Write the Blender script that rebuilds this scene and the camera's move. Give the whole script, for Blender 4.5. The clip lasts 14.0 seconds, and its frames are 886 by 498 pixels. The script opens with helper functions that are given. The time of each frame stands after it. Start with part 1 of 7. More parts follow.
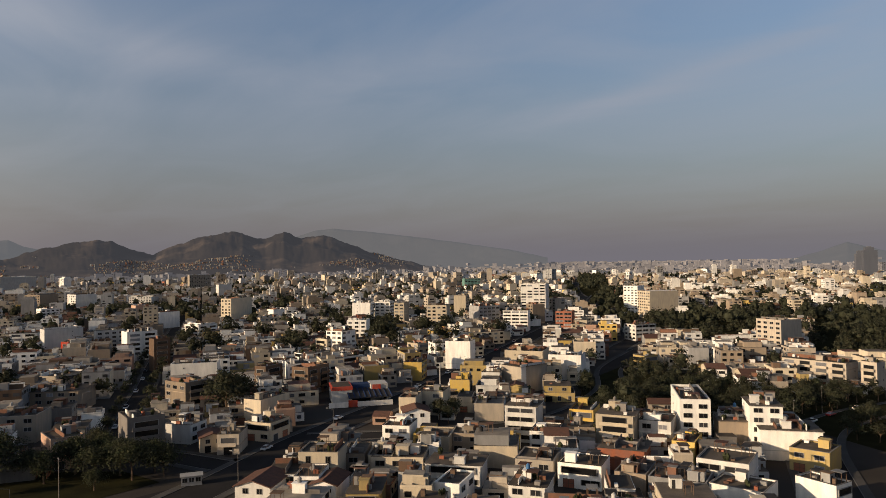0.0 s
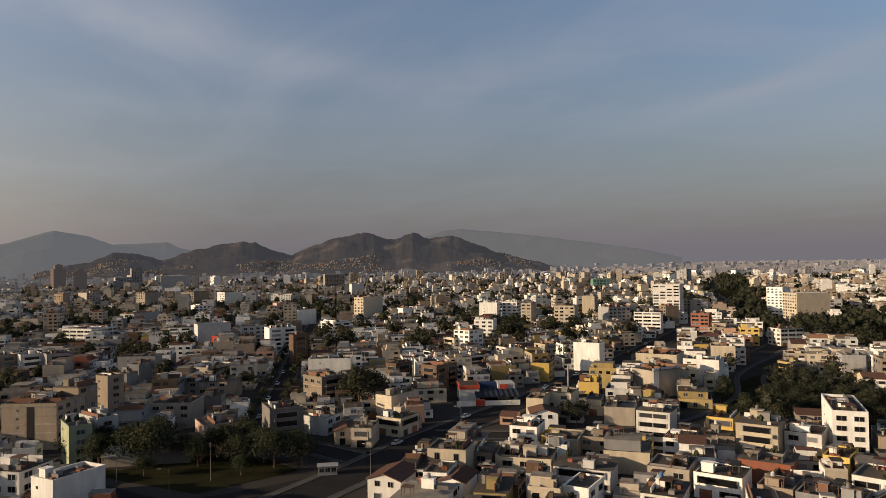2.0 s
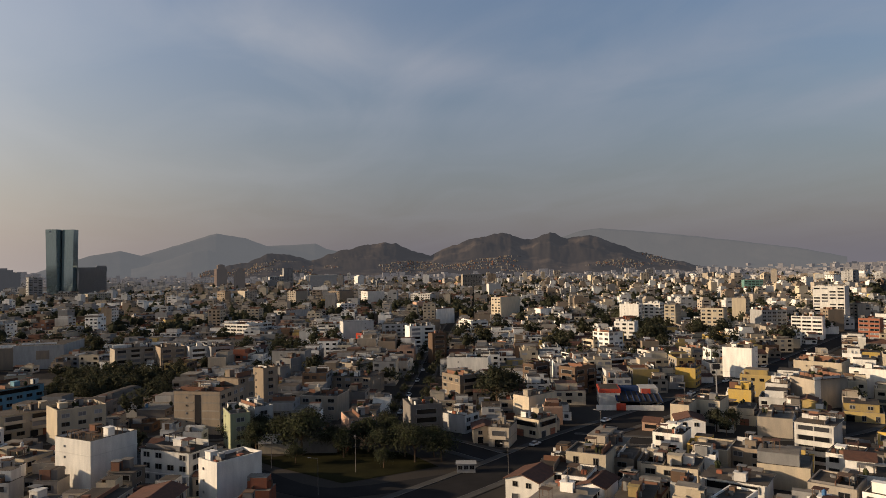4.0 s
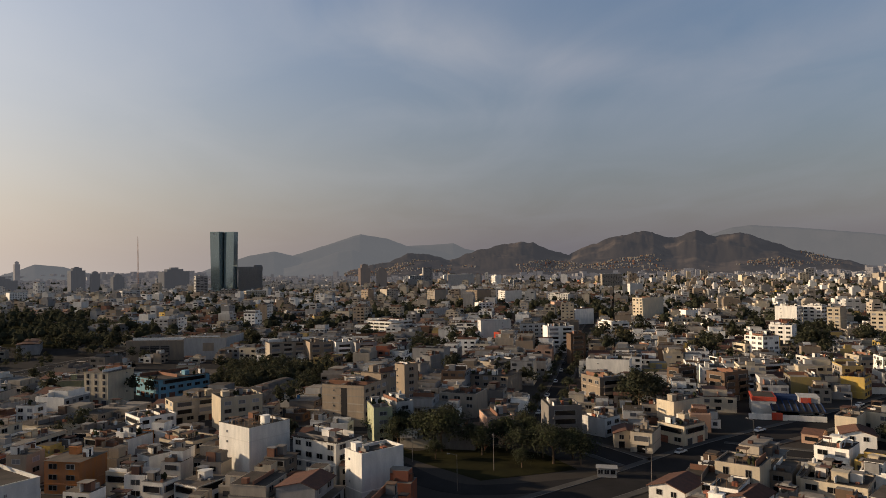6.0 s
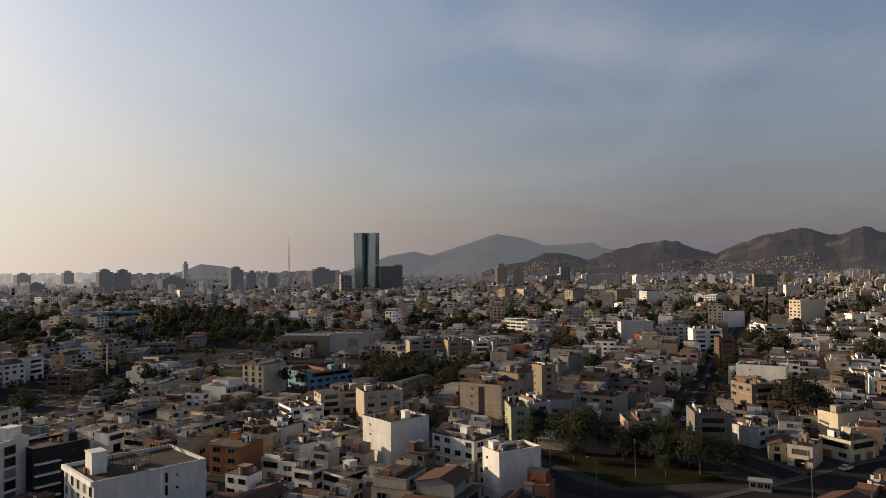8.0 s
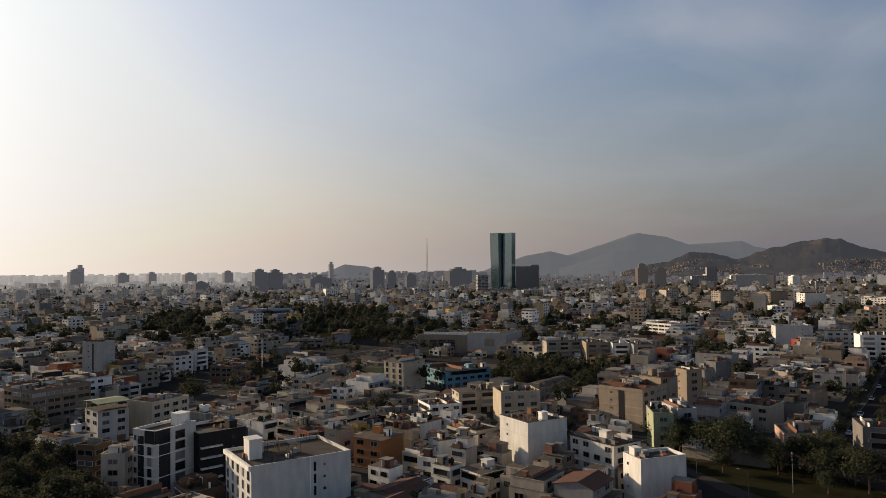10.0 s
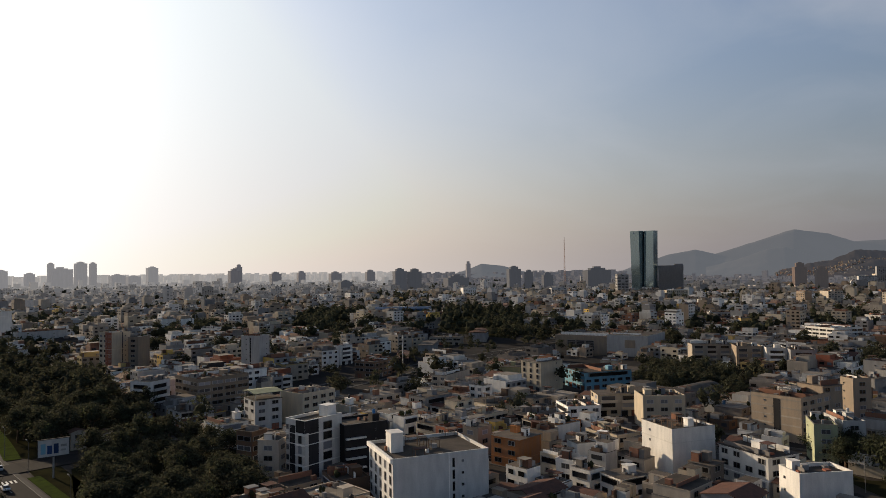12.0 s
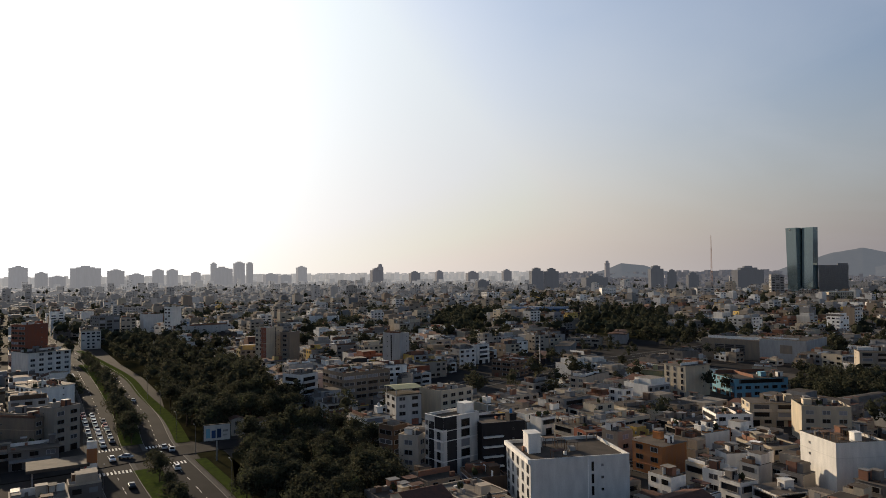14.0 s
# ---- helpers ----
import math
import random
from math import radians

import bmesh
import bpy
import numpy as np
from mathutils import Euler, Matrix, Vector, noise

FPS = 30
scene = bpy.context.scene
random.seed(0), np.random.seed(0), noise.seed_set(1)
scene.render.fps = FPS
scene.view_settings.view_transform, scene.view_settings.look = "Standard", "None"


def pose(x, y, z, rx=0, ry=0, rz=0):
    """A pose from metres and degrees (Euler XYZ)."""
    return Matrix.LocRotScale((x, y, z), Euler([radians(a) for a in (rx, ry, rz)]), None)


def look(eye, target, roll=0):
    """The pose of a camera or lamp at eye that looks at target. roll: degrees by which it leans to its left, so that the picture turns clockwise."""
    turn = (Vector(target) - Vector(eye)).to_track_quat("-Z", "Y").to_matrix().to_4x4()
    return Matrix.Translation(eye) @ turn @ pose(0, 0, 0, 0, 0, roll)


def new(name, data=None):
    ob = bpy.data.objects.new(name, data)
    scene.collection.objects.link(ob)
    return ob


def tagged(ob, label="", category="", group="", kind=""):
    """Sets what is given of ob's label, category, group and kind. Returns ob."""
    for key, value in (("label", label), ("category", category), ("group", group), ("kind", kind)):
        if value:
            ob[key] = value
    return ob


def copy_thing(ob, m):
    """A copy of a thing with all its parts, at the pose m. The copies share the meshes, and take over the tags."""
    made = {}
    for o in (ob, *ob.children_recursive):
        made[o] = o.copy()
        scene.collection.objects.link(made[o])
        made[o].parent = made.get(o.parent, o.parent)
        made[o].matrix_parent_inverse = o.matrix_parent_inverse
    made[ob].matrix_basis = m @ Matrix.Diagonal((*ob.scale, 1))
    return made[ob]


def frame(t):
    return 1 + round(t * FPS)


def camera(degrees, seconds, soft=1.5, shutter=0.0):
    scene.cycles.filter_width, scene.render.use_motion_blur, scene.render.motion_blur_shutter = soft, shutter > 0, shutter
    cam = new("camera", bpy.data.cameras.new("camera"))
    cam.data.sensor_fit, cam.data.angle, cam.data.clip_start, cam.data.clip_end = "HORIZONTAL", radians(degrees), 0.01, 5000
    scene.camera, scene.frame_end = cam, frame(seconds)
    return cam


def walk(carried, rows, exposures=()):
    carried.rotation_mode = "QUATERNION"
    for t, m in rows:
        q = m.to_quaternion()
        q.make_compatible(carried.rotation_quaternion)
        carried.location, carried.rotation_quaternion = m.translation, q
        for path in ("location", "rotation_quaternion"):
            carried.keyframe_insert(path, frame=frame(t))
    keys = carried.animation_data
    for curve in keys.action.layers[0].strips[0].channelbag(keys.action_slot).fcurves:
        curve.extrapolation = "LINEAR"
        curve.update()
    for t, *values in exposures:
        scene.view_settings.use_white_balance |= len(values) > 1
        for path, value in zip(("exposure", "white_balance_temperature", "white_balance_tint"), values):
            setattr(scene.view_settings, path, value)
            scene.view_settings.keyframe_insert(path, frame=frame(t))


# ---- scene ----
cam = camera(64.62, 14.0, 0.5)
# ---- the camera turns on the spot, 56 m above the streets ----
EYE = 56.0
TURN = [
    (0.0, 0.0, 1.02, 0.86), (0.5, 2.51, 1.06, 0.87), (1.0, 5.05, 1.10, 0.88), (1.5, 7.62, 1.14, 0.89),
    (2.0, 10.33, 1.17, 0.89), (2.5, 13.1, 1.2, 0.88), (3.0, 15.89, 1.26, 0.88), (5.5, 29.9, 1.44, 0.90),
    (6.5, 35.47, 1.51, 0.88), (7.5, 41.05, 1.58, 0.87), (8.0, 43.82, 1.61, 0.85), (10.5, 57.71, 1.81, 0.82),
    (11.5, 63.28, 1.85, 0.80), (12.5, 68.83, 1.90, 0.77), (13.5, 74.38, 1.96, 0.74), (14.0, 77.18, 1.98, 0.68)]
walk(cam, [(t, pose(0, 0, EYE, 90 + pitch, roll, yaw)) for t, yaw, pitch, roll in TURN],
     exposures=[(0.0, 0.32, 6450, 10), (6.5, 0.32, 6450, 10), (10.5, 0.32, 6250, 9), (14.0, 0.36, 6000, 8)])

# ---- daylight: a low, slightly warm sun in hazy air ----
SUN_AZ, SUN_EL = 114.0, 14.0                     # turned left from +y, above the horizon
sun_dir = Vector((-math.sin(radians(SUN_AZ)) * math.cos(radians(SUN_EL)),
                  math.cos(radians(SUN_AZ)) * math.cos(radians(SUN_EL)), math.sin(radians(SUN_EL))))
sun_data = bpy.data.lights.new("sun", "SUN")
sun_data.energy, sun_data.angle, sun_data.color = 5.0, radians(0.6), (1.0, 0.76, 0.50)
sun = new("sun", sun_data)
sun.matrix_world = look((0, 0, 300), Vector((0, 0, 300)) - sun_dir)

world = bpy.data.worlds.new("world")
scene.world = world
world.use_nodes = True
wt = world.node_tree
for n in list(wt.nodes):
    wt.nodes.remove(n)


def wn(kind, **values):
    n = wt.nodes.new(kind)
    for key, value in values.items():
        n.inputs[key].default_value = value
    return n


def wmath(op, a, b=None, clamp=False):
    n = wt.nodes.new("ShaderNodeMath")
    n.operation, n.use_clamp = op, clamp
    for i, v in enumerate((a, b)):
        if v is None:
            continue
        if isinstance(v, (int, float)):
            n.inputs[i].default_value = v
        else:
            wt.links.new(v, n.inputs[i])
    return n.outputs[0]


def wmix(fac, a, b):
    n = wt.nodes.new("ShaderNodeMix")
    n.data_type = "RGBA"
    for socket, v in ((n.inputs["Factor"], fac), (n.inputs[6], a), (n.inputs[7], b)):
        if isinstance(v, (tuple, float, int)):
            socket.default_value = v
        else:
            wt.links.new(v, socket)
    return n.outputs[2]


coord = wn("ShaderNodeTexCoord")
split = wn("ShaderNodeSeparateXYZ")
wt.links.new(coord.outputs["Generated"], split.inputs[0])
height = wmath("MAXIMUM", split.outputs[2], 0.0)

sky = wn("ShaderNodeTexSky")
sky.sky_type, sky.sun_disc = "NISHITA", False
sky.sun_elevation, sky.sun_rotation = radians(SUN_EL), radians(-SUN_AZ)
sky.air_density, sky.dust_density, sky.ozone_density = 1.3, 2.5, 2.5
sky_dim = wt.nodes.new("ShaderNodeVectorMath")
sky_dim.operation = "MULTIPLY"
wt.links.new(sky.outputs[0], sky_dim.inputs[0])
sky_dim.inputs[1].default_value = (0.136, 0.1315, 0.145)   # strength and white balance of the sky
sky_cap = wt.nodes.new("ShaderNodeVectorMath")             # thick air keeps the aureole soft
sky_cap.operation = "MINIMUM"
wt.links.new(sky_dim.outputs[0], sky_cap.inputs[0])
sky_cap.inputs[1].default_value = (0.62, 0.68, 0.715)

# how near a direction is to the sun
dot = wt.nodes.new("ShaderNodeVectorMath")
dot.operation = "DOT_PRODUCT"
wt.links.new(coord.outputs["Generated"], dot.inputs[0])
dot.inputs[1].default_value = sun_dir
near_sun = wmath("MAXIMUM", dot.outputs["Value"], 0.0)
glow_wide = wmath("POWER", near_sun, 4.4)
glow_tight = wmath("POWER", near_sun, 15.0)

# grey-mauve ground haze, thick at the horizon, paler towards the sun
haze_fac = wmath("POWER", wmath("SUBTRACT", 1.0, wmath("MULTIPLY", height, 1.25), True), 3.2)
haze_tone = wmix(wmath("POWER", near_sun, 1.6), (0.19, 0.176, 0.20, 1), (0.95, 0.785, 0.66, 1))
tone = wmix(wmath("MULTIPLY", haze_fac, 0.92), sky_cap.outputs[0], haze_tone)

# thin streaks of high cloud, on a flat layer overhead
plane_x = wmath("DIVIDE", split.outputs[0], wmath("ADD", height, 0.10))
plane_y = wmath("DIVIDE", split.outputs[1], wmath("ADD", height, 0.10))
flat = wn("ShaderNodeCombineXYZ")
wt.links.new(plane_x, flat.inputs[0])
wt.links.new(plane_y, flat.inputs[1])
lay = wn("ShaderNodeMapping")                      # streaks run away from the eye, a little left of +y
lay.inputs["Rotation"].default_value = (0, 0, radians(-40))
wt.links.new(flat.outputs[0], lay.inputs[0])
stretch = wn("ShaderNodeMapping")
stretch.inputs["Scale"].default_value = (0.9, 0.5, 1.0)
stretch.inputs["Location"].default_value = (1.7, 0.9, 0.0)
wt.links.new(lay.outputs[0], stretch.inputs[0])
veil = wn("ShaderNodeTexNoise", Scale=1.5, Detail=8.0, Roughness=0.52, Distortion=0.8)
wt.links.new(stretch.outputs[0], veil.inputs["Vector"])
veil_ramp = wn("ShaderNodeMapRange")
for key, value in (("From Min", 0.36), ("From Max", 0.74), ("To Max", 0.7)):
    veil_ramp.inputs[key].default_value = value
wt.links.new(veil.outputs[0], veil_ramp.inputs["Value"])
azimuth = wmath("ARCTAN2", wmath("MULTIPLY", split.outputs[0], -1.0), split.outputs[1])


def streak(az0, el0, slope, long, thin, strength):
    """A soft band of cirrus through (az0, el0), degrees, rising by slope towards the west."""
    along = wmath("DIVIDE", wmath("SUBTRACT", azimuth, radians(az0)), radians(long))
    level = wmath("ADD", wmath("MULTIPLY", wmath("SUBTRACT", azimuth, radians(az0)), slope), math.sin(radians(el0)))
    across = wmath("DIVIDE", wmath("SUBTRACT", split.outputs[2], level), radians(thin))
    q = wmath("ADD", wmath("MULTIPLY", along, along), wmath("MULTIPLY", across, across))
    return wmath("MULTIPLY", wmath("POWER", 2.718, wmath("MULTIPLY", q, -1.0)), strength)


bands = streak(33.0, 18.5, 0.05, 9.0, 2.2, 0.42)
for band in ((20.0, 15.5, 0.16, 13.0, 1.5, 0.36), (27.0, 12.0, 0.02, 12.0, 1.0, 0.16), (-22.0, 14.5, -0.24, 12.0, 0.9, 0.32), (-12.0, 12.0, -0.1, 9.0, 0.7, 0.22), (40.0, 7.5, 0.0, 9.0, 0.9, 0.15)):
    bands = wmath("ADD", bands, streak(*band))
cloud_tone = wmix(near_sun, (0.34, 0.36, 0.42, 1), (0.80, 0.76, 0.72, 1))
cloud_fac = wmath("MULTIPLY", wmath("ADD", wmath("MULTIPLY", veil_ramp.outputs[0], 0.6), wmath("MULTIPLY", bands, wmath("ADD", wmath("MULTIPLY", veil.outputs[0], 1.6), 0.2)), True), wmath("MULTIPLY", wmath("MULTIPLY", height, 4.0, True), wmath("SUBTRACT", 1.0, wmath("MULTIPLY", near_sun, 0.75), True)))
tone = wmix(cloud_fac, tone, cloud_tone)

glow = wmix(wmath("MULTIPLY", glow_wide, 0.74, True), tone, wmix(haze_fac, (0.97, 1.0, 1.0, 1), (1.08, 0.94, 0.79, 1)))
glow = wmix(wmath("MULTIPLY", glow_tight, 0.85, True), glow, (1.9, 1.8, 1.68, 1))
# the sky deepens towards the zenith
deep = wn("ShaderNodeMapRange")
deep.interpolation_type = "SMOOTHSTEP"
for key, value in (("From Min", 0.36), ("From Max", 0.75), ("To Min", 0.0), ("To Max", 0.85)):
    deep.inputs[key].default_value = value
wt.links.new(height, deep.inputs["Value"])
glow = wmix(deep.outputs[0], glow, (0.066, 0.092, 0.142, 1))
back = wn("ShaderNodeBackground", Strength=0.79)
wt.links.new(glow, back.inputs["Color"])
wout = wn("ShaderNodeOutputWorld")
wt.links.new(back.outputs[0], wout.inputs["Surface"])

# ---- materials ----
def material(name, colour, rough=0.85, vary=0.14, stain=0.35, bump=0.25, metal=0.0, grain=0.6, streak=0.25, spec=0.08):
    """Paint, plaster, earth or metal: tone varied piece by piece, with weather stains, fine grain and relief."""
    m = bpy.data.materials.new(name)
    m.use_nodes = True
    t = m.node_tree
    b = t.nodes["Principled BSDF"]
    b.inputs["Roughness"].default_value, b.inputs["Metallic"].default_value = rough, metal
    b.inputs["Specular IOR Level"].default_value = spec
    tc, geo, info = t.nodes.new("ShaderNodeTexCoord"), t.nodes.new("ShaderNodeNewGeometry"), t.nodes.new("ShaderNodeObjectInfo")
    mp = t.nodes.new("ShaderNodeMapping")
    mp.inputs["Scale"].default_value = (grain, grain, grain * streak)
    t.links.new(tc.outputs["Object"], mp.inputs[0])
    big, fine = t.nodes.new("ShaderNodeTexNoise"), t.nodes.new("ShaderNodeTexNoise")
    big.inputs["Scale"].default_value, big.inputs["Detail"].default_value = 1.0, 4.0
    fine.inputs["Scale"].default_value, fine.inputs["Detail"].default_value = 3.0, 5.0
    t.links.new(mp.outputs[0], big.inputs["Vector"])
    t.links.new(tc.outputs["Object"], fine.inputs["Vector"])

    def mth(op, a, c):
        n = t.nodes.new("ShaderNodeMath")
        n.operation = op
        for i, v in enumerate((a, c)):
            if isinstance(v, (int, float)):
                n.inputs[i].default_value = v
            else:
                t.links.new(v, n.inputs[i])
        return n.outputs[0]

    rnd = mth("FRACT", mth("ADD", geo.outputs["Random Per Island"], info.outputs["Random"]), 0.0)
    value = mth("ADD", mth("MULTIPLY", rnd, 2 * vary), 1.0 - vary)
    value = mth("MULTIPLY", value, mth("ADD", mth("MULTIPLY", big.outputs[0], stain * 2), 1.0 - stain))
    value = mth("MULTIPLY", value, mth("ADD", mth("MULTIPLY", fine.outputs[0], stain * 0.8), 1.0 - stain * 0.4))
    hsv = t.nodes.new("ShaderNodeHueSaturation")
    hsv.inputs["Color"].default_value = (*colour, 1)
    t.links.new(value, hsv.inputs["Value"])
    t.links.new(mth("ADD", mth("MULTIPLY", big.outputs[0], 0.5), 0.75), hsv.inputs["Saturation"])
    t.links.new(hsv.outputs[0], b.inputs["Base Color"])
    if bump:
        bp = t.nodes.new("ShaderNodeBump")
        bp.inputs["Strength"].default_value, bp.inputs["Distance"].default_value = bump, 0.05
        t.links.new(fine.outputs[0], bp.inputs["Height"])
        t.links.new(bp.outputs[0], b.inputs["Normal"])
    return m


WALLS = dict(
    white=(0.66, 0.635, 0.59), cream=(0.45, 0.385, 0.29), tan=(0.25, 0.20, 0.15), grey=(0.24, 0.235, 0.23), sand=(0.34, 0.295, 0.24),
    concrete=(0.165, 0.15, 0.137), yellow=(0.50, 0.35, 0.11), mustard=(0.34, 0.255, 0.11), orange=(0.34, 0.15, 0.066),
    terracotta=(0.23, 0.09, 0.057), red=(0.33, 0.06, 0.04), blue=(0.20, 0.38, 0.48), navy=(0.025, 0.045, 0.11),
    green=(0.27, 0.28, 0.18), teal=(0.13, 0.24, 0.21), brick=(0.19, 0.10, 0.068), brown=(0.12, 0.08, 0.056),
    dark=(0.035, 0.033, 0.034), pink=(0.40, 0.26, 0.19), pale=(0.46, 0.45, 0.43))
M = {key: material("plaster_" + key, c, vary=0.24) for key, c in WALLS.items()}
M["roof"] = material("roof_screed", (0.088, 0.074, 0.061), stain=0.6, vary=0.3, grain=0.35, streak=1)
M["roof_light"] = material("roof_pale", (0.21, 0.185, 0.155), stain=0.6, vary=0.2, grain=0.35, streak=1)
M["roof_tile"] = material("roof_clay", (0.10, 0.055, 0.042), stain=0.5, vary=0.25, grain=0.8, streak=1, bump=0.6)
M["asphalt"] = material("asphalt", (0.026, 0.0245, 0.0245), stain=0.45, vary=0.05, grain=0.12, streak=1, rough=1.0, spec=0.04)
M["paving"] = material("paving", (0.075, 0.071, 0.067), stain=0.4, vary=0.1, grain=0.2, streak=1, rough=1.0, spec=0.05)
M["kerb"] = material("kerb_stone", (0.15, 0.143, 0.135))
M["hall_blue"] = material("painted_steel_blue", (0.045, 0.085, 0.16), rough=0.6, stain=0.3)
M["paint_line"] = material("road_paint", (0.62, 0.61, 0.58), stain=0.5, bump=0)
M["earth"] = material("city_ground", (0.05, 0.044, 0.039), stain=0.6, vary=0, grain=0.03, streak=1, rough=1.0, spec=0.03)
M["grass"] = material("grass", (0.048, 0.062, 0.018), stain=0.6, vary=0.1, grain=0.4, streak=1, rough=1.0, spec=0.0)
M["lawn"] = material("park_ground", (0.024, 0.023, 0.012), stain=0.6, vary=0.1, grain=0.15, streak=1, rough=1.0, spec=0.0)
M["bark"] = material("bark", (0.11, 0.075, 0.05), bump=0.8, grain=2)
M["leaf"] = material("leaf_dark", (0.050, 0.053, 0.034), rough=0.9, spec=0.02, vary=0.35, stain=0.5, bump=0, grain=0.5)
M["leaf_light"] = material("leaf_green", (0.060, 0.067, 0.036), rough=0.9, spec=0.02, vary=0.35, stain=0.5, bump=0, grain=0.5)
M["leaf_dry"] = material("leaf_olive", (0.058, 0.056, 0.037), rough=0.9, spec=0.02, vary=0.35, stain=0.5, bump=0, grain=0.5)
for key in ("leaf", "leaf_light", "leaf_dry"):          # leaves let some light through
    leaf_tree = M[key].node_tree
    leaf_body = leaf_tree.nodes["Principled BSDF"]
    through_leaf, blend = leaf_tree.nodes.new("ShaderNodeBsdfTranslucent"), leaf_tree.nodes.new("ShaderNodeMixShader")
    leaf_tree.links.new(leaf_body.inputs["Base Color"].links[0].from_socket, through_leaf.inputs["Color"])
    blend.inputs[0].default_value = 0.4
    leaf_tree.links.new(leaf_body.outputs[0], blend.inputs[1])
    leaf_tree.links.new(through_leaf.outputs[0], blend.inputs[2])
    leaf_tree.links.new(blend.outputs[0], leaf_tree.nodes["Material Output"].inputs["Surface"])
M["metal"] = material("galvanised_steel", (0.38, 0.38, 0.38), rough=0.5, metal=0.8, stain=0.3)
M["sheet"] = material("corrugated_sheet", (0.17, 0.165, 0.16), rough=0.6, stain=0.6, grain=0.3)
M["frame"] = material("window_frame", (0.26, 0.25, 0.24), vary=0.6, stain=0.1)
M["tyre"] = material("tyre_rubber", (0.02, 0.02, 0.02), rough=0.9)
M["tank_black"] = material("tank_black", (0.03, 0.03, 0.032), rough=0.5)
M["tank_blue"] = material("tank_blue", (0.06, 0.15, 0.30), rough=0.5)
M["skin_far"] = material("weathered_walls_far", (0.24, 0.215, 0.19), vary=0.5, stain=0.4, bump=0, grain=0.15)


def glass(name, colour, rough=0.12, curtain=1.4):
    m = bpy.data.materials.new(name)
    m.use_nodes = True
    t = m.node_tree
    b = t.nodes["Principled BSDF"]
    info = t.nodes.new("ShaderNodeObjectInfo")
    geo = t.nodes.new("ShaderNodeNewGeometry")
    add = t.nodes.new("ShaderNodeMath")
    add.operation = "ADD"
    t.links.new(info.outputs["Random"], add.inputs[0])
    t.links.new(geo.outputs["Random Per Island"], add.inputs[1])
    frac = t.nodes.new("ShaderNodeMath")
    frac.operation = "FRACT"
    t.links.new(add.outputs[0], frac.inputs[0])
    power = t.nodes.new("ShaderNodeMath")             # a few panes show pale curtains
    power.operation = "POWER"
    t.links.new(frac.outputs[0], power.inputs[0])
    power.inputs[1].default_value = 7.0
    ramp = t.nodes.new("ShaderNodeMapRange")
    ramp.inputs["To Min"].default_value, ramp.inputs["To Max"].default_value = 0.6, curtain
    t.links.new(power.outputs[0], ramp.inputs["Value"])
    hsv = t.nodes.new("ShaderNodeHueSaturation")
    hsv.inputs["Color"].default_value = (*colour, 1)
    t.links.new(ramp.outputs[0], hsv.inputs["Value"])
    t.links.new(hsv.outputs[0], b.inputs["Base Color"])
    b.inputs["Roughness"].default_value = rough
    b.inputs["Specular IOR Level"].default_value = 0.5
    return m


M["glass"] = glass("window_glass", (0.014, 0.014, 0.015), 0.25, 22.0)
M["glass"].node_tree.nodes["Principled BSDF"].inputs["Specular IOR Level"].default_value = 0.3
M["glass_blue"] = glass("curtain_wall_glass", (0.40, 0.52, 0.54), 0.07)
M["glass_blue"].node_tree.nodes["Principled BSDF"].inputs["Metallic"].default_value = 0.75


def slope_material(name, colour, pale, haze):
    """Bare hillside: dusty brown with paler scars; haze: air light before a range kilometres away, given off by its own
    surface.
    """
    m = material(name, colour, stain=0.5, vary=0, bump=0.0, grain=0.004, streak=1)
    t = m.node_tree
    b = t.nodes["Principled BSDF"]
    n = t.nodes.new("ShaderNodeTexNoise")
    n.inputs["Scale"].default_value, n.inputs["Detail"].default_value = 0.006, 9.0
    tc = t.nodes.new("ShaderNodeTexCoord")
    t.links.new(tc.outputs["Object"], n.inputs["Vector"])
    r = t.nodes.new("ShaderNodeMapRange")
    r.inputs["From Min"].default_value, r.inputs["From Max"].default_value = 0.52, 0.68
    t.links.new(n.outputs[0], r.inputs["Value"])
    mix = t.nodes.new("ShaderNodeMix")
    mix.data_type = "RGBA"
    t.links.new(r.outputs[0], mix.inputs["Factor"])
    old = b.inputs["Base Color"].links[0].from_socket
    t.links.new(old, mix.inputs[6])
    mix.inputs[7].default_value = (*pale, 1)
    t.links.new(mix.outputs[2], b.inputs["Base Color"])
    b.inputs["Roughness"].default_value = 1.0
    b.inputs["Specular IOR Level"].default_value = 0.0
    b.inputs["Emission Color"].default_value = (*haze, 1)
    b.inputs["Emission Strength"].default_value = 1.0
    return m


def with_air_glow(m, colour):
    """Air light in front of what stands kilometres away, put into the material as emission."""
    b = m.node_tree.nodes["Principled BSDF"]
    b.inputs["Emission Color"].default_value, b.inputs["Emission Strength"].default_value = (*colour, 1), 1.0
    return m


# tower walls glow with haze; the sunward copy is the same wall, glowing brighter
M["tower_far"] = with_air_glow(material("far_tower", (0.16, 0.15, 0.15), vary=0.3, stain=0.3, bump=0, grain=0.1), (0.055, 0.052, 0.054))
M["tower_sun"] = with_air_glow(material("far_tower_sunward", (0.16, 0.15, 0.15), vary=0.3, stain=0.3, bump=0, grain=0.1), (0.155, 0.143, 0.136))
# one wall colour in four strengths of emitted haze
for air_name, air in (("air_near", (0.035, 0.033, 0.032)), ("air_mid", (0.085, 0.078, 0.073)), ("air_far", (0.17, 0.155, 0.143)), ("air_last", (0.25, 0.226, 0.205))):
    M[air_name] = with_air_glow(material("far_city_" + air_name, (0.20, 0.185, 0.17), vary=0.5, stain=0.3, bump=0, grain=0.1), air)
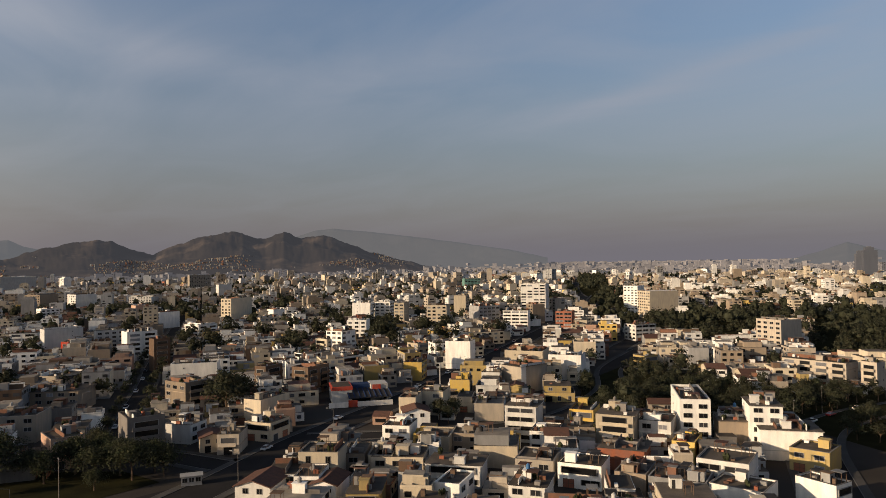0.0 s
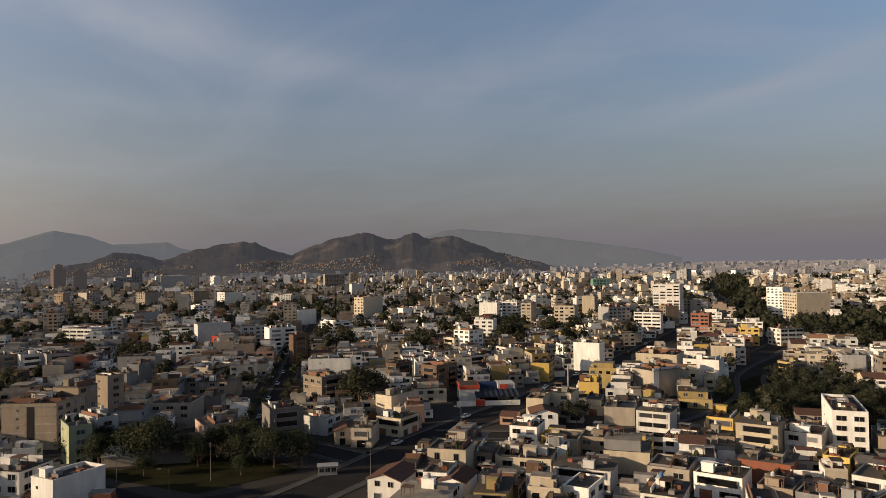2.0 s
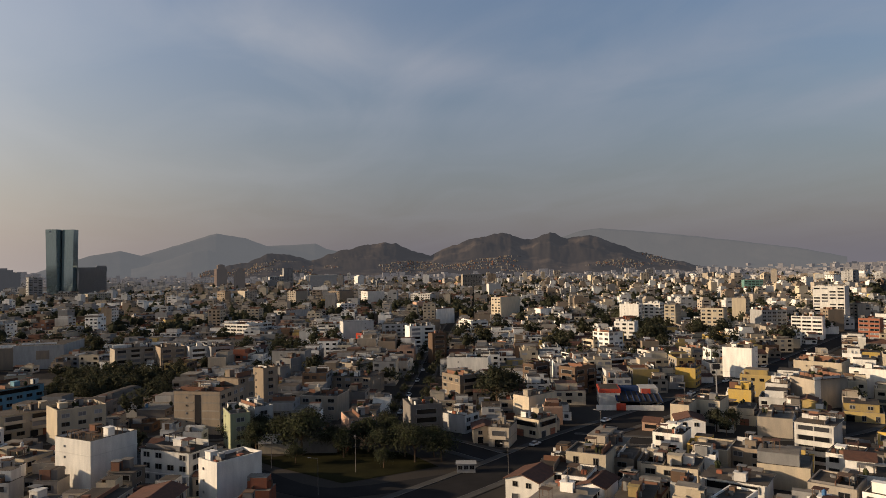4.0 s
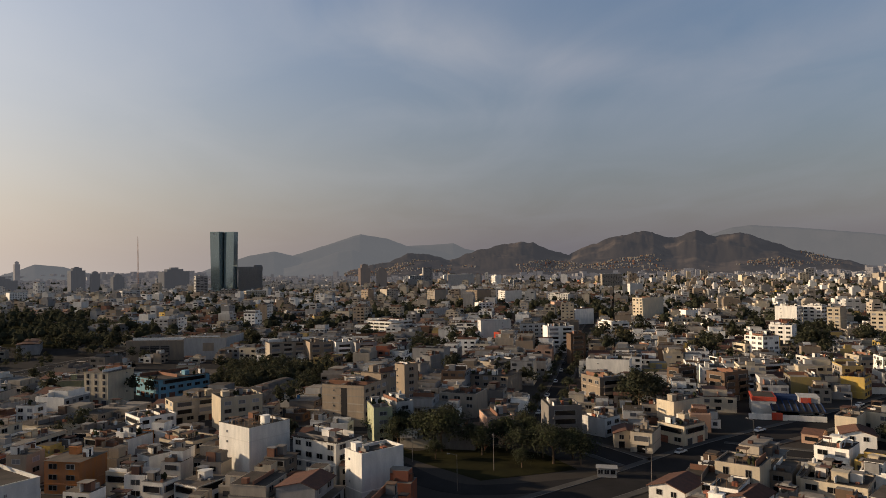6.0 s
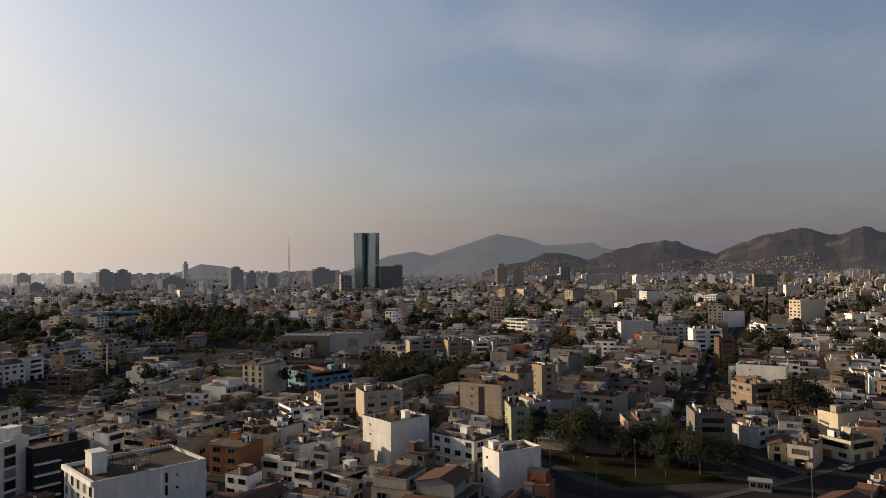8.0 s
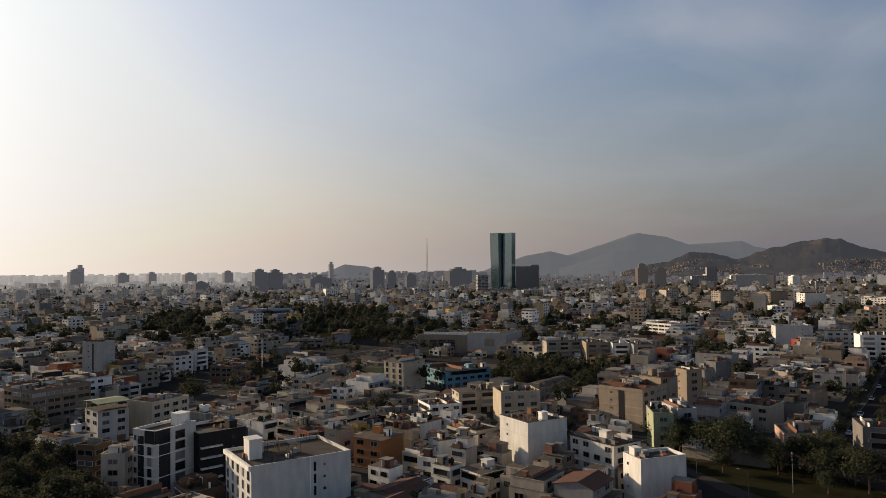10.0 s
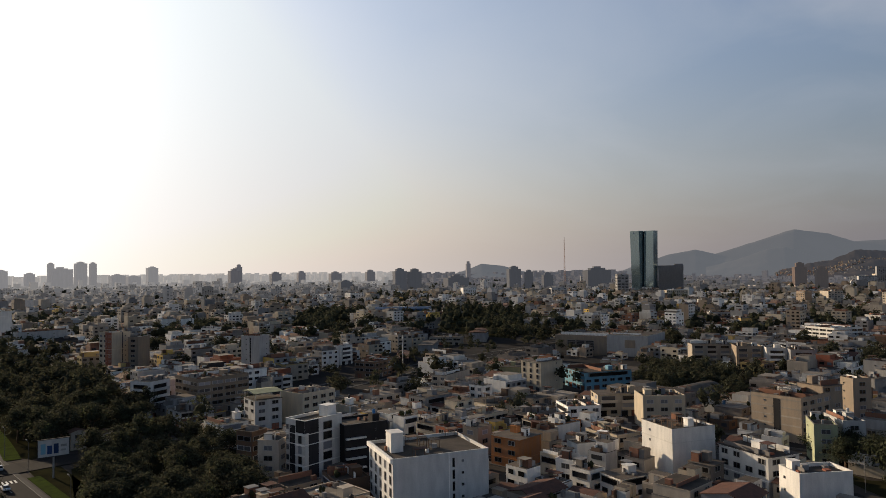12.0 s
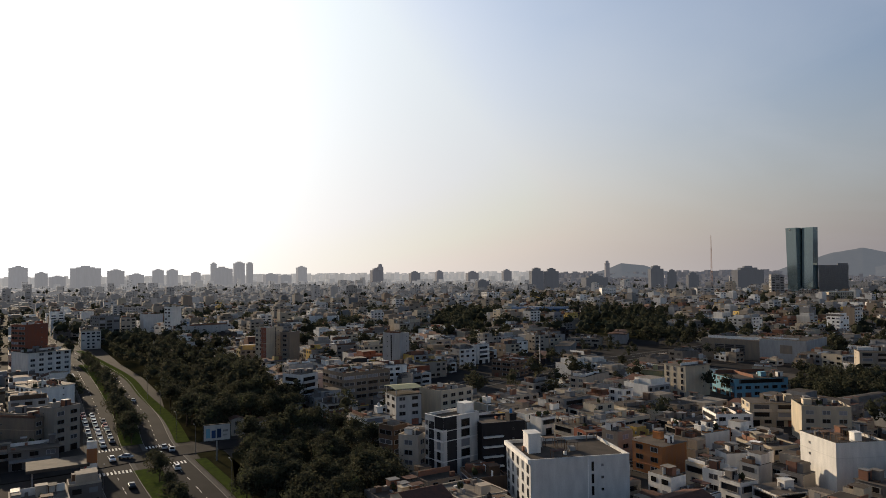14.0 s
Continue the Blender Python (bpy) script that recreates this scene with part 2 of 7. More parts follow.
M["tower_dark"] = with_air_glow(material("far_dark_tower", (0.07, 0.07, 0.075), vary=0.3, stain=0.3, bump=0, grain=0.1), (0.035, 0.035, 0.038))
M["tower_brown"] = with_air_glow(material("far_brick_tower", (0.10, 0.07, 0.055), vary=0.3, stain=0.3, bump=0, grain=0.1), (0.03, 0.028, 0.028))
# both slopes emit their haze; the far range glows more
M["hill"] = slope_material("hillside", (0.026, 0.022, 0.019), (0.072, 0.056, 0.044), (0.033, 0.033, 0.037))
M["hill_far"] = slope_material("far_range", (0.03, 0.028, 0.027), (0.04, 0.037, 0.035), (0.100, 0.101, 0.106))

# ---- small building kit ----
def mesh_of(bm, *mats):
    me = bpy.data.meshes.new("m")
    bm.to_mesh(me)
    bm.free()
    for m in mats:
        me.materials.append(m)
    return me


def part(name, bm, mat, parent, label=""):
    """One bmesh as one mesh object under a thing or a part."""
    ob = new(name, mesh_of(bm, mat) if not isinstance(bm, bpy.types.Mesh) else bm)
    ob.data.name = name
    ob.parent = parent
    return tagged(ob, label) if label else ob


def shared(name, me, parent, x, y, z, rz=0.0, sx=1.0, sy=1.0, sz=1.0):
    ob = new(name, me)
    ob.parent = parent
    ob.matrix_basis = Matrix.LocRotScale((x, y, z), Euler((0, 0, rz)), (sx, sy, sz))
    return ob


def box(bm, x0, x1, y0, y1, z0, z1, mat=0, top=None):
    v = [bm.verts.new(p) for p in ((x0, y0, z0), (x1, y0, z0), (x1, y1, z0), (x0, y1, z0), (x0, y0, z1), (x1, y0, z1), (x1, y1, z1), (x0, y1, z1))]
    for k, q in enumerate(((3, 2, 1, 0), (4, 5, 6, 7), (0, 1, 5, 4), (1, 2, 6, 5), (2, 3, 7, 6), (3, 0, 4, 7))):
        f = bm.faces.new([v[i] for i in q])
        f.material_index = top if (k == 1 and top is not None) else mat


def cylinder(bm, x, y, z0, z1, r0, r1=None, n=10, mat=0):
    r1 = r0 if r1 is None else r1
    a = [bm.verts.new((x + r0 * math.cos(2 * math.pi * i / n), y + r0 * math.sin(2 * math.pi * i / n), z0)) for i in range(n)]
    b = [bm.verts.new((x + r1 * math.cos(2 * math.pi * i / n), y + r1 * math.sin(2 * math.pi * i / n), z1)) for i in range(n)]
    for i in range(n):
        bm.faces.new((a[i], a[(i + 1) % n], b[(i + 1) % n], b[i])).material_index = mat
    bm.faces.new(b).material_index = mat
    bm.faces.new(a[::-1]).material_index = mat


def tube(bm, p, q, r0, r1, n=6):
    p, q = Vector(p), Vector(q)
    d = (q - p).normalized()
    u = d.orthogonal().normalized()
    w = d.cross(u)
    ring = lambda c, r: [bm.verts.new(c + (u * math.cos(2 * math.pi * i / n) + w * math.sin(2 * math.pi * i / n)) * r) for i in range(n)]
    a, b = ring(p, r0), ring(q, r1)
    for i in range(n):
        bm.faces.new((a[i], a[(i + 1) % n], b[(i + 1) % n], b[i]))
    bm.faces.new(b)


def ring(bm, x0, x1, y0, y1, z0, z1, t):
    """A closed rectangular band, t thick inwards: walls, parapets, copings in one piece."""
    loops = []
    for off, z in ((0, z0), (0, z1), (t, z1), (t, z0)):
        loops.append([bm.verts.new(p) for p in ((x0 + off, y0 + off, z), (x1 - off, y0 + off, z), (x1 - off, y1 - off, z), (x0 + off, y1 - off, z))])
    for a, b in zip(loops, loops[1:] + loops[:1]):
        for i in range(4):
            bm.faces.new((a[i], a[(i + 1) % 4], b[(i + 1) % 4], b[i]))


def stack(bm, x0, x1, y0, y1, levels):
    """A rectangular body lofted through (height, outward offset) levels, closed on top."""
    last = None
    for z, o in levels:
        loop = [bm.verts.new(p) for p in ((x0 - o, y0 - o, z), (x1 + o, y0 - o, z), (x1 + o, y1 + o, z), (x0 - o, y1 + o, z))]
        if last:
            for i in range(4):
                bm.faces.new((last[i], last[(i + 1) % 4], loop[(i + 1) % 4], loop[i]))
        last = loop
    bm.faces.new(last)


def prism(bm, section, x0, x1):
    """A section in the y-z plane drawn out along x."""
    a = [bm.verts.new((x0, y, z)) for y, z in section]
    b = [bm.verts.new((x1, y, z)) for y, z in section]
    n = len(section)
    for i in range(n):
        bm.faces.new((a[i], b[i], b[(i + 1) % n], a[(i + 1) % n]))
    bm.faces.new(a[::-1])
    bm.faces.new(b)


def shell(w, d, h, parapet=0.8, t=0.2):
    """Four walls with a parapet round a sunken flat roof; the origin is the near corner, x along the front, y along the depth."""
    bm = bmesh.new()
    ring(bm, 0, w, 0, d, 0, h + parapet, t)
    return bm


def framed(xs, zs, holes, proud, back):
    """A flat unit frame facing -y, in one piece, with panes set back in its holes."""
    bm = bmesh.new()
    v = {}

    def at(x, y, z):
        if (x, y, z) not in v:
            v[(x, y, z)] = bm.verts.new((x, y, z))
        return v[(x, y, z)]

    for i in range(len(xs) - 1):
        for j in range(len(zs) - 1):
            x0, x1, z0, z1 = xs[i], xs[i + 1], zs[j], zs[j + 1]
            if (i, j) in holes:
                c = ((x0, z0), (x1, z0), (x1, z1), (x0, z1))
                for (p, q), (r, s) in zip(c, c[1:] + c[:1]):
                    bm.faces.new((at(p, -proud, q), at(r, -proud, s), at(r, -back, s), at(p, -back, q)))
                bm.faces.new([at(p, -back, q) for p, q in c]).material_index = 1
            else:
                bm.faces.new([at(p, -proud, q) for p, q in ((x0, z0), (x1, z0), (x1, z1), (x0, z1))])
    x0, x1, z0, z1 = xs[0], xs[-1], zs[0], zs[-1]
    for i in range(len(xs) - 1):
        for z in (z0, z1):
            bm.faces.new((at(xs[i], -proud, z), at(xs[i + 1], -proud, z), at(xs[i + 1], 0, z), at(xs[i], 0, z)))
    for j in range(len(zs) - 1):
        for x in (x0, x1):
            bm.faces.new((at(x, -proud, zs[j]), at(x, -proud, zs[j + 1]), at(x, 0, zs[j + 1]), at(x, 0, zs[j])))
    bmesh.ops.recalc_face_normals(bm, faces=bm.faces[:])
    return bm


def window_mesh():
    """Unit window on the x-z plane, facing -y: a frame proud of the wall and two panes set back in it."""
    return mesh_of(framed((-0.5, -0.45, -0.02, 0.02, 0.45, 0.5), (0, 0.06, 0.95, 1), {(1, 1), (3, 1)}, 0.10, 0.02), M["frame"], M["glass"])


WINDOW = window_mesh()


def opening_mesh():
    """Unit dark opening with a deep surround, for garages, shopfronts and recessed terraces."""
    return mesh_of(framed((-0.5, -0.47, 0.47, 0.5), (0, 0.01, 0.95, 1), {(1, 1)}, 0.15, 0.02), M["frame"], M["glass"])


OPENING = opening_mesh()
GARAGE = mesh_of(framed((-0.5, -0.46, -0.02, 0.02, 0.46, 0.5), (0, 0.01, 0.47, 0.52, 0.95, 1), {(i, j) for i in (1, 3) for j in (1, 3)}, 0.1, 0.05), M["brown"], M["terracotta"])


def balcony_mesh():
    """Unit balcony facing -y: slab and solid parapet in one piece."""
    bm = bmesh.new()
    prism(bm, ((0, -0.12), (0, 0.06), (-0.9, 0.06), (-0.9, 0.95), (-1.0, 0.95), (-1.0, -0.12)), -0.5, 0.5)
    return bm


BALCONY = {}


def tank_mesh(mat):
    bm = bmesh.new()
    cylinder(bm, 0, 0, 0, 1.1, 0.55, 0.55, 12)
    cylinder(bm, 0, 0, 1.1, 1.35, 0.55, 0.2, 12)
    cylinder(bm, 0, 0, 1.35, 1.45, 0.2, 0.2, 8)
    return mesh_of(bm, mat)


TANKS = [tank_mesh(M[k]) for k in ("tank_black", "pale", "grey", "tank_black", "concrete", "pale", "tank_blue")]
STOREY = 2.7


def place(name, x, y, theta, label, category, group=""):
    ob = new(name)
    ob.empty_display_size = 1
    ob.matrix_basis = pose(x, y, 0, 0, 0, theta)
    return tagged(ob, label, category, group)


def far_facade(root, side, w, d, floors, style, rng):
    """Windows of a block so far off that they melt together: one part for each side, frame-deep panes in rows."""
    if style == "b":
        return
    span = w if side == 0 else d
    n = max(1, int(span / (3.4 if style in "wv" else 5.5)))
    bm = bmesh.new()
    for k in range(floors):
        for i in range(n):
            if rng.random() < 0.15:
                continue
            mid, half = span * (i + 0.5) / n, span / n * (0.26 if style in "wv" else 0.38)
            z = k * STOREY + (0.5 if style in "vc" else 0.95)
            if side == 0:
                box(bm, mid - half, mid + half, -0.06, 0.0, z, k * STOREY + 2.25)
            else:
                box(bm, -0.06, 0.0, mid - half, mid + half, z, k * STOREY + 2.25)
    tagged(part("glazing", bm, M["glass"], root), kind="stuff")


def facade(root, wall, side, w, d, floors, style, rng, base=0):
    """Windows, balconies or openings on the front (side 0, along x) or on the left-hand flank (side 1, along y)."""
    span = w if side == 0 else d
    n = max(1, int(span / (3.7 if style != "s" else 5.0)))
    step = span / n
    share = 0.5 + 0.22 * rng.random()
    recess = style in "wvs" and floors <= 3 and rng.random() < 0.35

    def put(name, me, along, z, sx, sz, sy=1.0):
        if side == 0:
            return shared(name, me, root, along, 0, z, 0.0, sx, sy, sz)
        return shared(name, me, root, 0, along, z, -math.pi / 2, sx, sy, sz)

    if style == "b":
        if floors > 3 and rng.random() < 0.7:           # a few small bathroom windows up a party wall
            for k in range(1, floors):
                put("window", WINDOW, span * 0.72, k * STOREY + 1.3, 0.6, 0.6)
        return
    for k in range(base, floors):
        z = k * STOREY
        if style == "c" and k > 0:
            if wall not in BALCONY:
                BALCONY[wall] = mesh_of(balcony_mesh(), M[wall])
            m = max(1, int(span / 6.5))
            for i in range(m):
                mid = span * (i + 0.5) / m
                put("balcony", BALCONY[wall], mid, z, span / m * 0.78, 1.0, 1.2)
                put("window", OPENING, mid, z + 0.08, span / m * 0.66, 2.25)
            continue
        if recess and k == floors - 1 and k > 0:          # a deep covered terrace along the top floor
            put("terrace", OPENING, span * 0.5, z + 0.9, span * 0.84, 1.6, 2.0)
            continue
        for i in range(n):
            mid = step * (i + 0.5)
            if k == 0 and rng.random() < 0.5:
                if rng.random() < 0.5:
                    put("garage_door", GARAGE, mid, 0.02, min(step * 0.8, 2.8), 2.2)
                else:
                    put("doorway", OPENING, mid, 0.02, min(step * 0.8, 2.6), 2.2)
            elif style == "s":
                put("window", WINDOW, mid, z + 0.95, step * 0.88, 1.35)
            elif style == "v":
                put("window", WINDOW, mid, z + 0.35, min(step * 0.5, 1.3), 2.0)
            elif rng.random() < 0.94:
                put("window", WINDOW, mid, z + 1.0, min(step * share, 2.5), 1.35)


CLUTTER = ["brick", "grey", "concrete", "white", "brown", "sheet", "roof_tile", "terracotta", "leaf_light", "dark"]


def roof_clutter(root, x0, x1, y0, y1, z, rng, count):
    """Boxes, half-built walls, sheds, pergolas and plant tubs on a roof, each a few decimetres to two metres."""
    if x1 - x0 < 2.5 or y1 - y0 < 2.5:
        return
    bm = bmesh.new()
    for _ in range(count):
        x, y, kind = x0 + rng.random() * (x1 - x0 - 1.6), y0 + rng.random() * (y1 - y0 - 1.6), rng.random()
        mat = rng.randrange(8)
        if kind < 0.45:
            box(bm, x, x + 0.4 + rng.random() * 1.1, y, y + 0.4 + rng.random() * 1.1, z, z + 0.3 + rng.random() * 1.0, mat)
        elif kind < 0.62:                                 # a low wall of another house's yard
            if rng.random() < 0.5:
                box(bm, x, x + 0.16, y0 + 0.1, y1 - 0.1, z, z + 0.7 + rng.random() * 1.1, rng.choice((0, 2, 3)))
            else:
                box(bm, x0 + 0.1, x1 - 0.1, y, y + 0.16, z, z + 0.7 + rng.random() * 1.1, rng.choice((0, 2, 3)))
        elif kind < 0.8:                                  # a sheet roof on posts
            w, d, h = 1.5 + rng.random() * 1.6, 1.5 + rng.random() * 1.6, 1.9 + rng.random() * 0.4
            w, d = min(w, x1 - x), min(d, y1 - y)
            for px in (x, x + w - 0.1):
                for py in (y, y + d - 0.1):
                    box(bm, px, px + 0.1, py, py + 0.1, z, z + h, 4)
            box(bm, x - 0.15, x + w + 0.15, y - 0.15, y + d + 0.15, z + h, z + h + 0.1, rng.choice((5, 6, 4, 9)))
        elif kind < 0.9:                                  # a wash room
            w, d, h = 1.6 + rng.random(), 1.6 + rng.random(), 2.0 + rng.random() * 0.3
            box(bm, x, x + w, y, y + d, z, z + h, rng.choice((0, 1, 2, 3)))
            box(bm, x - 0.12, x + w + 0.12, y - 0.12, y + d + 0.12, z + h, z + h + 0.12, rng.choice((2, 4, 5)))
            box(bm, x + 0.3, x + 1.0, y - 0.03, y, z, z + 1.8, 9)
        else:                                             # plants in tubs
            for k in range(5):
                px, py, s = x + rng.random() * 1.2, y + rng.random() * 1.2, 0.25 + rng.random() * 0.4
                cylinder(bm, px, py, z + 0.1, z + 0.5 + s, s * 0.4, s, 5, 8)
                cylinder(bm, px, py, z + 0.5 + s, z + 0.6 + 2 * s, s, s * 0.2, 5, 8)
    ob = new("roof_clutter", mesh_of(bm, *[M[k] for k in CLUTTER]))
    ob.parent = root
    tagged(ob, "small sheds, low walls and boxes on the roof", kind="stuff")


def roof_gear(root, w, d, h, wall, rng, amount=1.0):
    """What stands on a flat roof here: a stair head, water tanks, and clutter."""
    if w > 5 and d > 6 and rng.random() < 0.6:
        sw, sd, sh = 1.6 + rng.random() * 1.2, 1.8 + rng.random() * 1.6, 1.7 + rng.random() * 0.7
        sx, sy = 0.5 + rng.random() * (w - sw - 1), 1.5 + rng.random() * max(0.1, d - sd - 2.5)
        bm = bmesh.new()
        stack(bm, sx, sx + sw, sy, sy + sd, ((h, 0), (h + sh, 0), (h + sh, 0.15), (h + sh + 0.14, 0.15)))
        part("stair_head", bm, M[wall], root)
        if rng.random() < 0.35 * amount:
            shared("water_tank", rng.choice(TANKS), root, sx + sw / 2, sy + sd / 2, h + sh + 0.14, 0, 0.85, 0.85, 0.85)
    roof_clutter(root, 0.4, w - 0.4, 0.6, d - 0.4, h, rng, int((3 + w * d / 22) * amount * (0.6 + 0.8 * rng.random())))


def pitched(root, x0, x1, y0, y1, z, wall, rng, mat="roof_tile"):
    """A tiled saddle roof with eaves, its ridge along the front, over gable walls."""
    rise = (y1 - y0) * (0.12 + 0.06 * rng.random())
    mid = y0 + (y1 - y0) * (0.35 + 0.3 * rng.random())
    bm = bmesh.new()
    prism(bm, ((y0, z), (mid, z + rise), (y1, z)), x0 + 0.02, x1 - 0.02)
    part("gable", bm, M[wall], root)
    bm = bmesh.new()
    prism(bm, ((y0 - 0.6, z - 0.1), (y0 - 0.6, z + 0.06), (mid, z + rise + 0.2), (y1 + 0.4, z + 0.06), (y1 + 0.4, z - 0.08), (mid, z + rise + 0.03)), x0 - 0.3, x1 + 0.3)
    part("roof", bm, M[mat], root)


def building(name, label, x, y, theta, w, d, floors, wall, left="w", front="w", parapet=0.8, roof="roof", trim="", gear=1.0,
             group="", base=0, seed=0):
    """A flat-roofed house or block; (x, y) is its near corner, the front runs along theta, the flank 90 degrees further."""
    rng = random.Random(seed * 7919 + int(x * 31 + y * 17))
    upper = floors <= 3 and group and rng.random() < 0.6
    if upper:
        floors -= 1
    cover = rng.choices(("parapet", "slab", "tile"), (4, 4, 2 if w < 12 else 0) if group else (6, 3, 0) if floors <= 3 else (8, 2, 0))[0]
    if upper and cover == "tile":
        cover = "slab"
    h = floors * STOREY + 0.3
    root = place(name, x, y, theta, label, "building" if floors > 3 else "house", group)
    bm = shell(w, d, h, parapet if cover == "parapet" else -0.05)
    bm.faces.ensure_lookup_table()
    bare = M[rng.choice((wall, wall, "concrete", "cream", "sand"))] if left == "b" and floors <= 3 and group else M[wall]
    bm.faces[3].material_index = 1                # party walls are often left unpainted
    new_wall = new("wall", mesh_of(bm, M[wall], bare))
    new_wall.parent = root
    if cover == "parapet":
        bm = bmesh.new()
        box(bm, 0.2, w - 0.2, 0.2, d - 0.2, h - 0.3, h)
        part("roof", bm, M[roof], root)
        bm = bmesh.new()
        ring(bm, -0.06, w + 0.06, -0.06, d + 0.06, h + parapet, h + parapet + 0.08, 0.32)
        part("coping", bm, M[trim or rng.choice((wall, "concrete", "roof"))], root)
    elif cover == "slab":
        bm = bmesh.new()
        box(bm, -0.3, w + 0.3, -0.6, d + 0.2, h - 0.05, h - 0.01, 1, 1)
        box(bm, -0.28, w + 0.28, -0.58, d + 0.18, h - 0.012, h, 0)
        slab = new("roof", mesh_of(bm, M[roof], M[trim or wall]))
        slab.parent = root
    else:
        pitched(root, 0, w, 0, d, h - 0.05, wall, rng)
    for k in range(1, floors):                    # slab edges between storeys
        if rng.random() < 0.25:
            bm = bmesh.new()
            ring(bm, -0.09, w + 0.09, -0.09, d + 0.09, k * STOREY - 0.1, k * STOREY + 0.12, 0.1)
            part("string_course", bm, M[trim or wall], root)
    if math.hypot(x, y) > 620:
        far_facade(root, 0, w, d, floors, front, rng)
        far_facade(root, 1, w, d, floors, left, rng)
    else:
        facade(root, trim or wall, 0, w, d, floors, front, rng, base)
        facade(root, trim or wall, 1, w, d, floors, left, rng, base)
    if group and rng.random() < 0.55:              # tiled porch over the ground floor
        bm = bmesh.new()
        prism(bm, ((-1.3, 2.45), (-1.3, 2.6), (0, 3.15), (0, 3.0)), 0.2, w * (0.5 + 0.48 * rng.random()))
        part("porch_roof", bm, M[rng.choice(("roof_tile", "roof_tile", "sheet"))], root)
    if group and rng.random() < 0.5:               # wall of the front yard
        bm = bmesh.new()
        prism(bm, ((-2.8, 0), (-2.8, 2.1), (-2.6, 2.1), (-2.6, 0)), 0, w)
        part("garden_wall", bm, M[rng.choice((wall, "brick", "terracotta", "sand", "concrete"))], root)
    if upper:                                     # a set-back top storey over part of the roof
        a0, b0 = rng.choice((0.0, w * 0.35 * rng.random())), d * (0.15 + 0.3 * rng.random())
        a1, b1 = w * (0.7 + 0.3 * rng.random()), d
        top = h + STOREY
        tiled = rng.random() < 0.25
        bm = bmesh.new()
        stack(bm, a0 + 0.01, a1 - 0.01, b0, b1 - 0.02, ((h, 0), (top, 0)) if tiled else ((h, 0), (top, 0), (top, 0.12), (top + 0.12, 0.12)))
        up = part("upper_storey", bm, M[wall], root)
        n = max(1, int((a1 - a0) / 4))
        for k in range(n):
            shared("window", WINDOW, up, a0 + (a1 - a0) * (k + 0.5) / n, b0, h + 0.9, 0, 1.6 + 0.6 * rng.random(), 1, 1.3)
        if tiled:
            pitched(root, a0, a1, b0, b1, top, wall, rng)
        else:
            bm = bmesh.new()
            box(bm, a0 + 0.05, a1 - 0.05, b0 + 0.05, b1 - 0.05, top + 0.12, top + 0.16)
            part("upper_roof", bm, M[roof], root)
            roof_clutter(root, a0, a1, b0, b1, top + 0.16, rng, 2)
            if rng.random() < 0.35:
                shared("water_tank", rng.choice(TANKS), root, (a0 + a1) / 2, b1 - 1.6, top + 0.16)
        roof_clutter(root, 0.3, w - 0.3, 0.3, b0, h, rng, 3)
    elif cover != "tile":
        roof_gear(root, w, d, h, wall, rng, gear)
    th = radians(theta)
    ux, uy = math.cos(th), math.sin(th)
    claim(x + ux * w / 2 - uy * d / 2, y + uy * w / 2 + ux * d / 2, ux, uy, w / 2, d / 2)
    return root


def accent(root, side, a0, a1, z0, z1, mat, name="facade_panel", proud=0.07):
    """A panel of another colour on a wall: side 0 the front, 1 the flank."""
    bm = bmesh.new()
    if side == 0:
        stack(bm, a0, a1, -proud, 0.0, ((z0, 0), (z1, 0)))
    else:
        stack(bm, -proud, 0.0, a0, a1, ((z0, 0), (z1, 0)))
    return part(name, bm, M[mat], root)


cells = {}


def claim(*foot):
    """Note a footprint (centre, direction, half sizes) in a coarse grid, to look it up quickly."""
    cx, cy, _, _, hw, hd = foot
    reach = int((max(hw, hd) + 8) / 24) + 1
    for i in range(int(cx // 24) - reach, int(cx // 24) + reach + 1):
        for j in range(int(cy // 24) - reach, int(cy // 24) + reach + 1):
            cells.setdefault((i, j), []).append(foot)


def taken(x, y, margin):
    for cx, cy, ux, uy, hw, hd in cells.get((int(x // 24), int(y // 24)), ()):
        dx, dy = x - cx, y - cy
        if abs(dx * ux + dy * uy) < hw + margin and abs(-dx * uy + dy * ux) < hd + margin:
            return True
    return False


def inside(poly, x, y):
    hit = False
    for (x0, y0), (x1, y1) in zip(poly, poly[1:] + poly[:1]):
        if (y0 > y) != (y1 > y) and x < (x1 - x0) * (y - y0) / (y1 - y0) + x0:
            hit = not hit
    return hit


def off_line(line, x, y):
    best = 1e9
    for (x0, y0), (x1, y1) in zip(line, line[1:]):
        dx, dy = x1 - x0, y1 - y0
        k = min(1, max(0, ((x - x0) * dx + (y - y0) * dy) / (dx * dx + dy * dy)))
        best = min(best, math.hypot(x - x0 - k * dx, y - y0 - k * dy))
    return best


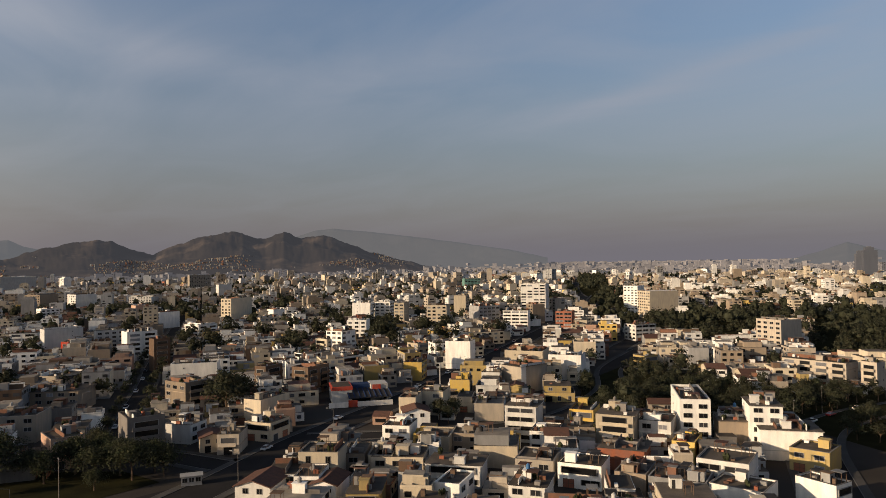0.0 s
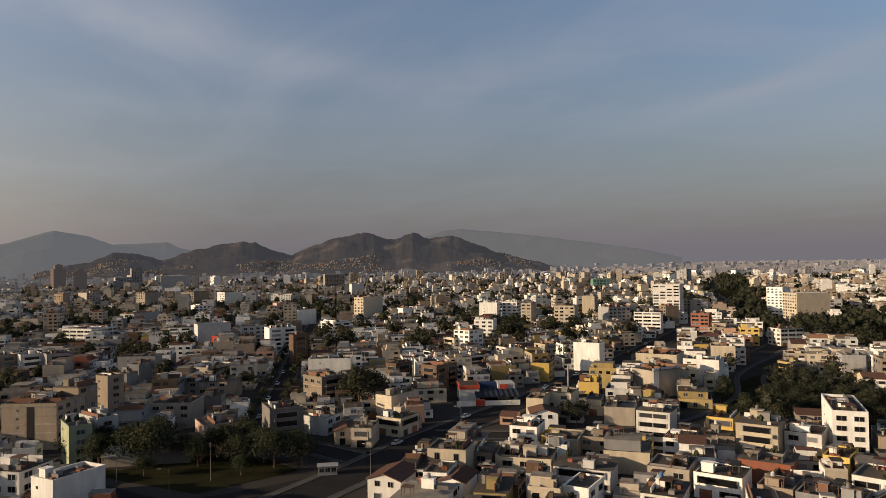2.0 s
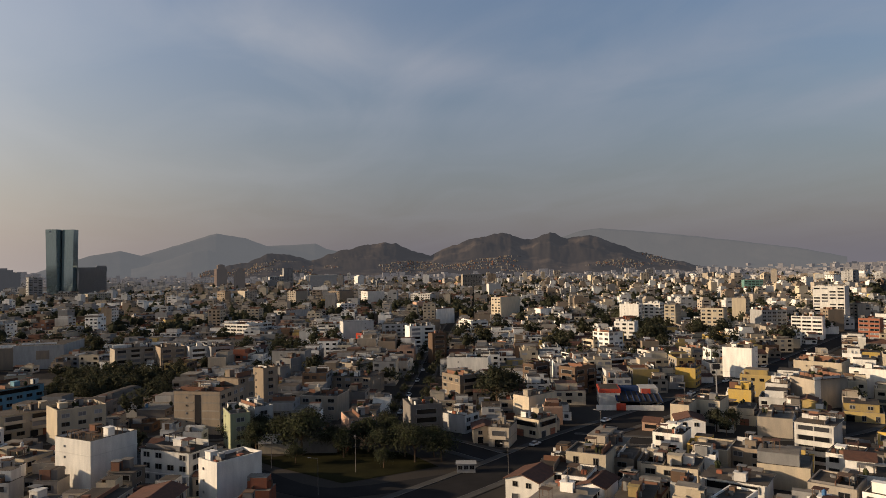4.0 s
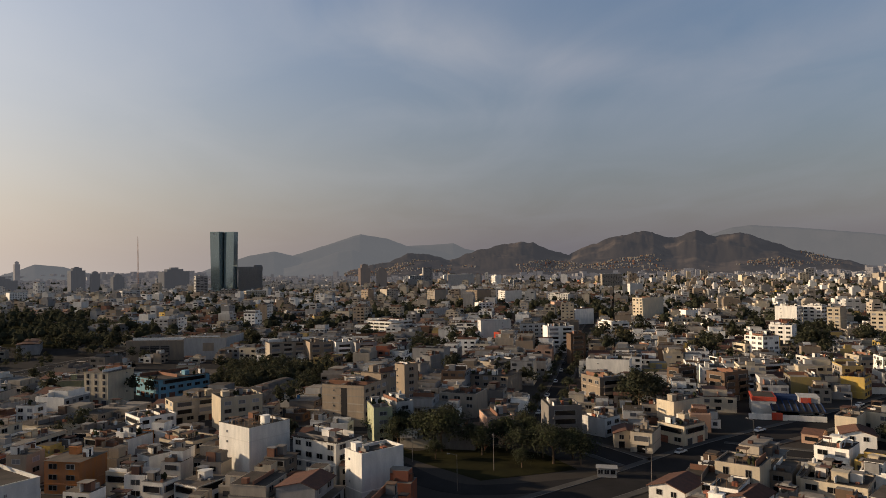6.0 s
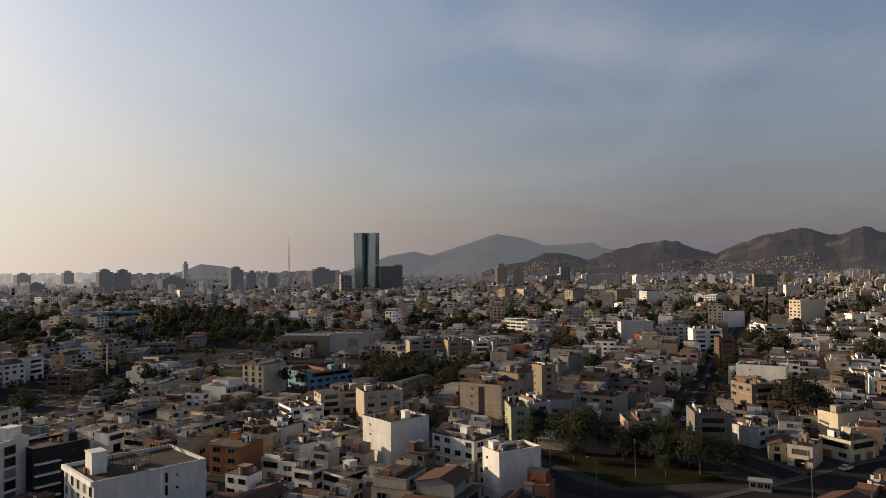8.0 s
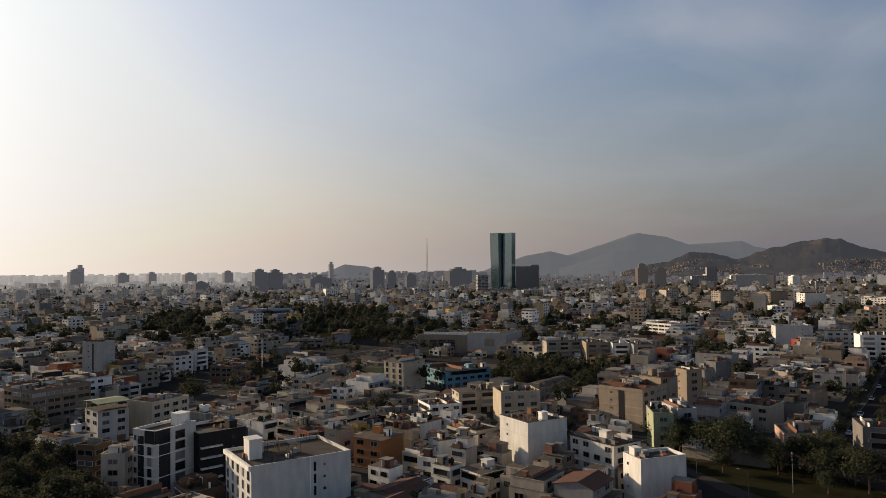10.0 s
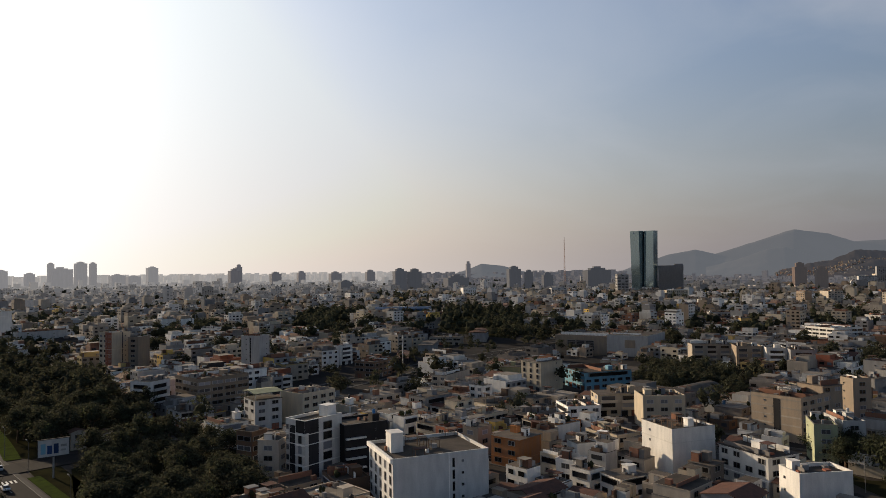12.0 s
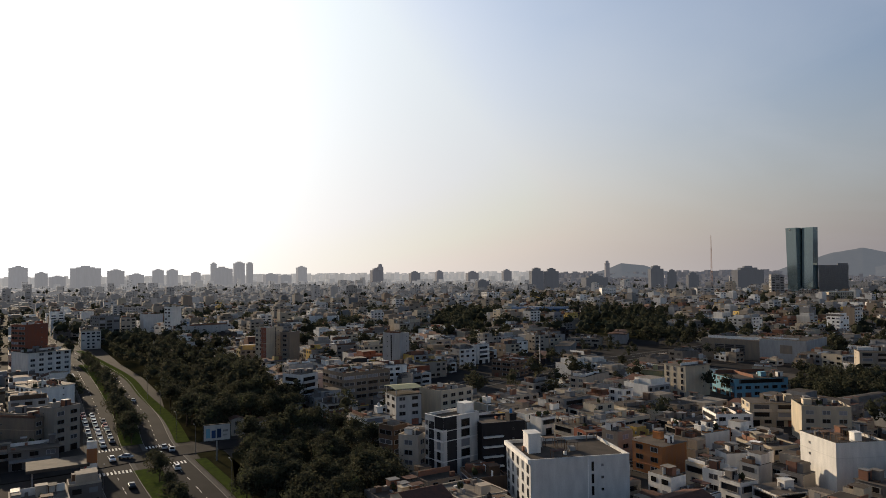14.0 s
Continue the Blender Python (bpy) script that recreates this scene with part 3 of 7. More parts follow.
class Field:
    """Many plain boxes gathered into one mesh, for the uncountable city behind."""

    def __init__(self, mats):
        self.v, self.f, self.m, self.mats = [], [], [], mats
        self.slot = {k: i for i, k in enumerate(mats)}

    def quad(self, pts, mat):
        n = len(self.v)
        self.v += pts
        self.f.append((n, n + 1, n + 2, n + 3))
        self.m.append(self.slot[mat])

    def box(self, cx, cy, c, s, hw, hd, z0, z1, wall, roof, flank=None):
        n = len(self.v)
        cs = [(cx + c * a * hw - s * b * hd, cy + s * a * hw + c * b * hd) for a, b in ((-1, -1), (1, -1), (1, 1), (-1, 1))]
        self.v += [(px, py, z0) for px, py in cs] + [(px, py, z1) for px, py in cs]
        self.f += [(n, n + 1, n + 5, n + 4), (n + 1, n + 2, n + 6, n + 5), (n + 2, n + 3, n + 7, n + 6), (n + 3, n, n + 4, n + 7), (n + 4, n + 5, n + 6, n + 7)]
        f = self.slot[flank or wall]
        self.m += [self.slot[wall], f, self.slot[wall], f, self.slot[roof]]

    def house(self, cx, cy, ang, w, d, floors, wall, roof, rng, windows=2, gear=True):
        """Walls with a parapet, a sunken roof, rows of windows on all sides (2: single ones, 1: strips), a stair head."""
        c, s = math.cos(ang), math.sin(ang)
        h = floors * STOREY + 0.3
        hw, hd = w / 2, d / 2
        claim(cx, cy, c, s, hw, hd)
        top = h + 0.15 + rng.random() * 0.5
        flank = rng.choice((wall, wall, wall, wall, wall, "white", "cream", "sand", "concrete", "grey")) if windows == 2 else wall
        self.box(cx, cy, c, s, hw, hd, 0, h, wall, roof, flank)
        tiled = windows == 2 and floors <= 2 and rng.random() < 0.2
        walled = windows == 1 or rng.random() < 0.5
        if tiled:                                     # a saddle roof with eaves
            rise, e, o = d * 0.15, hd + 0.4, hw + 0.2
            n = len(self.v)
            for a, b, z in ((-o, -e, h - 0.05), (o, -e, h - 0.05), (o, 0, h + rise), (-o, 0, h + rise), (o, e, h - 0.05), (-o, e, h - 0.05), (-hw, -hd, h), (-hw, hd, h), (-hw, 0, h + rise - 0.05), (hw, -hd, h), (hw, hd, h), (hw, 0, h + rise - 0.05)):
                self.v.append((cx + c * a - s * b, cy + s * a + c * b, z))
            self.f += [(n, n + 1, n + 2, n + 3), (n + 3, n + 2, n + 4, n + 5), (n + 6, n + 8, n + 7), (n + 9, n + 10, n + 11)]
            self.m += [self.slot["roof_tile"]] * 2 + [self.slot[flank]] * 2
            gear = False
        if windows:
            at = lambda a, b: (cx + c * a - s * b, cy + s * a + c * b)
            for a0, b0, a1, b1 in ((-hw, -hd, hw, -hd), (hw, -hd, hw, hd), (hw, hd, -hw, hd), (-hw, hd, -hw, -hd)):
                (px, py), (qx, qy) = at(a0, b0), at(a1, b1)
                n = len(self.v)                       # parapet on this side
                ix, iy = (cx - (px + qx) / 2), (cy - (py + qy) / 2)
                ln = math.hypot(ix, iy)
                ix, iy = ix / ln * 0.25, iy / ln * 0.25
                if walled and not tiled:
                  self.v += [(px, py, h - 0.02), (qx, qy, h - 0.02), (qx, qy, top), (px, py, top), (px + ix, py + iy, top), (qx + ix, qy + iy, top), (qx + ix, qy + iy, h), (px + ix, py + iy, h)]
                  self.f += [(n, n + 1, n + 2, n + 3), (n + 3, n + 2, n + 5, n + 4), (n + 4, n + 5, n + 6, n + 7)]
                  self.m += [self.slot[wall]] * 3
                side = math.hypot(qx - px, qy - py)
                if rng.random() < 0.3 and floors > 1:
                    continue                          # a blind party wall
                ox, oy = -ix * 0.24, -iy * 0.24
                k = max(1, int(side / (3.3 if windows == 2 else 5.5)))
                for fl in range(floors):
                    for i in range(k):
                        if rng.random() < (0.16 if windows == 2 else 0.35):
                            continue
                        wide = 0.38 + rng.random() * 0.3
                        m0, m1 = (i + 0.5 - wide / 2) / k, (i + 0.5 + wide / 2) / k
                        z0 = fl * STOREY + 0.9
                        z1 = z0 + 1.25
                        self.quad([(px + (qx - px) * m0 + ox, py + (qy - py) * m0 + oy, z0), (px + (qx - px) * m1 + ox, py + (qy - py) * m1 + oy, z0),
                                   (px + (qx - px) * m1 + ox, py + (qy - py) * m1 + oy, z1), (px + (qx - px) * m0 + ox, py + (qy - py) * m0 + oy, z1)], "glass")
        if gear and rng.random() < 0.5:             # a part storey set back on the roof
            a, b = (rng.random() - 0.5) * w * 0.3, (rng.random() - 0.5) * d * 0.3
            self.box(cx + c * a - s * b, cy + s * a + c * b, c, s, w * 0.33, d * 0.33, h, h + 2.5, wall, roof)
        if gear:
            for _ in range(rng.choice((3, 4, 5, 6, 7)) if windows == 2 else rng.choice((1, 2, 3))):
                a, b, kind = (rng.random() - 0.5) * (w - 3), (rng.random() - 0.5) * (d - 3), rng.random()
                px, py, tone = cx + c * a - s * b, cy + s * a + c * b, rng.choice((wall, wall, "grey", "brick", "white", "brown", "concrete"))
                if kind < 0.35 and windows == 2:              # a yard wall across the roof
                    if rng.random() < 0.5:
                        self.box(cx + c * a, cy + s * a, c, s, 0.09, hd * 0.94, h, h + 0.7 + rng.random() * 1.3, tone, tone)
                    else:
                        self.box(cx - s * b, cy + c * b, c, s, hw * 0.94, 0.09, h, h + 0.7 + rng.random() * 1.3, tone, tone)
                elif kind < 0.5 and windows == 2:             # a sheet roof on a wall
                    self.box(px, py, c, s, 1.2 + rng.random(), 0.9 + rng.random(), h + 2.1, h + 2.25, "roof_tile", rng.choice(("roof_light", "roof", "roof_tile")))
                    self.box(px - c, py - s, c, s, 0.1, 0.9, h, h + 2.1, tone, tone)
                else:
                    self.box(px, py, c, s, 0.6 + rng.random() * 1.2, 0.6 + rng.random() * 1.3, h, h + 0.8 + rng.random() * 2.0, tone, roof)

    def make(self, name, label, category):
        me = bpy.data.meshes.new(name)
        me.from_pydata(self.v, [], self.f)
        for k in self.mats:
            me.materials.append(M[k])
        me.polygons.foreach_set("material_index", self.m)
        me.update()
        return tagged(new(name, me), label, category, kind="stuff")

# ---- ground, roads, parks ----
bm = bmesh.new()
centre = bm.verts.new((0, 0, 0))
rings, last = (120, 300, 700, 1500, 3000, 4920), None
for r in rings:
    circle = [bm.verts.new((r * math.cos(2 * math.pi * i / 96), r * math.sin(2 * math.pi * i / 96), 0)) for i in range(96)]
    for i in range(96):
        if last is None:
            bm.faces.new((centre, circle[i], circle[(i + 1) % 96]))
        else:
            bm.faces.new((last[i], circle[i], circle[(i + 1) % 96], last[(i + 1) % 96]))
    last = circle
tagged(new("ground", mesh_of(bm, M["earth"])), "dusty grey-brown city ground between the houses", "ground", kind="structure")


def side_points(line, off):
    out = []
    for i, (x, y) in enumerate(line):
        x0, y0 = line[max(0, i - 1)]
        x1, y1 = line[min(len(line) - 1, i + 1)]
        ln = math.hypot(x1 - x0, y1 - y0)
        out.append((x - (y1 - y0) / ln * off, y + (x1 - x0) / ln * off))
    return out


def strip(bm, line, a, b, z0, z1):
    """A raised band along a line, from offset a to offset b (left positive)."""
    p, q = side_points(line, a), side_points(line, b)
    lo = [[bm.verts.new((*pt, z0)) for pt in s] for s in (p, q)]
    hi = [[bm.verts.new((*pt, z1)) for pt in s] for s in (p, q)]
    for i in range(len(line) - 1):
        bm.faces.new((hi[0][i], hi[0][i + 1], hi[1][i + 1], hi[1][i]))
        bm.faces.new((lo[0][i], lo[0][i + 1], hi[0][i + 1], hi[0][i]))
        bm.faces.new((hi[1][i], hi[1][i + 1], lo[1][i + 1], lo[1][i]))


def smooth(line, n=6):
    out = []
    for i in range(len(line) - 1):
        p0, p1, p2, p3 = line[max(0, i - 1)], line[i], line[i + 1], line[min(len(line) - 1, i + 2)]
        for k in range(n):
            t = k / n
            out.append(tuple(0.5 * (2 * b + (c - a) * t + (2 * a - 5 * b + 4 * c - d) * t * t + (3 * b - a - 3 * c + d) * t ** 3)
                             for a, b, c, d in zip(p0, p1, p2, p3)))
    return out + [line[-1]]


road_level = [0.0]
roads = []                                         # line and half width, kept free of houses


def road(name, line, half, label, walk_width=2.2, dashes=False):
    line = smooth(line)
    bm = bmesh.new()
    road_level[0] += 0.004
    top = road_level[0] + (0.20 if name == "road_crossing" else 0.05)
    strip(bm, line, half, -half, 0.0, top)
    tagged(new(name, mesh_of(bm, M["asphalt"])), label, "road", kind="structure")
    if walk_width == 0:
        roads.append((line, half))
        return line
    bm = bmesh.new()
    for s in (1, -1):
        strip(bm, line, s * half + (0.15 if s > 0 else 0), s * half - (0 if s > 0 else 0.15), 0.0, 0.2)
    tagged(new("kerb", mesh_of(bm, M["kerb"])), "pale concrete kerb along the road", "kerb", kind="structure")
    bm = bmesh.new()
    for s in (1, -1):
        a, b = s * (half + 0.15), s * (half + 0.15 + walk_width)
        strip(bm, line, max(a, b), min(a, b), 0.0, 0.16)
    tagged(new("pavement", mesh_of(bm, M["paving"])), "grey concrete pavement beside the road", "pavement", kind="structure")
    if dashes:
        bm = bmesh.new()
        run = 0.0
        for (x0, y0), (x1, y1) in zip(line, line[1:]):
            ln = math.hypot(x1 - x0, y1 - y0)
            k = 0.0
            while k + 3 < ln:
                seg = [(x0 + (x1 - x0) * q / ln, y0 + (y1 - y0) * q / ln) for q in (k, k + 3)]
                strip(bm, seg, 0.09, -0.09, top - 0.01, top + 0.006)
                k += 8
        tagged(new("lane_marking", mesh_of(bm, M["paint_line"])), "worn white dashed lane marking", "road marking", kind="structure")
    roads.append((line, half + walk_width + 0.4))
    return line


road("road_diagonal", [(-84, 96), (-72, 142), (-58, 182), (-44, 226), (-20, 281), (5, 345), (30, 415), (75, 545), (150, 770), (240, 1100)], 6.2,
              "wide dark asphalt avenue running diagonally between houses")
road("road_west_street", [(-98, 206), (-118, 262), (-142, 335), (-162, 390), (-205, 520), (-270, 720)], 3.6, "narrow shaded asphalt street lined with trees", 1.6)
road("road_front_street", [(-62, 196), (-98, 210), (-150, 196), (-215, 150)], 4.5, "shaded asphalt street along the small park")
road("road_park_edge", [(-64, 176), (-92, 152), (-120, 160)], 4.0, "asphalt lane round the small park", 0)
road("road_east_street", [(78, 130), (92, 168), (112, 214), (135, 240), (175, 262), (260, 300), (400, 370)], 6.0, "asphalt street beside white blocks")
road("road_cross_street", [(-45, 226), (2, 232), (40, 250), (70, 300), (85, 360), (120, 430)], 4.5, "asphalt side street between houses")
road("road_railway_avenue", [(-300, 40), (-355, 110), (-400, 180), (-450, 290), (-500, 400), (-560, 540)], 8.0, "long dark avenue beside low sheds", dashes=True)
road("road_south_carriageway", [(-130, -16), (-200, -41), (-253, -58), (-303, -71), (-362, -89), (-424, -109), (-494, -132), (-590, -170), (-760, -245)], 4.7,
     "asphalt carriageway crowded with waiting cars", 1.2, dashes=True)
road("road_north_carriageway", [(-130, 1), (-196, -22), (-248, -40), (-299, -53), (-357, -71), (-419, -90), (-490, -118), (-590, -160), (-760, -235)], 4.3,
     "asphalt carriageway along a grass verge", 1.2, dashes=True)
road("road_crossing", [(-246, -14), (-240, -32), (-234, -47), (-227, -60), (-214, -90)], 6.0, "asphalt side road crossing the avenue", 0)
road("road_wood_edge", [(-240, -14), (-262, 12), (-268, 42), (-240, 60), (-205, 62)], 3.6, "narrow asphalt street beside dark trees")
road("road_rooftop_row", [(-150, 112), (-176, 104), (-206, 88), (-226, 66)], 3.2, "narrow asphalt street between small houses")
road("road_boulevard_west", [(105, 430), (180, 640), (220, 1150), (380, 2000)], 6.0, "asphalt carriageway beside a tree-lined boulevard")

PARKS = dict(
    fore_wood=[(-150, -6), (-187, -12), (-232, -16), (-252, -4), (-253, 20), (-228, 33), (-190, 30), (-150, 24)],
    avenue_wood=[(-262, -38), (-250, -28), (-272, -8), (-282, 16), (-354, -5), (-420, -22), (-476, -30), (-566, -86), (-640, -120), (-760, -190), (-700, -190), (-600, -140), (-489, -103), (-417, -76), (-355, -57)],
    north_verge=[(-190, -13), (-235, -27), (-240, -20), (-190, -4)],
    east_park=[(43, 242), (80, 246), (97, 231), (119, 220), (125, 199), (159, 253), (179, 286), (165, 281), (141, 287), (121, 279), (127, 307), (114, 342), (92, 365), (65, 324)],
    east_grove=[(340, 660), (420, 640), (260, 330), (204, 318), (196, 345), (193, 380)],
    boulevard=[(226, 1325), (420, 2150), (480, 2150), (292, 1205), (249, 965), (205, 690), (150, 620), (138, 680)],
    east_belt=[(138, 640), (189, 660), (215, 620), (300, 640), (320, 610), (193, 441), (161, 439), (145, 522), (130, 590)],
    street_park=[(-150, 180), (-124, 176), (-110, 192), (-88, 192), (-74, 182), (-92, 160), (-120, 168)],
    mall_wood=[(-237, 200), (-271, 219), (-310, 257), (-295, 270), (-250, 275), (-230, 277), (-217, 243), (-209, 217), (-233, 219)],
    court_wood=[(-266, 363), (-283, 413), (-258, 405), (-206, 320), (-223, 310)],
    school_wood=[(-560, 147), (-640, 126), (-800, 172), (-926, 254), (-840, 258), (-700, 205), (-612, 192)],
    hall_wood=[(-600, 262), (-700, 300), (-850, 383), (-860, 410), (-781, 432), (-744, 448), (-593, 356), (-513, 286)],
    lane_wood=[(-491, 321), (-567, 368), (-636, 449), (-610, 455), (-491, 347)])
YARDS = [[(-160, 176), (-124, 176), (-100, 205), (-60, 196), (-66, 168), (-86, 130), (-112, 148), (-122, 152)],
         [(-252, 150), (-286, 164), (-270, 195), (-278, 228), (-258, 234), (-243, 190)],
         [(-300, 196), (-394, 258), (-324, 290), (-271, 296), (-221, 243), (-235, 218)],
         [(-374, 153), (-639, 261), (-526, 344), (-379, 252), (-363, 210), (-338, 170)],
         [(-322, 50), (-428, 121), (-489, 204), (-314, 130), (-284, 82)]]
for poly in YARDS[1:]:
    bm = bmesh.new()
    bm.faces.new([bm.verts.new((x, y, 0.03)) for x, y in poly])
    bmesh.ops.triangulate(bm, faces=bm.faces[:])
    tagged(new("yard_ground", mesh_of(bm, M["asphalt"])), "dark open yard of worn asphalt", "ground", kind="structure")
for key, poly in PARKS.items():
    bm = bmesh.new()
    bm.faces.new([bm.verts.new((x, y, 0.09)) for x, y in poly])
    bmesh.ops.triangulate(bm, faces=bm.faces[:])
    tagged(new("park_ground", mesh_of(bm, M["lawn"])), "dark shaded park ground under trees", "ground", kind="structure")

# grass verges and the planted middle of the double avenue
bm = bmesh.new()
strip(bm, smooth([(-252, -33), (-297, -44.5), (-355, -64), (-417, -83), (-488, -111), (-585, -152)]), 2.6, -2.0, 0.0, 0.17)
strip(bm, smooth([(-140, 6), (-190, -11.5), (-228, -25)]), 1.6, -1.6, 0.0, 0.17)
tagged(new("grass_verge", mesh_of(bm, M["grass"])), "bright green mown grass verge beside the avenue", "grass", kind="structure")
bm = bmesh.new()
strip(bm, smooth([(-252, -49.5), (-301, -62), (-360, -80), (-422, -99.5), (-492, -125)]), 3.6, -3.6, 0.0, 0.18)
strip(bm, smooth([(-140, -10), (-180, -24.5), (-220, -39)]), 3.8, -3.6, 0.0, 0.18)
roads.append(([(-130, -8), (-220, -33), (-301, -56), (-360, -75), (-422, -95), (-492, -121), (-590, -163)], 13.0))
tagged(new("median_strip", mesh_of(bm, M["grass"])), "planted grass median between the two carriageways", "grass", kind="structure")


# ---- hills on the horizon ----
def profile(points, az):
    for (a0, e0), (a1, e1) in zip(points, points[1:]):
        if a0 <= az <= a1:
            k = (az - a0) / (a1 - a0)
            return e0 + (e1 - e0) * k
    return -1.0


def range_of_hills(name, crest, r_front, r_crest, r_back, mat, label, rough):
    """A terrain strip: its crest rises to the given heights (degrees above the eye's level), worn into gullies."""
    a0, a1 = crest[0][0], crest[-1][0]
    na, nr = int((a1 - a0) / 0.08), 30
    bm = bmesh.new()
    grid = []
    for i in range(na + 1):
        az = a0 + (a1 - a0) * i / na
        row = []
        edge = profile(crest, min(max(az, a0 + 1e-6), a1 - 1e-6))
        top = EYE + math.tan(radians(edge)) * r_crest
        for j in range(nr + 1):
            k = j / nr
            r = r_front + (r_back - r_front) * k
            f = (r - r_front) / (r_crest - r_front) if r < r_crest else 1 - (r - r_crest) / (r_back - r_crest)
            f = max(0.0, f)
            z = top * (f ** 1.25)
            x, y = -math.sin(radians(az)) * r, math.cos(radians(az)) * r
            worn = noise.fractal((x * 0.005, y * 0.005, 3.7), 1.0, 2.0, 5) * rough * f * (1.0 if r < r_crest * 0.97 else 0.15)
            worn -= abs(noise.noise((az * 0.9, f * 0.8, 1.3))) * rough * 0.5 * f * (1 - f)
            worn += noise.fractal((x * 0.022, y * 0.022, 1.7), 0.8, 2.0, 3) * rough * 0.22 * f
            row.append(bm.verts.new((x, y, max(-2.0, z + worn))))
        grid.append(row)
    for i in range(na):
        for j in range(nr):
            bm.faces.new((grid[i][j], grid[i + 1][j], grid[i + 1][j + 1], grid[i][j + 1]))
    bmesh.ops.recalc_face_normals(bm, faces=bm.faces[:])
    for f in bm.faces:
        f.smooth = True
    me = mesh_of(bm, mat)
    return tagged(new(name, me), label, "hill", kind="structure")


CREST = [(1.5, -0.3), (2.5, 0.05), (3.8, 0.29), (6.0, 0.92), (7.8, 1.64), (9.0, 2.25), (9.7, 2.41), (11.4, 2.17), (12.2, 2.45), (12.8, 2.70), (13.4, 2.4), (14.2, 2.03),
         (15.1, 2.23), (16.0, 2.62), (16.8, 2.72), (17.7, 2.55), (18.8, 2.37), (20.2, 1.84), (21.2, 1.55), (22.5, 0.95), (23.3, 1.1), (24.3, 1.43), (25.3, 1.95), (26.3, 2.09),
         (27.2, 1.98), (27.9, 1.83), (30.1, 1.27), (31.4, 0.83), (32.2, 0.62), (33.1, 0.94), (34.5, 1.2), (35.6, 1.23), (37.2, 0.45), (38.6, 0.1), (40.5, -0.3)]
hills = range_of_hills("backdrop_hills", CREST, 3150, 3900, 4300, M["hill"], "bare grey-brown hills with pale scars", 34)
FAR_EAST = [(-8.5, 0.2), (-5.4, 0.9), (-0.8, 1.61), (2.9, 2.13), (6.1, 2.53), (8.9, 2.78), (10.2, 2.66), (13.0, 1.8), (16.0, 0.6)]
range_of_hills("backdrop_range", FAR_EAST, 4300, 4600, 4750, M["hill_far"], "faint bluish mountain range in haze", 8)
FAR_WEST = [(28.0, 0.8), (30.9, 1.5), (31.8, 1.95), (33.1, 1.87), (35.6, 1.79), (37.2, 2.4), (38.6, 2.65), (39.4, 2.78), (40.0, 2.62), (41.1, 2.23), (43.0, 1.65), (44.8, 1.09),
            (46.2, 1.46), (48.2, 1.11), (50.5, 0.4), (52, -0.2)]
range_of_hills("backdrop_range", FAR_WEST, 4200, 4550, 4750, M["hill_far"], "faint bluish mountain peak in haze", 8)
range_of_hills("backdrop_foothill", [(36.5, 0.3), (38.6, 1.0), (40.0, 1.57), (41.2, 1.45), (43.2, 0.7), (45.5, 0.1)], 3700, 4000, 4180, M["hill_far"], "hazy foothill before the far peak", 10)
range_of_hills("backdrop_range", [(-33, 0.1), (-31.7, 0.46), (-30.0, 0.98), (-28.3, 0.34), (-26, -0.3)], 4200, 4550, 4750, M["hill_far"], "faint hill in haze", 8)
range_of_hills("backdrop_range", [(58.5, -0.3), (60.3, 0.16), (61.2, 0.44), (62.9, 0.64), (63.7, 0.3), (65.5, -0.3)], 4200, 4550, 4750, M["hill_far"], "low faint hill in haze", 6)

# huts climbing the lower slopes
hut_rng = random.Random(4)
hut_field = Field(["grey", "pink", "brick", "tan", "concrete", "roof"])
spots_on_slope = [v.co.copy() for v in hills.data.vertices if 14 < v.co.z < 110]
for _ in range(16000):
    v = hut_rng.choice(spots_on_slope)
    if noise.noise((v.x * 0.0045, v.y * 0.0045, 8.0)) + 0.25 * noise.noise((v.x * 0.02, v.y * 0.02, 3.0)) < 0.10 + max(0.0, v.z - 60) * 0.006:
        continue
    k = 1.1 + hut_rng.random() * 1.3
    hut_field.box(v.x + hut_rng.gauss(0, 8), v.y + hut_rng.gauss(0, 12), 1, 0, k, k, v.z - 16, v.z + 1.0 + hut_rng.random() * 2, hut_rng.choice(("grey", "tan", "concrete", "brick", "concrete")), "roof")
hut_field.make("hillside_huts", "small pale huts scattered up the hillside", "houses")

# ---- buildings that can be told apart, one by one ----
building("apartment_building", "white five-storey apartment block with small windows", 69.1, 206.8, -12.0, 8.5, 25.1, 5, "white", "b", "w", 0.7)
building("apartment_building", "white five-storey apartment block with small windows", 86.6, 199.8, -14.0, 8.6, 13.4, 5, "white", "b", "w", 0.7)
building("house", "tan three-storey house with blank party walls", 79.8, 205.2, -14.0, 8.3, 12.0, 3, "tan", "b", "b", 0.35)
building("house", "white three-storey house with blank party walls", 86.9, 194.3, -15.0, 15.7, 14.5, 3, "white", "b", "b", 0.35)
building("apartment_building", "sand-coloured seven-storey apartment block with small windows", 190.5, 396.6, 24.3, 16.4, 17.2, 7, "sand", "w", "b", 0.7)
building("apartment_building", "sand-coloured four-storey apartment block with balconies", 167.2, 292.5, 38.3, 11.7, 26.9, 4, "sand", "c", "b", 0.7)
building("apartment_building", "sand-coloured four-storey apartment block with balconies", 177.4, 288.2, 28.4, 6.0, 6.7, 4, "sand", "c", "b", 0.7)
building("house", "white three-storey house with small windows", 161.1, 409.2, 3.5, 19.3, 12.7, 3, "white", "w", "b", 0.35)
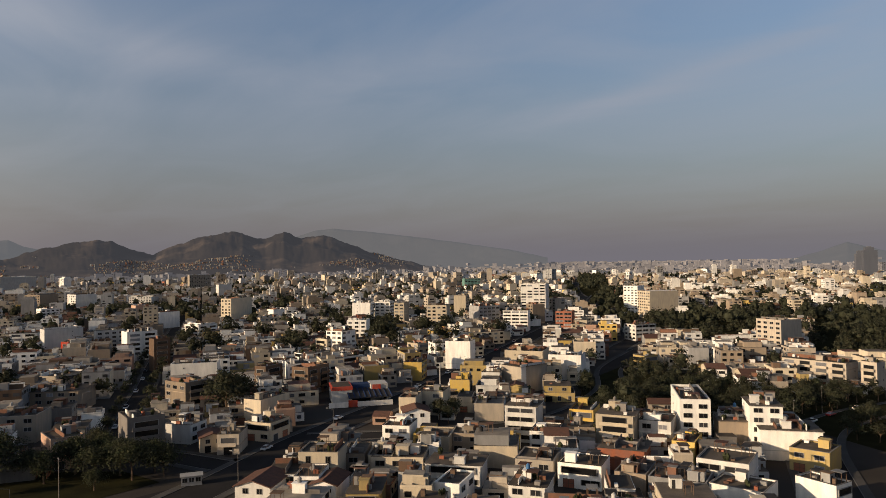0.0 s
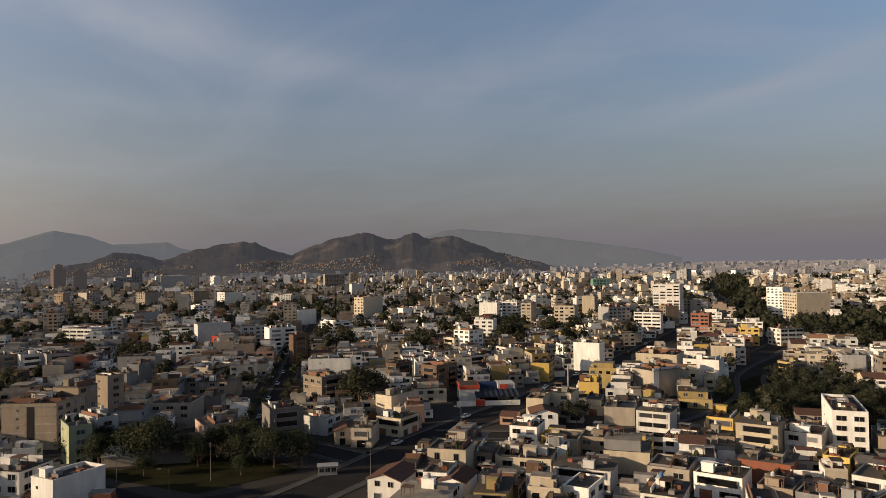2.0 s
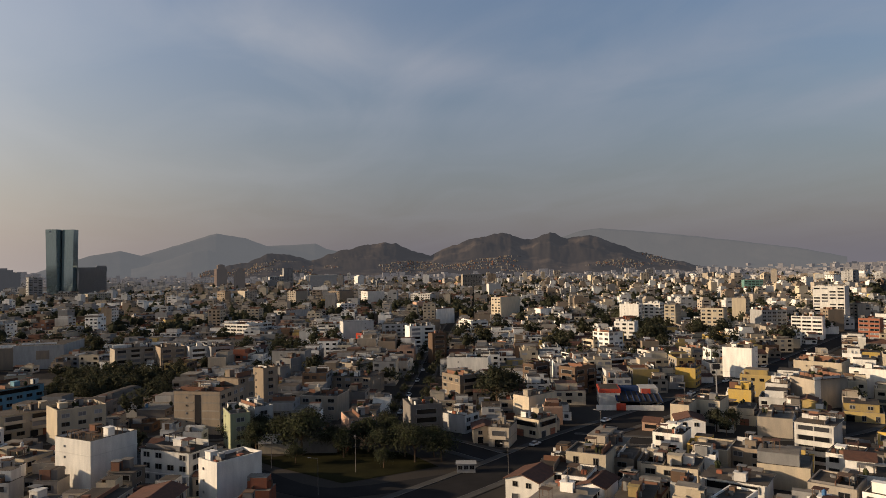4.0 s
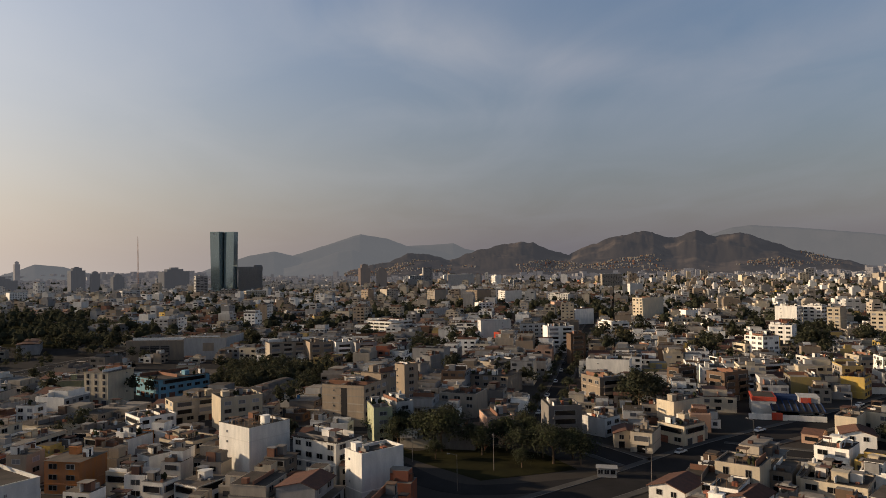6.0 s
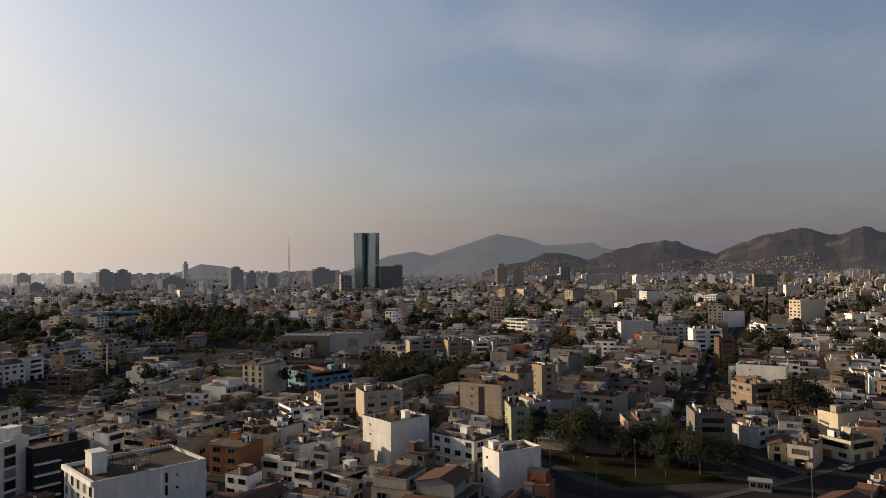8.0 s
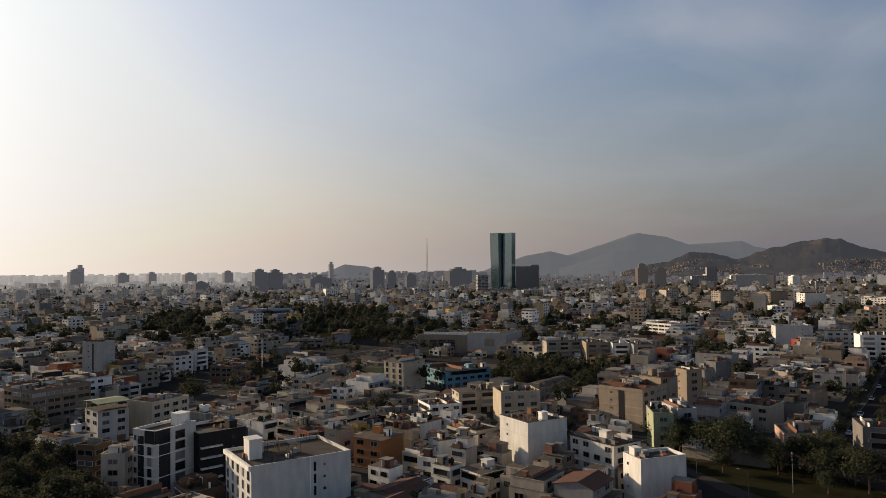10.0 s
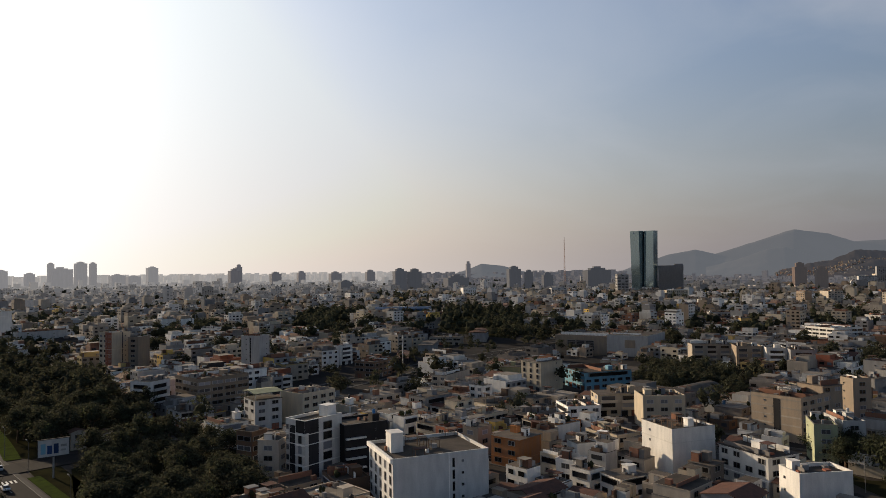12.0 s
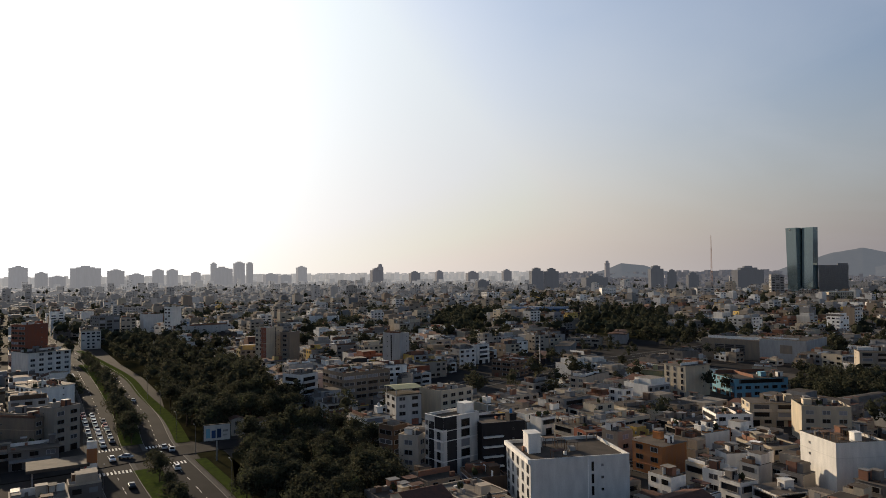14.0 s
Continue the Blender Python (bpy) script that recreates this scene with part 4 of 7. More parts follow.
building("apartment_building", "white four-storey apartment block with wide windows", 130.2, 476.6, 19.7, 16.0, 13.2, 4, "white", "w", "s", 0.7)
block = building("apartment_building", "sand-coloured four-storey apartment block with blank party walls", 32.1, 294.9, 38.8, 15.9, 12.0, 4, "sand", "b", "b", 0.7)
accent(block, 0, 0.05, 2.9, 0, 12.0, "white")
building("apartment_building", "cream four-storey apartment block with blank party walls", 47.4, 339.4, 70.0, 16.3, 18.9, 4, "cream", "b", "b", 0.7)
building("apartment_building", "white four-storey apartment block with blank party walls", 62.9, 323.4, 69.0, 12.0, 15.3, 4, "white", "b", "b", 0.7)
building("house", "white three-storey house with small windows", 23.2, 297.1, 75.5, 12.0, 7.8, 3, "white", "b", "w", 0.35)
building("apartment_building", "white four-storey apartment block with wide windows", 27.7, 215.0, 70.7, 10.5, 9.8, 4, "white", "s", "b", 0.7)
building("house", "cream two-storey house with small windows", -5.9, 179.9, 83.9, 12.0, 13.4, 2, "cream", "w", "w", 0.35)
building("house", "sand-coloured two-storey house with small windows", 26.6, 174.6, 71.3, 12.0, 9.7, 2, "sand", "w", "b", 0.35)
building("house", "cream three-storey house with tall windows", -27.0, 175.8, 84.7, 10.5, 10.1, 3, "cream", "v", "b", 0.35)
building("house", "white two-storey house with wide windows", 8.4, 172.7, 77.2, 10.5, 14.0, 2, "white", "s", "b", 0.35)
building("apartment_building", "cream four-storey apartment block with balconies", 53.5, 200.5, 65.1, 10.5, 10.7, 4, "cream", "c", "b", 0.7)
building("house", "white three-storey house with small windows", 64.9, 202.6, 64.2, 12.0, 9.1, 3, "white", "w", "b", 0.35)
building("house", "yellow three-storey house with small windows", 46.3, 220.0, 68.1, 12.0, 7.5, 3, "yellow", "w", "b", 0.35)
building("house", "mustard-yellow two-storey house with small windows", 97.0, 178.0, 46.4, 10.5, 9.6, 2, "mustard", "w", "b", 0.35)
building("house", "white three-storey house with wide windows", 68.9, 160.2, 56.7, 12.0, 11.6, 3, "white", "s", "b", 0.35)
building("house", "white two-storey house with blank party walls", 67.1, 149.0, 49.7, 10.5, 11.5, 2, "white", "b", "b", 0.35)
building("house", "white two-storey house with small windows", 84.5, 152.7, 31.0, 6.1, 9.4, 2, "white", "b", "w", 0.35)
building("house", "tan two-storey house with small windows", 46.1, 162.6, 62.2, 12.0, 7.3, 2, "tan", "w", "b", 0.35)
building("house", "cream three-storey house with blank party walls", -64.1, 244.4, 64.7, 16.0, 7.5, 3, "cream", "b", "b", 0.35)
building("apartment_building", "white four-storey apartment block with blank party walls", -103.3, 318.8, 101.9, 12.0, 19.9, 4, "white", "b", "b", 0.7)
building("apartment_building", "tan four-storey apartment block with balconies", -97.3, 263.6, 55.3, 11.3, 12.8, 4, "tan", "w", "c", 0.7)
building("apartment_building", "bare concrete four-storey apartment block with balconies", -92.1, 203.7, 36.3, 10.5, 12.0, 4, "concrete", "b", "c", 0.7)
building("house", "pale pink three-storey house with small windows", -108.3, 193.0, 41.3, 8.6, 12.0, 3, "pink", "b", "w", 0.35)
building("apartment_building", "white eight-storey apartment block with small windows", -61.0, 582.4, 81.0, 12.9, 15.5, 8, "white", "b", "w", 0.7)
building("apartment_building", "white eight-storey apartment block with wide windows", -45.5, 594.8, 76.4, 12.0, 13.6, 8, "white", "w", "s", 0.7)
building("apartment_building", "cream eight-storey apartment block with small windows", -32.5, 575.2, 73.2, 12.0, 8.9, 8, "cream", "w", "b", 0.7)
building("apartment_building", "cream eight-storey apartment block with small windows", 2.1, 537.1, 77.8, 12.8, 15.6, 8, "cream", "w", "b", 0.7)
building("apartment_building", "cream nine-storey apartment block with small windows", 19.8, 628.0, 73.2, 12.0, 11.1, 9, "cream", "b", "w", 0.7)
building("apartment_building", "grey seven-storey apartment block with small windows", 28.3, 559.8, 27.1, 19.0, 16.6, 7, "grey", "b", "w", 0.7)
building("apartment_building", "white six-storey apartment block with wide windows", 66.1, 551.6, 75.2, 13.0, 19.8, 6, "white", "s", "b", 0.7)
building("apartment_building", "terracotta-red six-storey apartment block with wide windows", 96.1, 526.5, 69.7, 12.0, 12.4, 6, "terracotta", "s", "b", 0.7)
building("apartment_building", "white twelve-storey apartment block with wide windows", 97.7, 671.6, 71.7, 19.0, 24.2, 12, "white", "s", "b", 0.7)
building("apartment_building", "white ten-storey apartment block with small windows", 199.7, 721.5, 54.5, 20.1, 15.1, 10, "white", "w", "b", 0.7)
building("apartment_building", "cream nine-storey apartment block with small windows", 191.7, 651.3, 13.6, 29.4, 22.9, 9, "cream", "w", "b", 0.7)
building("apartment_building", "white six-storey apartment block with small windows", -59.2, 406.6, 58.3, 12.4, 12.0, 6, "white", "w", "w", 0.7)
building("apartment_building", "white six-storey apartment block with small windows", -52.8, 476.5, 84.3, 12.0, 13.3, 6, "white", "w", "b", 0.7)
building("apartment_building", "white five-storey apartment block with blank party walls", 13.4, 363.3, 72.9, 10.5, 13.5, 5, "white", "b", "b", 0.7)
building("house", "yellow three-storey house with small windows", -10.8, 330.6, 79.9, 12.0, 8.7, 3, "yellow", "b", "w", 0.35)
building("apartment_building", "white nine-storey apartment block with small windows", -415.7, 787.8, 62.8, 11.8, 10.8, 9, "white", "b", "w", 0.7)
building("apartment_building", "tan eight-storey apartment block with small windows", -510.0, 875.6, 70.2, 12.9, 12.4, 8, "tan", "w", "b", 0.7)
building("apartment_building", "white six-storey apartment block with small windows", -375.8, 655.0, 49.8, 16.4, 12.0, 6, "white", "b", "w", 0.7)
building("apartment_building", "pale pink six-storey apartment block with blank party walls", -302.1, 688.0, 43.7, 14.2, 12.0, 6, "pink", "b", "b", 0.7)
building("apartment_building", "white five-storey apartment block with small windows", -252.7, 623.4, 52.1, 19.8, 13.2, 5, "white", "w", "b", 0.7)
building("apartment_building", "white five-storey apartment block with wide windows", -155.1, 639.0, 45.6, 18.1, 15.4, 5, "white", "s", "b", 0.7)
building("apartment_building", "white nine-storey apartment block with blank party walls", -347.5, 1084.4, 37.8, 20.6, 12.0, 9, "white", "b", "b", 0.7)
building("apartment_building", "cream-white four-storey apartment block with small windows", -121.6, 137.3, 89.5, 10.2, 15.3, 4, "white", "w", "w", 0.7)
building("apartment_building", "white four-storey apartment block with blank party walls", -107.5, 130.4, 73.5, 12.5, 7.3, 4, "white", "b", "b", 0.7)
building("apartment_building", "white five-storey apartment block with blank party walls", -143.4, 128.0, 84.2, 13.4, 13.6, 5, "white", "b", "b", 0.7)
building("apartment_building", "cream five-storey apartment block with small windows", -278.3, 172.1, 106.3, 15.4, 12.3, 5, "cream", "v", "b", 0.7, gear=0.4)
building("house", "pale green three-storey house with blank party walls", -303.1, 174.8, 138.0, 12.0, 9.5, 3, "green", "b", "b", 0.35)
building("house", "pale blue three-storey house with wide windows", -272.1, 192.0, 84.8, 25.2, 19.1, 3, "blue", "w", "w", 0.35, gear=0.3)
building("house", "cream three-storey house with balconies", -222.3, 162.7, 68.8, 16.3, 10.5, 3, "cream", "w", "c", 0.35)
building("apartment_building", "cream four-storey apartment block with small windows", -196.7, 163.0, 65.4, 14.7, 12.0, 4, "cream", "b", "w", 0.7)
building("house", "orange three-storey house with small windows", -173.4, 99.5, 112.1, 10.8, 10.0, 3, "orange", "w", "b", 0.35)
building("house", "tan three-storey house with small windows", -190.5, 95.3, 113.4, 6.7, 6.0, 3, "tan", "w", "w", 0.35)
building("house", "white two-storey house with small windows", -192.9, 125.0, 102.1, 10.7, 8.5, 2, "white", "w", "b", 0.35)
block = building("apartment_building", "pale grey five-storey apartment block with tall windows", -148.2, 53.0, 88.3, 23.5, 18.8, 5, "pale", "v", "b", 0.7, gear=0.35)
accent(block, 0, 13.4, 13.6, 0, 14.4, "white", "expansion_joint")
accent(block, 1, 0, 18.8, 13.6, 14.6, "white", "cornice", 0.6)
bm = bmesh.new()
stack(bm, 2.2, 5.2, 8.0, 12.0, ((13.8, 0), (18.2, 0), (18.2, 0.15), (18.4, 0.15)))
part("stair_tower", bm, M["white"], block)
for k in range(5):
    shared("window", OPENING, block, 14.6, 0, k * STOREY + 0.4, 0, 0.55, 1.0, 2.1)
block = building("apartment_building", "white six-storey apartment block with dark glazed bays", -184.7, 41.6, 117.3, 13.2, 7.8, 6, "white", "b", "b", 0.7, gear=0.0)
FW, FD = 13.2, 7.8                               # its front and flank
accent(block, 0, FW * 0.10, FW * 0.36, 0.4, 15.6, "dark", "dark_bay")
accent(block, 1, FD * 0.50, FD * 0.78, 0, 15.6, "dark", "dark_bay")
accent(block, 1, 0.02, FD * 0.46, 13.9, 17.1, "dark", "glazed_top")
accent(block, 0, 0.02, FW * 0.36, 13.9, 17.1, "dark", "glazed_top")
for k in range(6):
    shared("window", OPENING, block, FW * 0.60, 0, k * STOREY + 0.4, 0, FW * 0.24, 1.0, 2.1)
    if k < 5:
        shared("window", OPENING, block, 0, FD * 0.24, k * STOREY + 0.3, -math.pi / 2, FD * 0.2, 1.0, 2.3)
        accent(block, 1, 0.02, FD * 0.46, k * STOREY + 2.45, k * STOREY + 2.8, "white", "balcony_edge", 0.35)
    shared("window", WINDOW, block, 0, FD * 0.9, k * STOREY + 0.8, -math.pi / 2, 1.0, 1.0, 1.4)
bm = bmesh.new()
stack(bm, FW * 0.72, FW * 0.98, 2.0, 5.2, ((16.5, 0), (19.4, 0), (19.4, 0.15), (19.6, 0.15)))
part("stair_head", bm, M["white"], block)
block = building("apartment_building", "charcoal-grey five-storey apartment block with pale balcony ledges", -187.0, 53.0, 96.0, 13.0, 11.0, 5, "dark", "b", "b", 0.7, gear=0.5)
for k in range(1, 5):
    accent(block, 0, 0.3, 6.2, k * STOREY - 0.25, k * STOREY + 0.15, "white", "balcony_edge", 0.9)
building("apartment_building", "brown four-storey apartment block with wide windows", -203.0, 30.8, 126.4, 6.0, 6.0, 4, "brown", "s", "s", 0.7)
building("apartment_building", "sand-coloured four-storey apartment block with small windows", -189.2, 35.6, 144.3, 10.5, 6.0, 4, "sand", "w", "w", 0.7)
building("house", "white three-storey house with balconies", -234.4, 25.1, 108.9, 10.5, 10.5, 3, "white", "b", "c", 0.35)
block = building("apartment_building", "pale four-storey apartment block under a green sheet roof", -256.8, 40.1, 103.1, 10.2, 10.5, 4, "pale", "w", "w", 0.7, gear=0.0)
bm = bmesh.new()
for px, py in ((0.2, 0.2), (9.7, 0.2), (0.2, 10.0), (9.7, 10.0)):
    box(bm, px, px + 0.25, py, py + 0.25, 11.0, 13.4)
part("roof_posts", bm, M["metal"], block)
bm = bmesh.new()
prism(bm, ((-0.5, 13.4), (-0.5, 13.55), (5.2, 14.2), (11.0, 13.55), (11.0, 13.4), (5.2, 14.05)), -0.4, 10.6)
part("canopy_roof", bm, M["green"], block, "pale green sheet roof")
building("apartment_building", "cream four-storey apartment block with small windows", -258.1, 57.4, 117.5, 16.1, 13.0, 4, "cream", "b", "w", 0.7)
building("apartment_building", "pale grey five-storey apartment block with balconies", -298.6, 6.6, 133.7, 10.4, 10.3, 5, "pale", "c", "c", 0.7)
building("apartment_building", "tan five-storey apartment block with wide windows", -296.6, 24.1, 113.3, 23.0, 18.9, 5, "tan", "s", "s", 0.7)
block = building("apartment_building", "pale grey eight-storey apartment block with blank party walls", -388.9, 63.2, 135.8, 9.5, 11.7, 8, "pale", "b", "b", 0.7)
accent(block, 1, 5.4, 6.2, 0, 21.6, "dark", "light_shaft")
block = building("apartment_building", "pale nine-storey apartment block with a red flank", -423.0, -10.0, 123.3, 11.2, 11.7, 9, "cream", "w", "b", 0.7)
accent(block, 1, 0, 5.8, 0, 25.4, "terracotta")
accent(block, 0, 6.2, 6.7, 0, 25.2, "dark")
building("apartment_building", "tan eight-storey apartment block with small windows", -419.1, 3.2, 149.6, 12.0, 6.0, 8, "tan", "w", "b", 0.7)
building("apartment_building", "white eleven-storey apartment block with small windows", -616.2, -91.1, 128.4, 9.7, 9.7, 11, "white", "w", "b", 0.7)
building("apartment_building", "pale grey eight-storey apartment block with blank party walls", -666.9, -121.2, 115.3, 16.5, 12.0, 8, "pale", "b", "b", 0.7)
building("apartment_building", "pale grey six-storey apartment block with small windows", -576.3, -73.6, 112.3, 32.6, 12.0, 6, "pale", "w", "b", 0.7)
building("apartment_building", "white six-storey apartment block with small windows", -409.7, -131.1, 132.7, 22.2, 18.7, 6, "white", "b", "w", 0.7)
building("apartment_building", "white four-storey apartment block with small windows", -316.1, -99.0, 132.4, 16.5, 16.0, 4, "white", "w", "b", 0.7)
building("apartment_building", "tan four-storey apartment block with small windows", -245.1, -76.7, 157.4, 16.7, 16.2, 4, "tan", "b", "w", 0.7)
building("apartment_building", "sand-coloured five-storey apartment block with small windows", -246.1, -71.2, 141.1, 9.1, 7.2, 5, "sand", "b", "w", 0.7)
building("apartment_building", "terracotta-red eleven-storey apartment block with wide windows", -422.7, -136.8, 142.9, 13.3, 11.6, 11, "terracotta", "s", "b", 0.7)
building("apartment_building", "grey eight-storey apartment block with balconies", -654.8, -154.9, 128.3, 18.2, 15.7, 8, "grey", "w", "c", 0.7)
building("apartment_building", "sand-coloured five-storey apartment block with balconies", -301.4, 284.8, 58.6, 20.8, 12.0, 5, "sand", "b", "c", 0.7)
building("apartment_building", "tan five-storey apartment block with balconies", -278.2, 293.3, 55.5, 13.2, 12.0, 5, "tan", "b", "c", 0.7)
building("apartment_building", "white five-storey apartment block with balconies", -265.0, 300.2, 53.4, 9.8, 12.0, 5, "white", "b", "c", 0.7)
building("apartment_building", "grey five-storey apartment block with balconies", -252.9, 303.1, 51.8, 12.0, 12.0, 5, "grey", "b", "c", 0.7)
block = building("apartment_building", "tan five-storey apartment block with pale banded flank", -158.0, 193.4, 101.2, 18.1, 17.0, 5, "tan", "b", "w", 0.7)
for k in range(1, 6):
    accent(block, 1, 0.3, 6.6, k * STOREY - 0.35, k * STOREY + 0.1, "sand", "floor_band")
    accent(block, 1, 9.6, 16.7, k * STOREY - 0.35, k * STOREY + 0.1, "sand", "floor_band")
accent(block, 1, 7.0, 9.2, 0, 13.4, "dark", "light_shaft")
building("apartment_building", "tan six-storey apartment block with small windows", -162.2, 208.7, 87.9, 9.1, 9.9, 6, "tan", "b", "w", 0.7)
building("apartment_building", "tan six-storey apartment block with small windows", -165.3, 227.9, 76.0, 7.2, 6.0, 6, "tan", "b", "w", 0.7)
building("apartment_building", "white five-storey apartment block with wide windows", -327.0, 433.7, 85.0, 25.7, 24.2, 5, "white", "s", "s", 0.7)
building("apartment_building", "pale grey six-storey apartment block with blank party walls", -248.7, 436.8, 41.7, 22.2, 12.0, 6, "pale", "b", "b", 0.7)
building("apartment_building", "white six-storey apartment block with framed balconies", -186.0, 412.0, 39.4, 17.2, 12.0, 6, "white", "b", "c", 0.7)
building("apartment_building", "bright red four-storey apartment block with small windows", -221.8, 414.1, 68.2, 6.4, 6.0, 4, "red", "w", "w", 0.7)
building("apartment_building", "cream nine-storey apartment block with small windows", -191.9, 633.1, 71.9, 32.7, 10.7, 9, "cream", "w", "b", 0.7)
building("apartment_building", "grey five-storey apartment block with blank party walls", -193.3, 300.9, 104.7, 10.5, 17.2, 5, "grey", "b", "b", 0.7)
building("house", "sand-coloured three-storey house with a long blank flank", -293.1, 131.0, 127.9, 24.4, 7.6, 3, "sand", "w", "b", 0.35)
building("apartment_building", "pale grey seven-storey apartment block with small windows", -348.7, 836.9, 82.6, 16.9, 28.7, 7, "pale", "w", "b", 0.7)
building("apartment_building", "sand-coloured ten-storey apartment block with small windows", -489.3, 742.7, 73.4, 18.9, 15.8, 10, "sand", "w", "b", 0.7)
building("apartment_building", "tan nine-storey apartment block with small windows", -452.4, 785.6, 74.9, 26.1, 20.8, 9, "tan", "w", "b", 0.7)
building("apartment_building", "white nine-storey apartment block with small windows", -405.9, 774.4, 57.7, 24.2, 14.0, 9, "white", "w", "b", 0.7)
building("apartment_building", "tan nine-storey apartment block with small windows", -641.6, 797.4, 83.8, 11.7, 14.1, 9, "tan", "w", "b", 0.7)
building("apartment_building", "sand-coloured nine-storey apartment block with small windows", -611.2, 802.4, 67.3, 18.9, 19.8, 9, "sand", "b", "w", 0.7)
building("apartment_building", "sand-coloured eight-storey apartment block with small windows", -970.3, 823.0, 89.7, 19.1, 22.7, 8, "sand", "w", "w", 0.7)
building("apartment_building", "cream seven-storey apartment block with small windows", -927.3, 823.6, 78.4, 39.2, 23.1, 7, "cream", "w", "w", 0.7)
building("apartment_building", "white nine-storey apartment block with small windows", -1190.8, 569.9, 79.4, 25.7, 19.1, 9, "white", "b", "w", 0.7)
building("apartment_building", "pale grey eight-storey apartment block with wide windows", -1143.4, 734.6, 77.3, 30.6, 13.9, 8, "pale", "w", "s", 0.7)
building("apartment_building", "white five-storey apartment block with blank party walls", -707.7, 689.7, 75.7, 38.3, 15.6, 5, "white", "b", "b", 0.7)
building("house", "tan two-storey house with small windows", -21.3, 184.3, 86.6, 12.0, 6.0, 2, "tan", "w", "b", 0.35)
building("house", "cream two-storey house with balconies", -13.9, 182.5, 86.4, 12.0, 6.4, 2, "cream", "c", "b", 0.35)
building("house", "white two-storey house with small windows", -11.0, 214.5, 78.9, 10.5, 8.6, 2, "white", "w", "b", 0.35)
building("house", "tan two-storey house with small windows", 10.5, 203.0, 77.0, 12.0, 9.5, 2, "tan", "w", "b", 0.35)
building("house", "cream two-storey house with blank party walls", 0.9, 199.9, 79.7, 12.0, 8.9, 2, "cream", "b", "b", 0.35)
building("house", "cream three-storey house with small windows", -0.8, 255.4, 76.2, 12.0, 10.3, 3, "cream", "w", "b", 0.35)
building("house", "cream three-storey house with blank party walls", -10.3, 245.1, 80.4, 12.0, 6.0, 3, "cream", "b", "b", 0.35)
building("house", "bare concrete two-storey house with small windows", 40.7, 207.8, 62.9, 10.5, 7.7, 2, "concrete", "w", "w", 0.35)
building("house", "white two-storey house with small windows", 31.9, 203.9, 71.1, 12.0, 7.7, 2, "white", "w", "b", 0.35)
building("house", "white two-storey house with wide windows", 37.4, 169.7, 65.6, 10.5, 10.8, 2, "white", "s", "b", 0.35)
building("house", "terracotta-red two-storey house with blank party walls", 51.7, 183.4, 66.3, 12.0, 12.2, 2, "terracotta", "b", "b", 0.35)
building("house", "yellow two-storey house with blank party walls", 67.1, 189.8, 60.5, 12.0, 6.0, 2, "yellow", "b", "b", 0.35)
building("house", "mustard-yellow two-storey house with small windows", -14.8, 153.4, 87.5, 12.0, 7.2, 2, "mustard", "w", "b", 0.35)
building("house", "white two-storey house with small windows", 2.9, 157.6, 68.9, 10.5, 6.0, 2, "white", "b", "w", 0.35)
building("house", "white two-storey house with small windows", 21.7, 155.5, 72.1, 12.0, 8.2, 2, "white", "w", "b", 0.35)
building("house", "grey two-storey house with blank party walls", 57.2, 155.4, 59.8, 10.5, 12.6, 2, "grey", "b", "b", 0.35)
building("house", "white two-storey house with small windows", -35.7, 168.6, 92.0, 12.0, 7.5, 2, "white", "w", "b", 0.35)
building("house", "white two-storey house with small windows", -29.9, 165.2, 86.2, 10.5, 6.0, 2, "white", "w", "b", 0.35)
building("house", "cream two-storey house with small windows", -54.9, 220.8, 69.0, 10.6, 9.8, 2, "cream", "w", "w", 0.35)
building("house", "sand-coloured two-storey house with balconies", -60.9, 207.5, 92.4, 10.5, 6.5, 2, "sand", "c", "b", 0.35)
building("house", "pale grey two-storey house with small windows", -79.7, 219.9, 74.9, 8.7, 9.1, 2, "pale", "b", "w", 0.35)
building("house", "sand-coloured three-storey house with small windows", -131.0, 225.1, 100.2, 13.3, 14.7, 3, "sand", "w", "b", 0.35)
building("house", "tan three-storey house with small windows", -141.0, 270.2, 95.6, 17.2, 20.8, 3, "tan", "w", "b", 0.35)
building("house", "sand-coloured three-storey house with small windows", -167.8, 304.4, 78.9, 20.0, 18.8, 3, "sand", "b", "w", 0.35)
building("apartment_building", "pale green four-storey apartment block with small windows", -139.4, 175.4, 48.5, 6.0, 12.0, 4, "green", "b", "w", 0.7)
building("apartment_building", "pale grey four-storey apartment block with small windows", -138.4, 186.1, 61.6, 6.2, 12.0, 4, "pale", "b", "w", 0.7)
building("house", "bare concrete three-storey house with wide windows", -130.0, 127.7, 105.5, 6.0, 6.1, 3, "concrete", "s", "w", 0.35)
building("house", "white two-storey house with small windows", -155.0, 105.9, 115.7, 6.0, 6.0, 2, "white", "w", "w", 0.35)
building("house", "white two-storey house with small windows", -146.2, 104.0, 104.6, 6.0, 6.0, 2, "white", "w", "w", 0.35)
building("house", "white two-storey house with small windows", -138.2, 107.2, 94.2, 9.0, 7.4, 2, "white", "w", "w", 0.35)
building("house", "cream two-storey house with small windows", -161.3, 104.7, 107.0, 6.0, 6.4, 2, "cream", "w", "b", 0.35)
building("house", "white two-storey house with blank party walls", -168.0, 126.3, 113.1, 6.0, 6.7, 2, "white", "b", "b", 0.35)
building("house", "cream two-storey house with small windows", -173.6, 133.7, 92.4, 9.2, 11.9, 2, "cream", "w", "w", 0.35)
building("house", "tan two-storey house with small windows", -206.0, 123.9, 89.0, 6.8, 6.2, 2, "tan", "w", "b", 0.35)
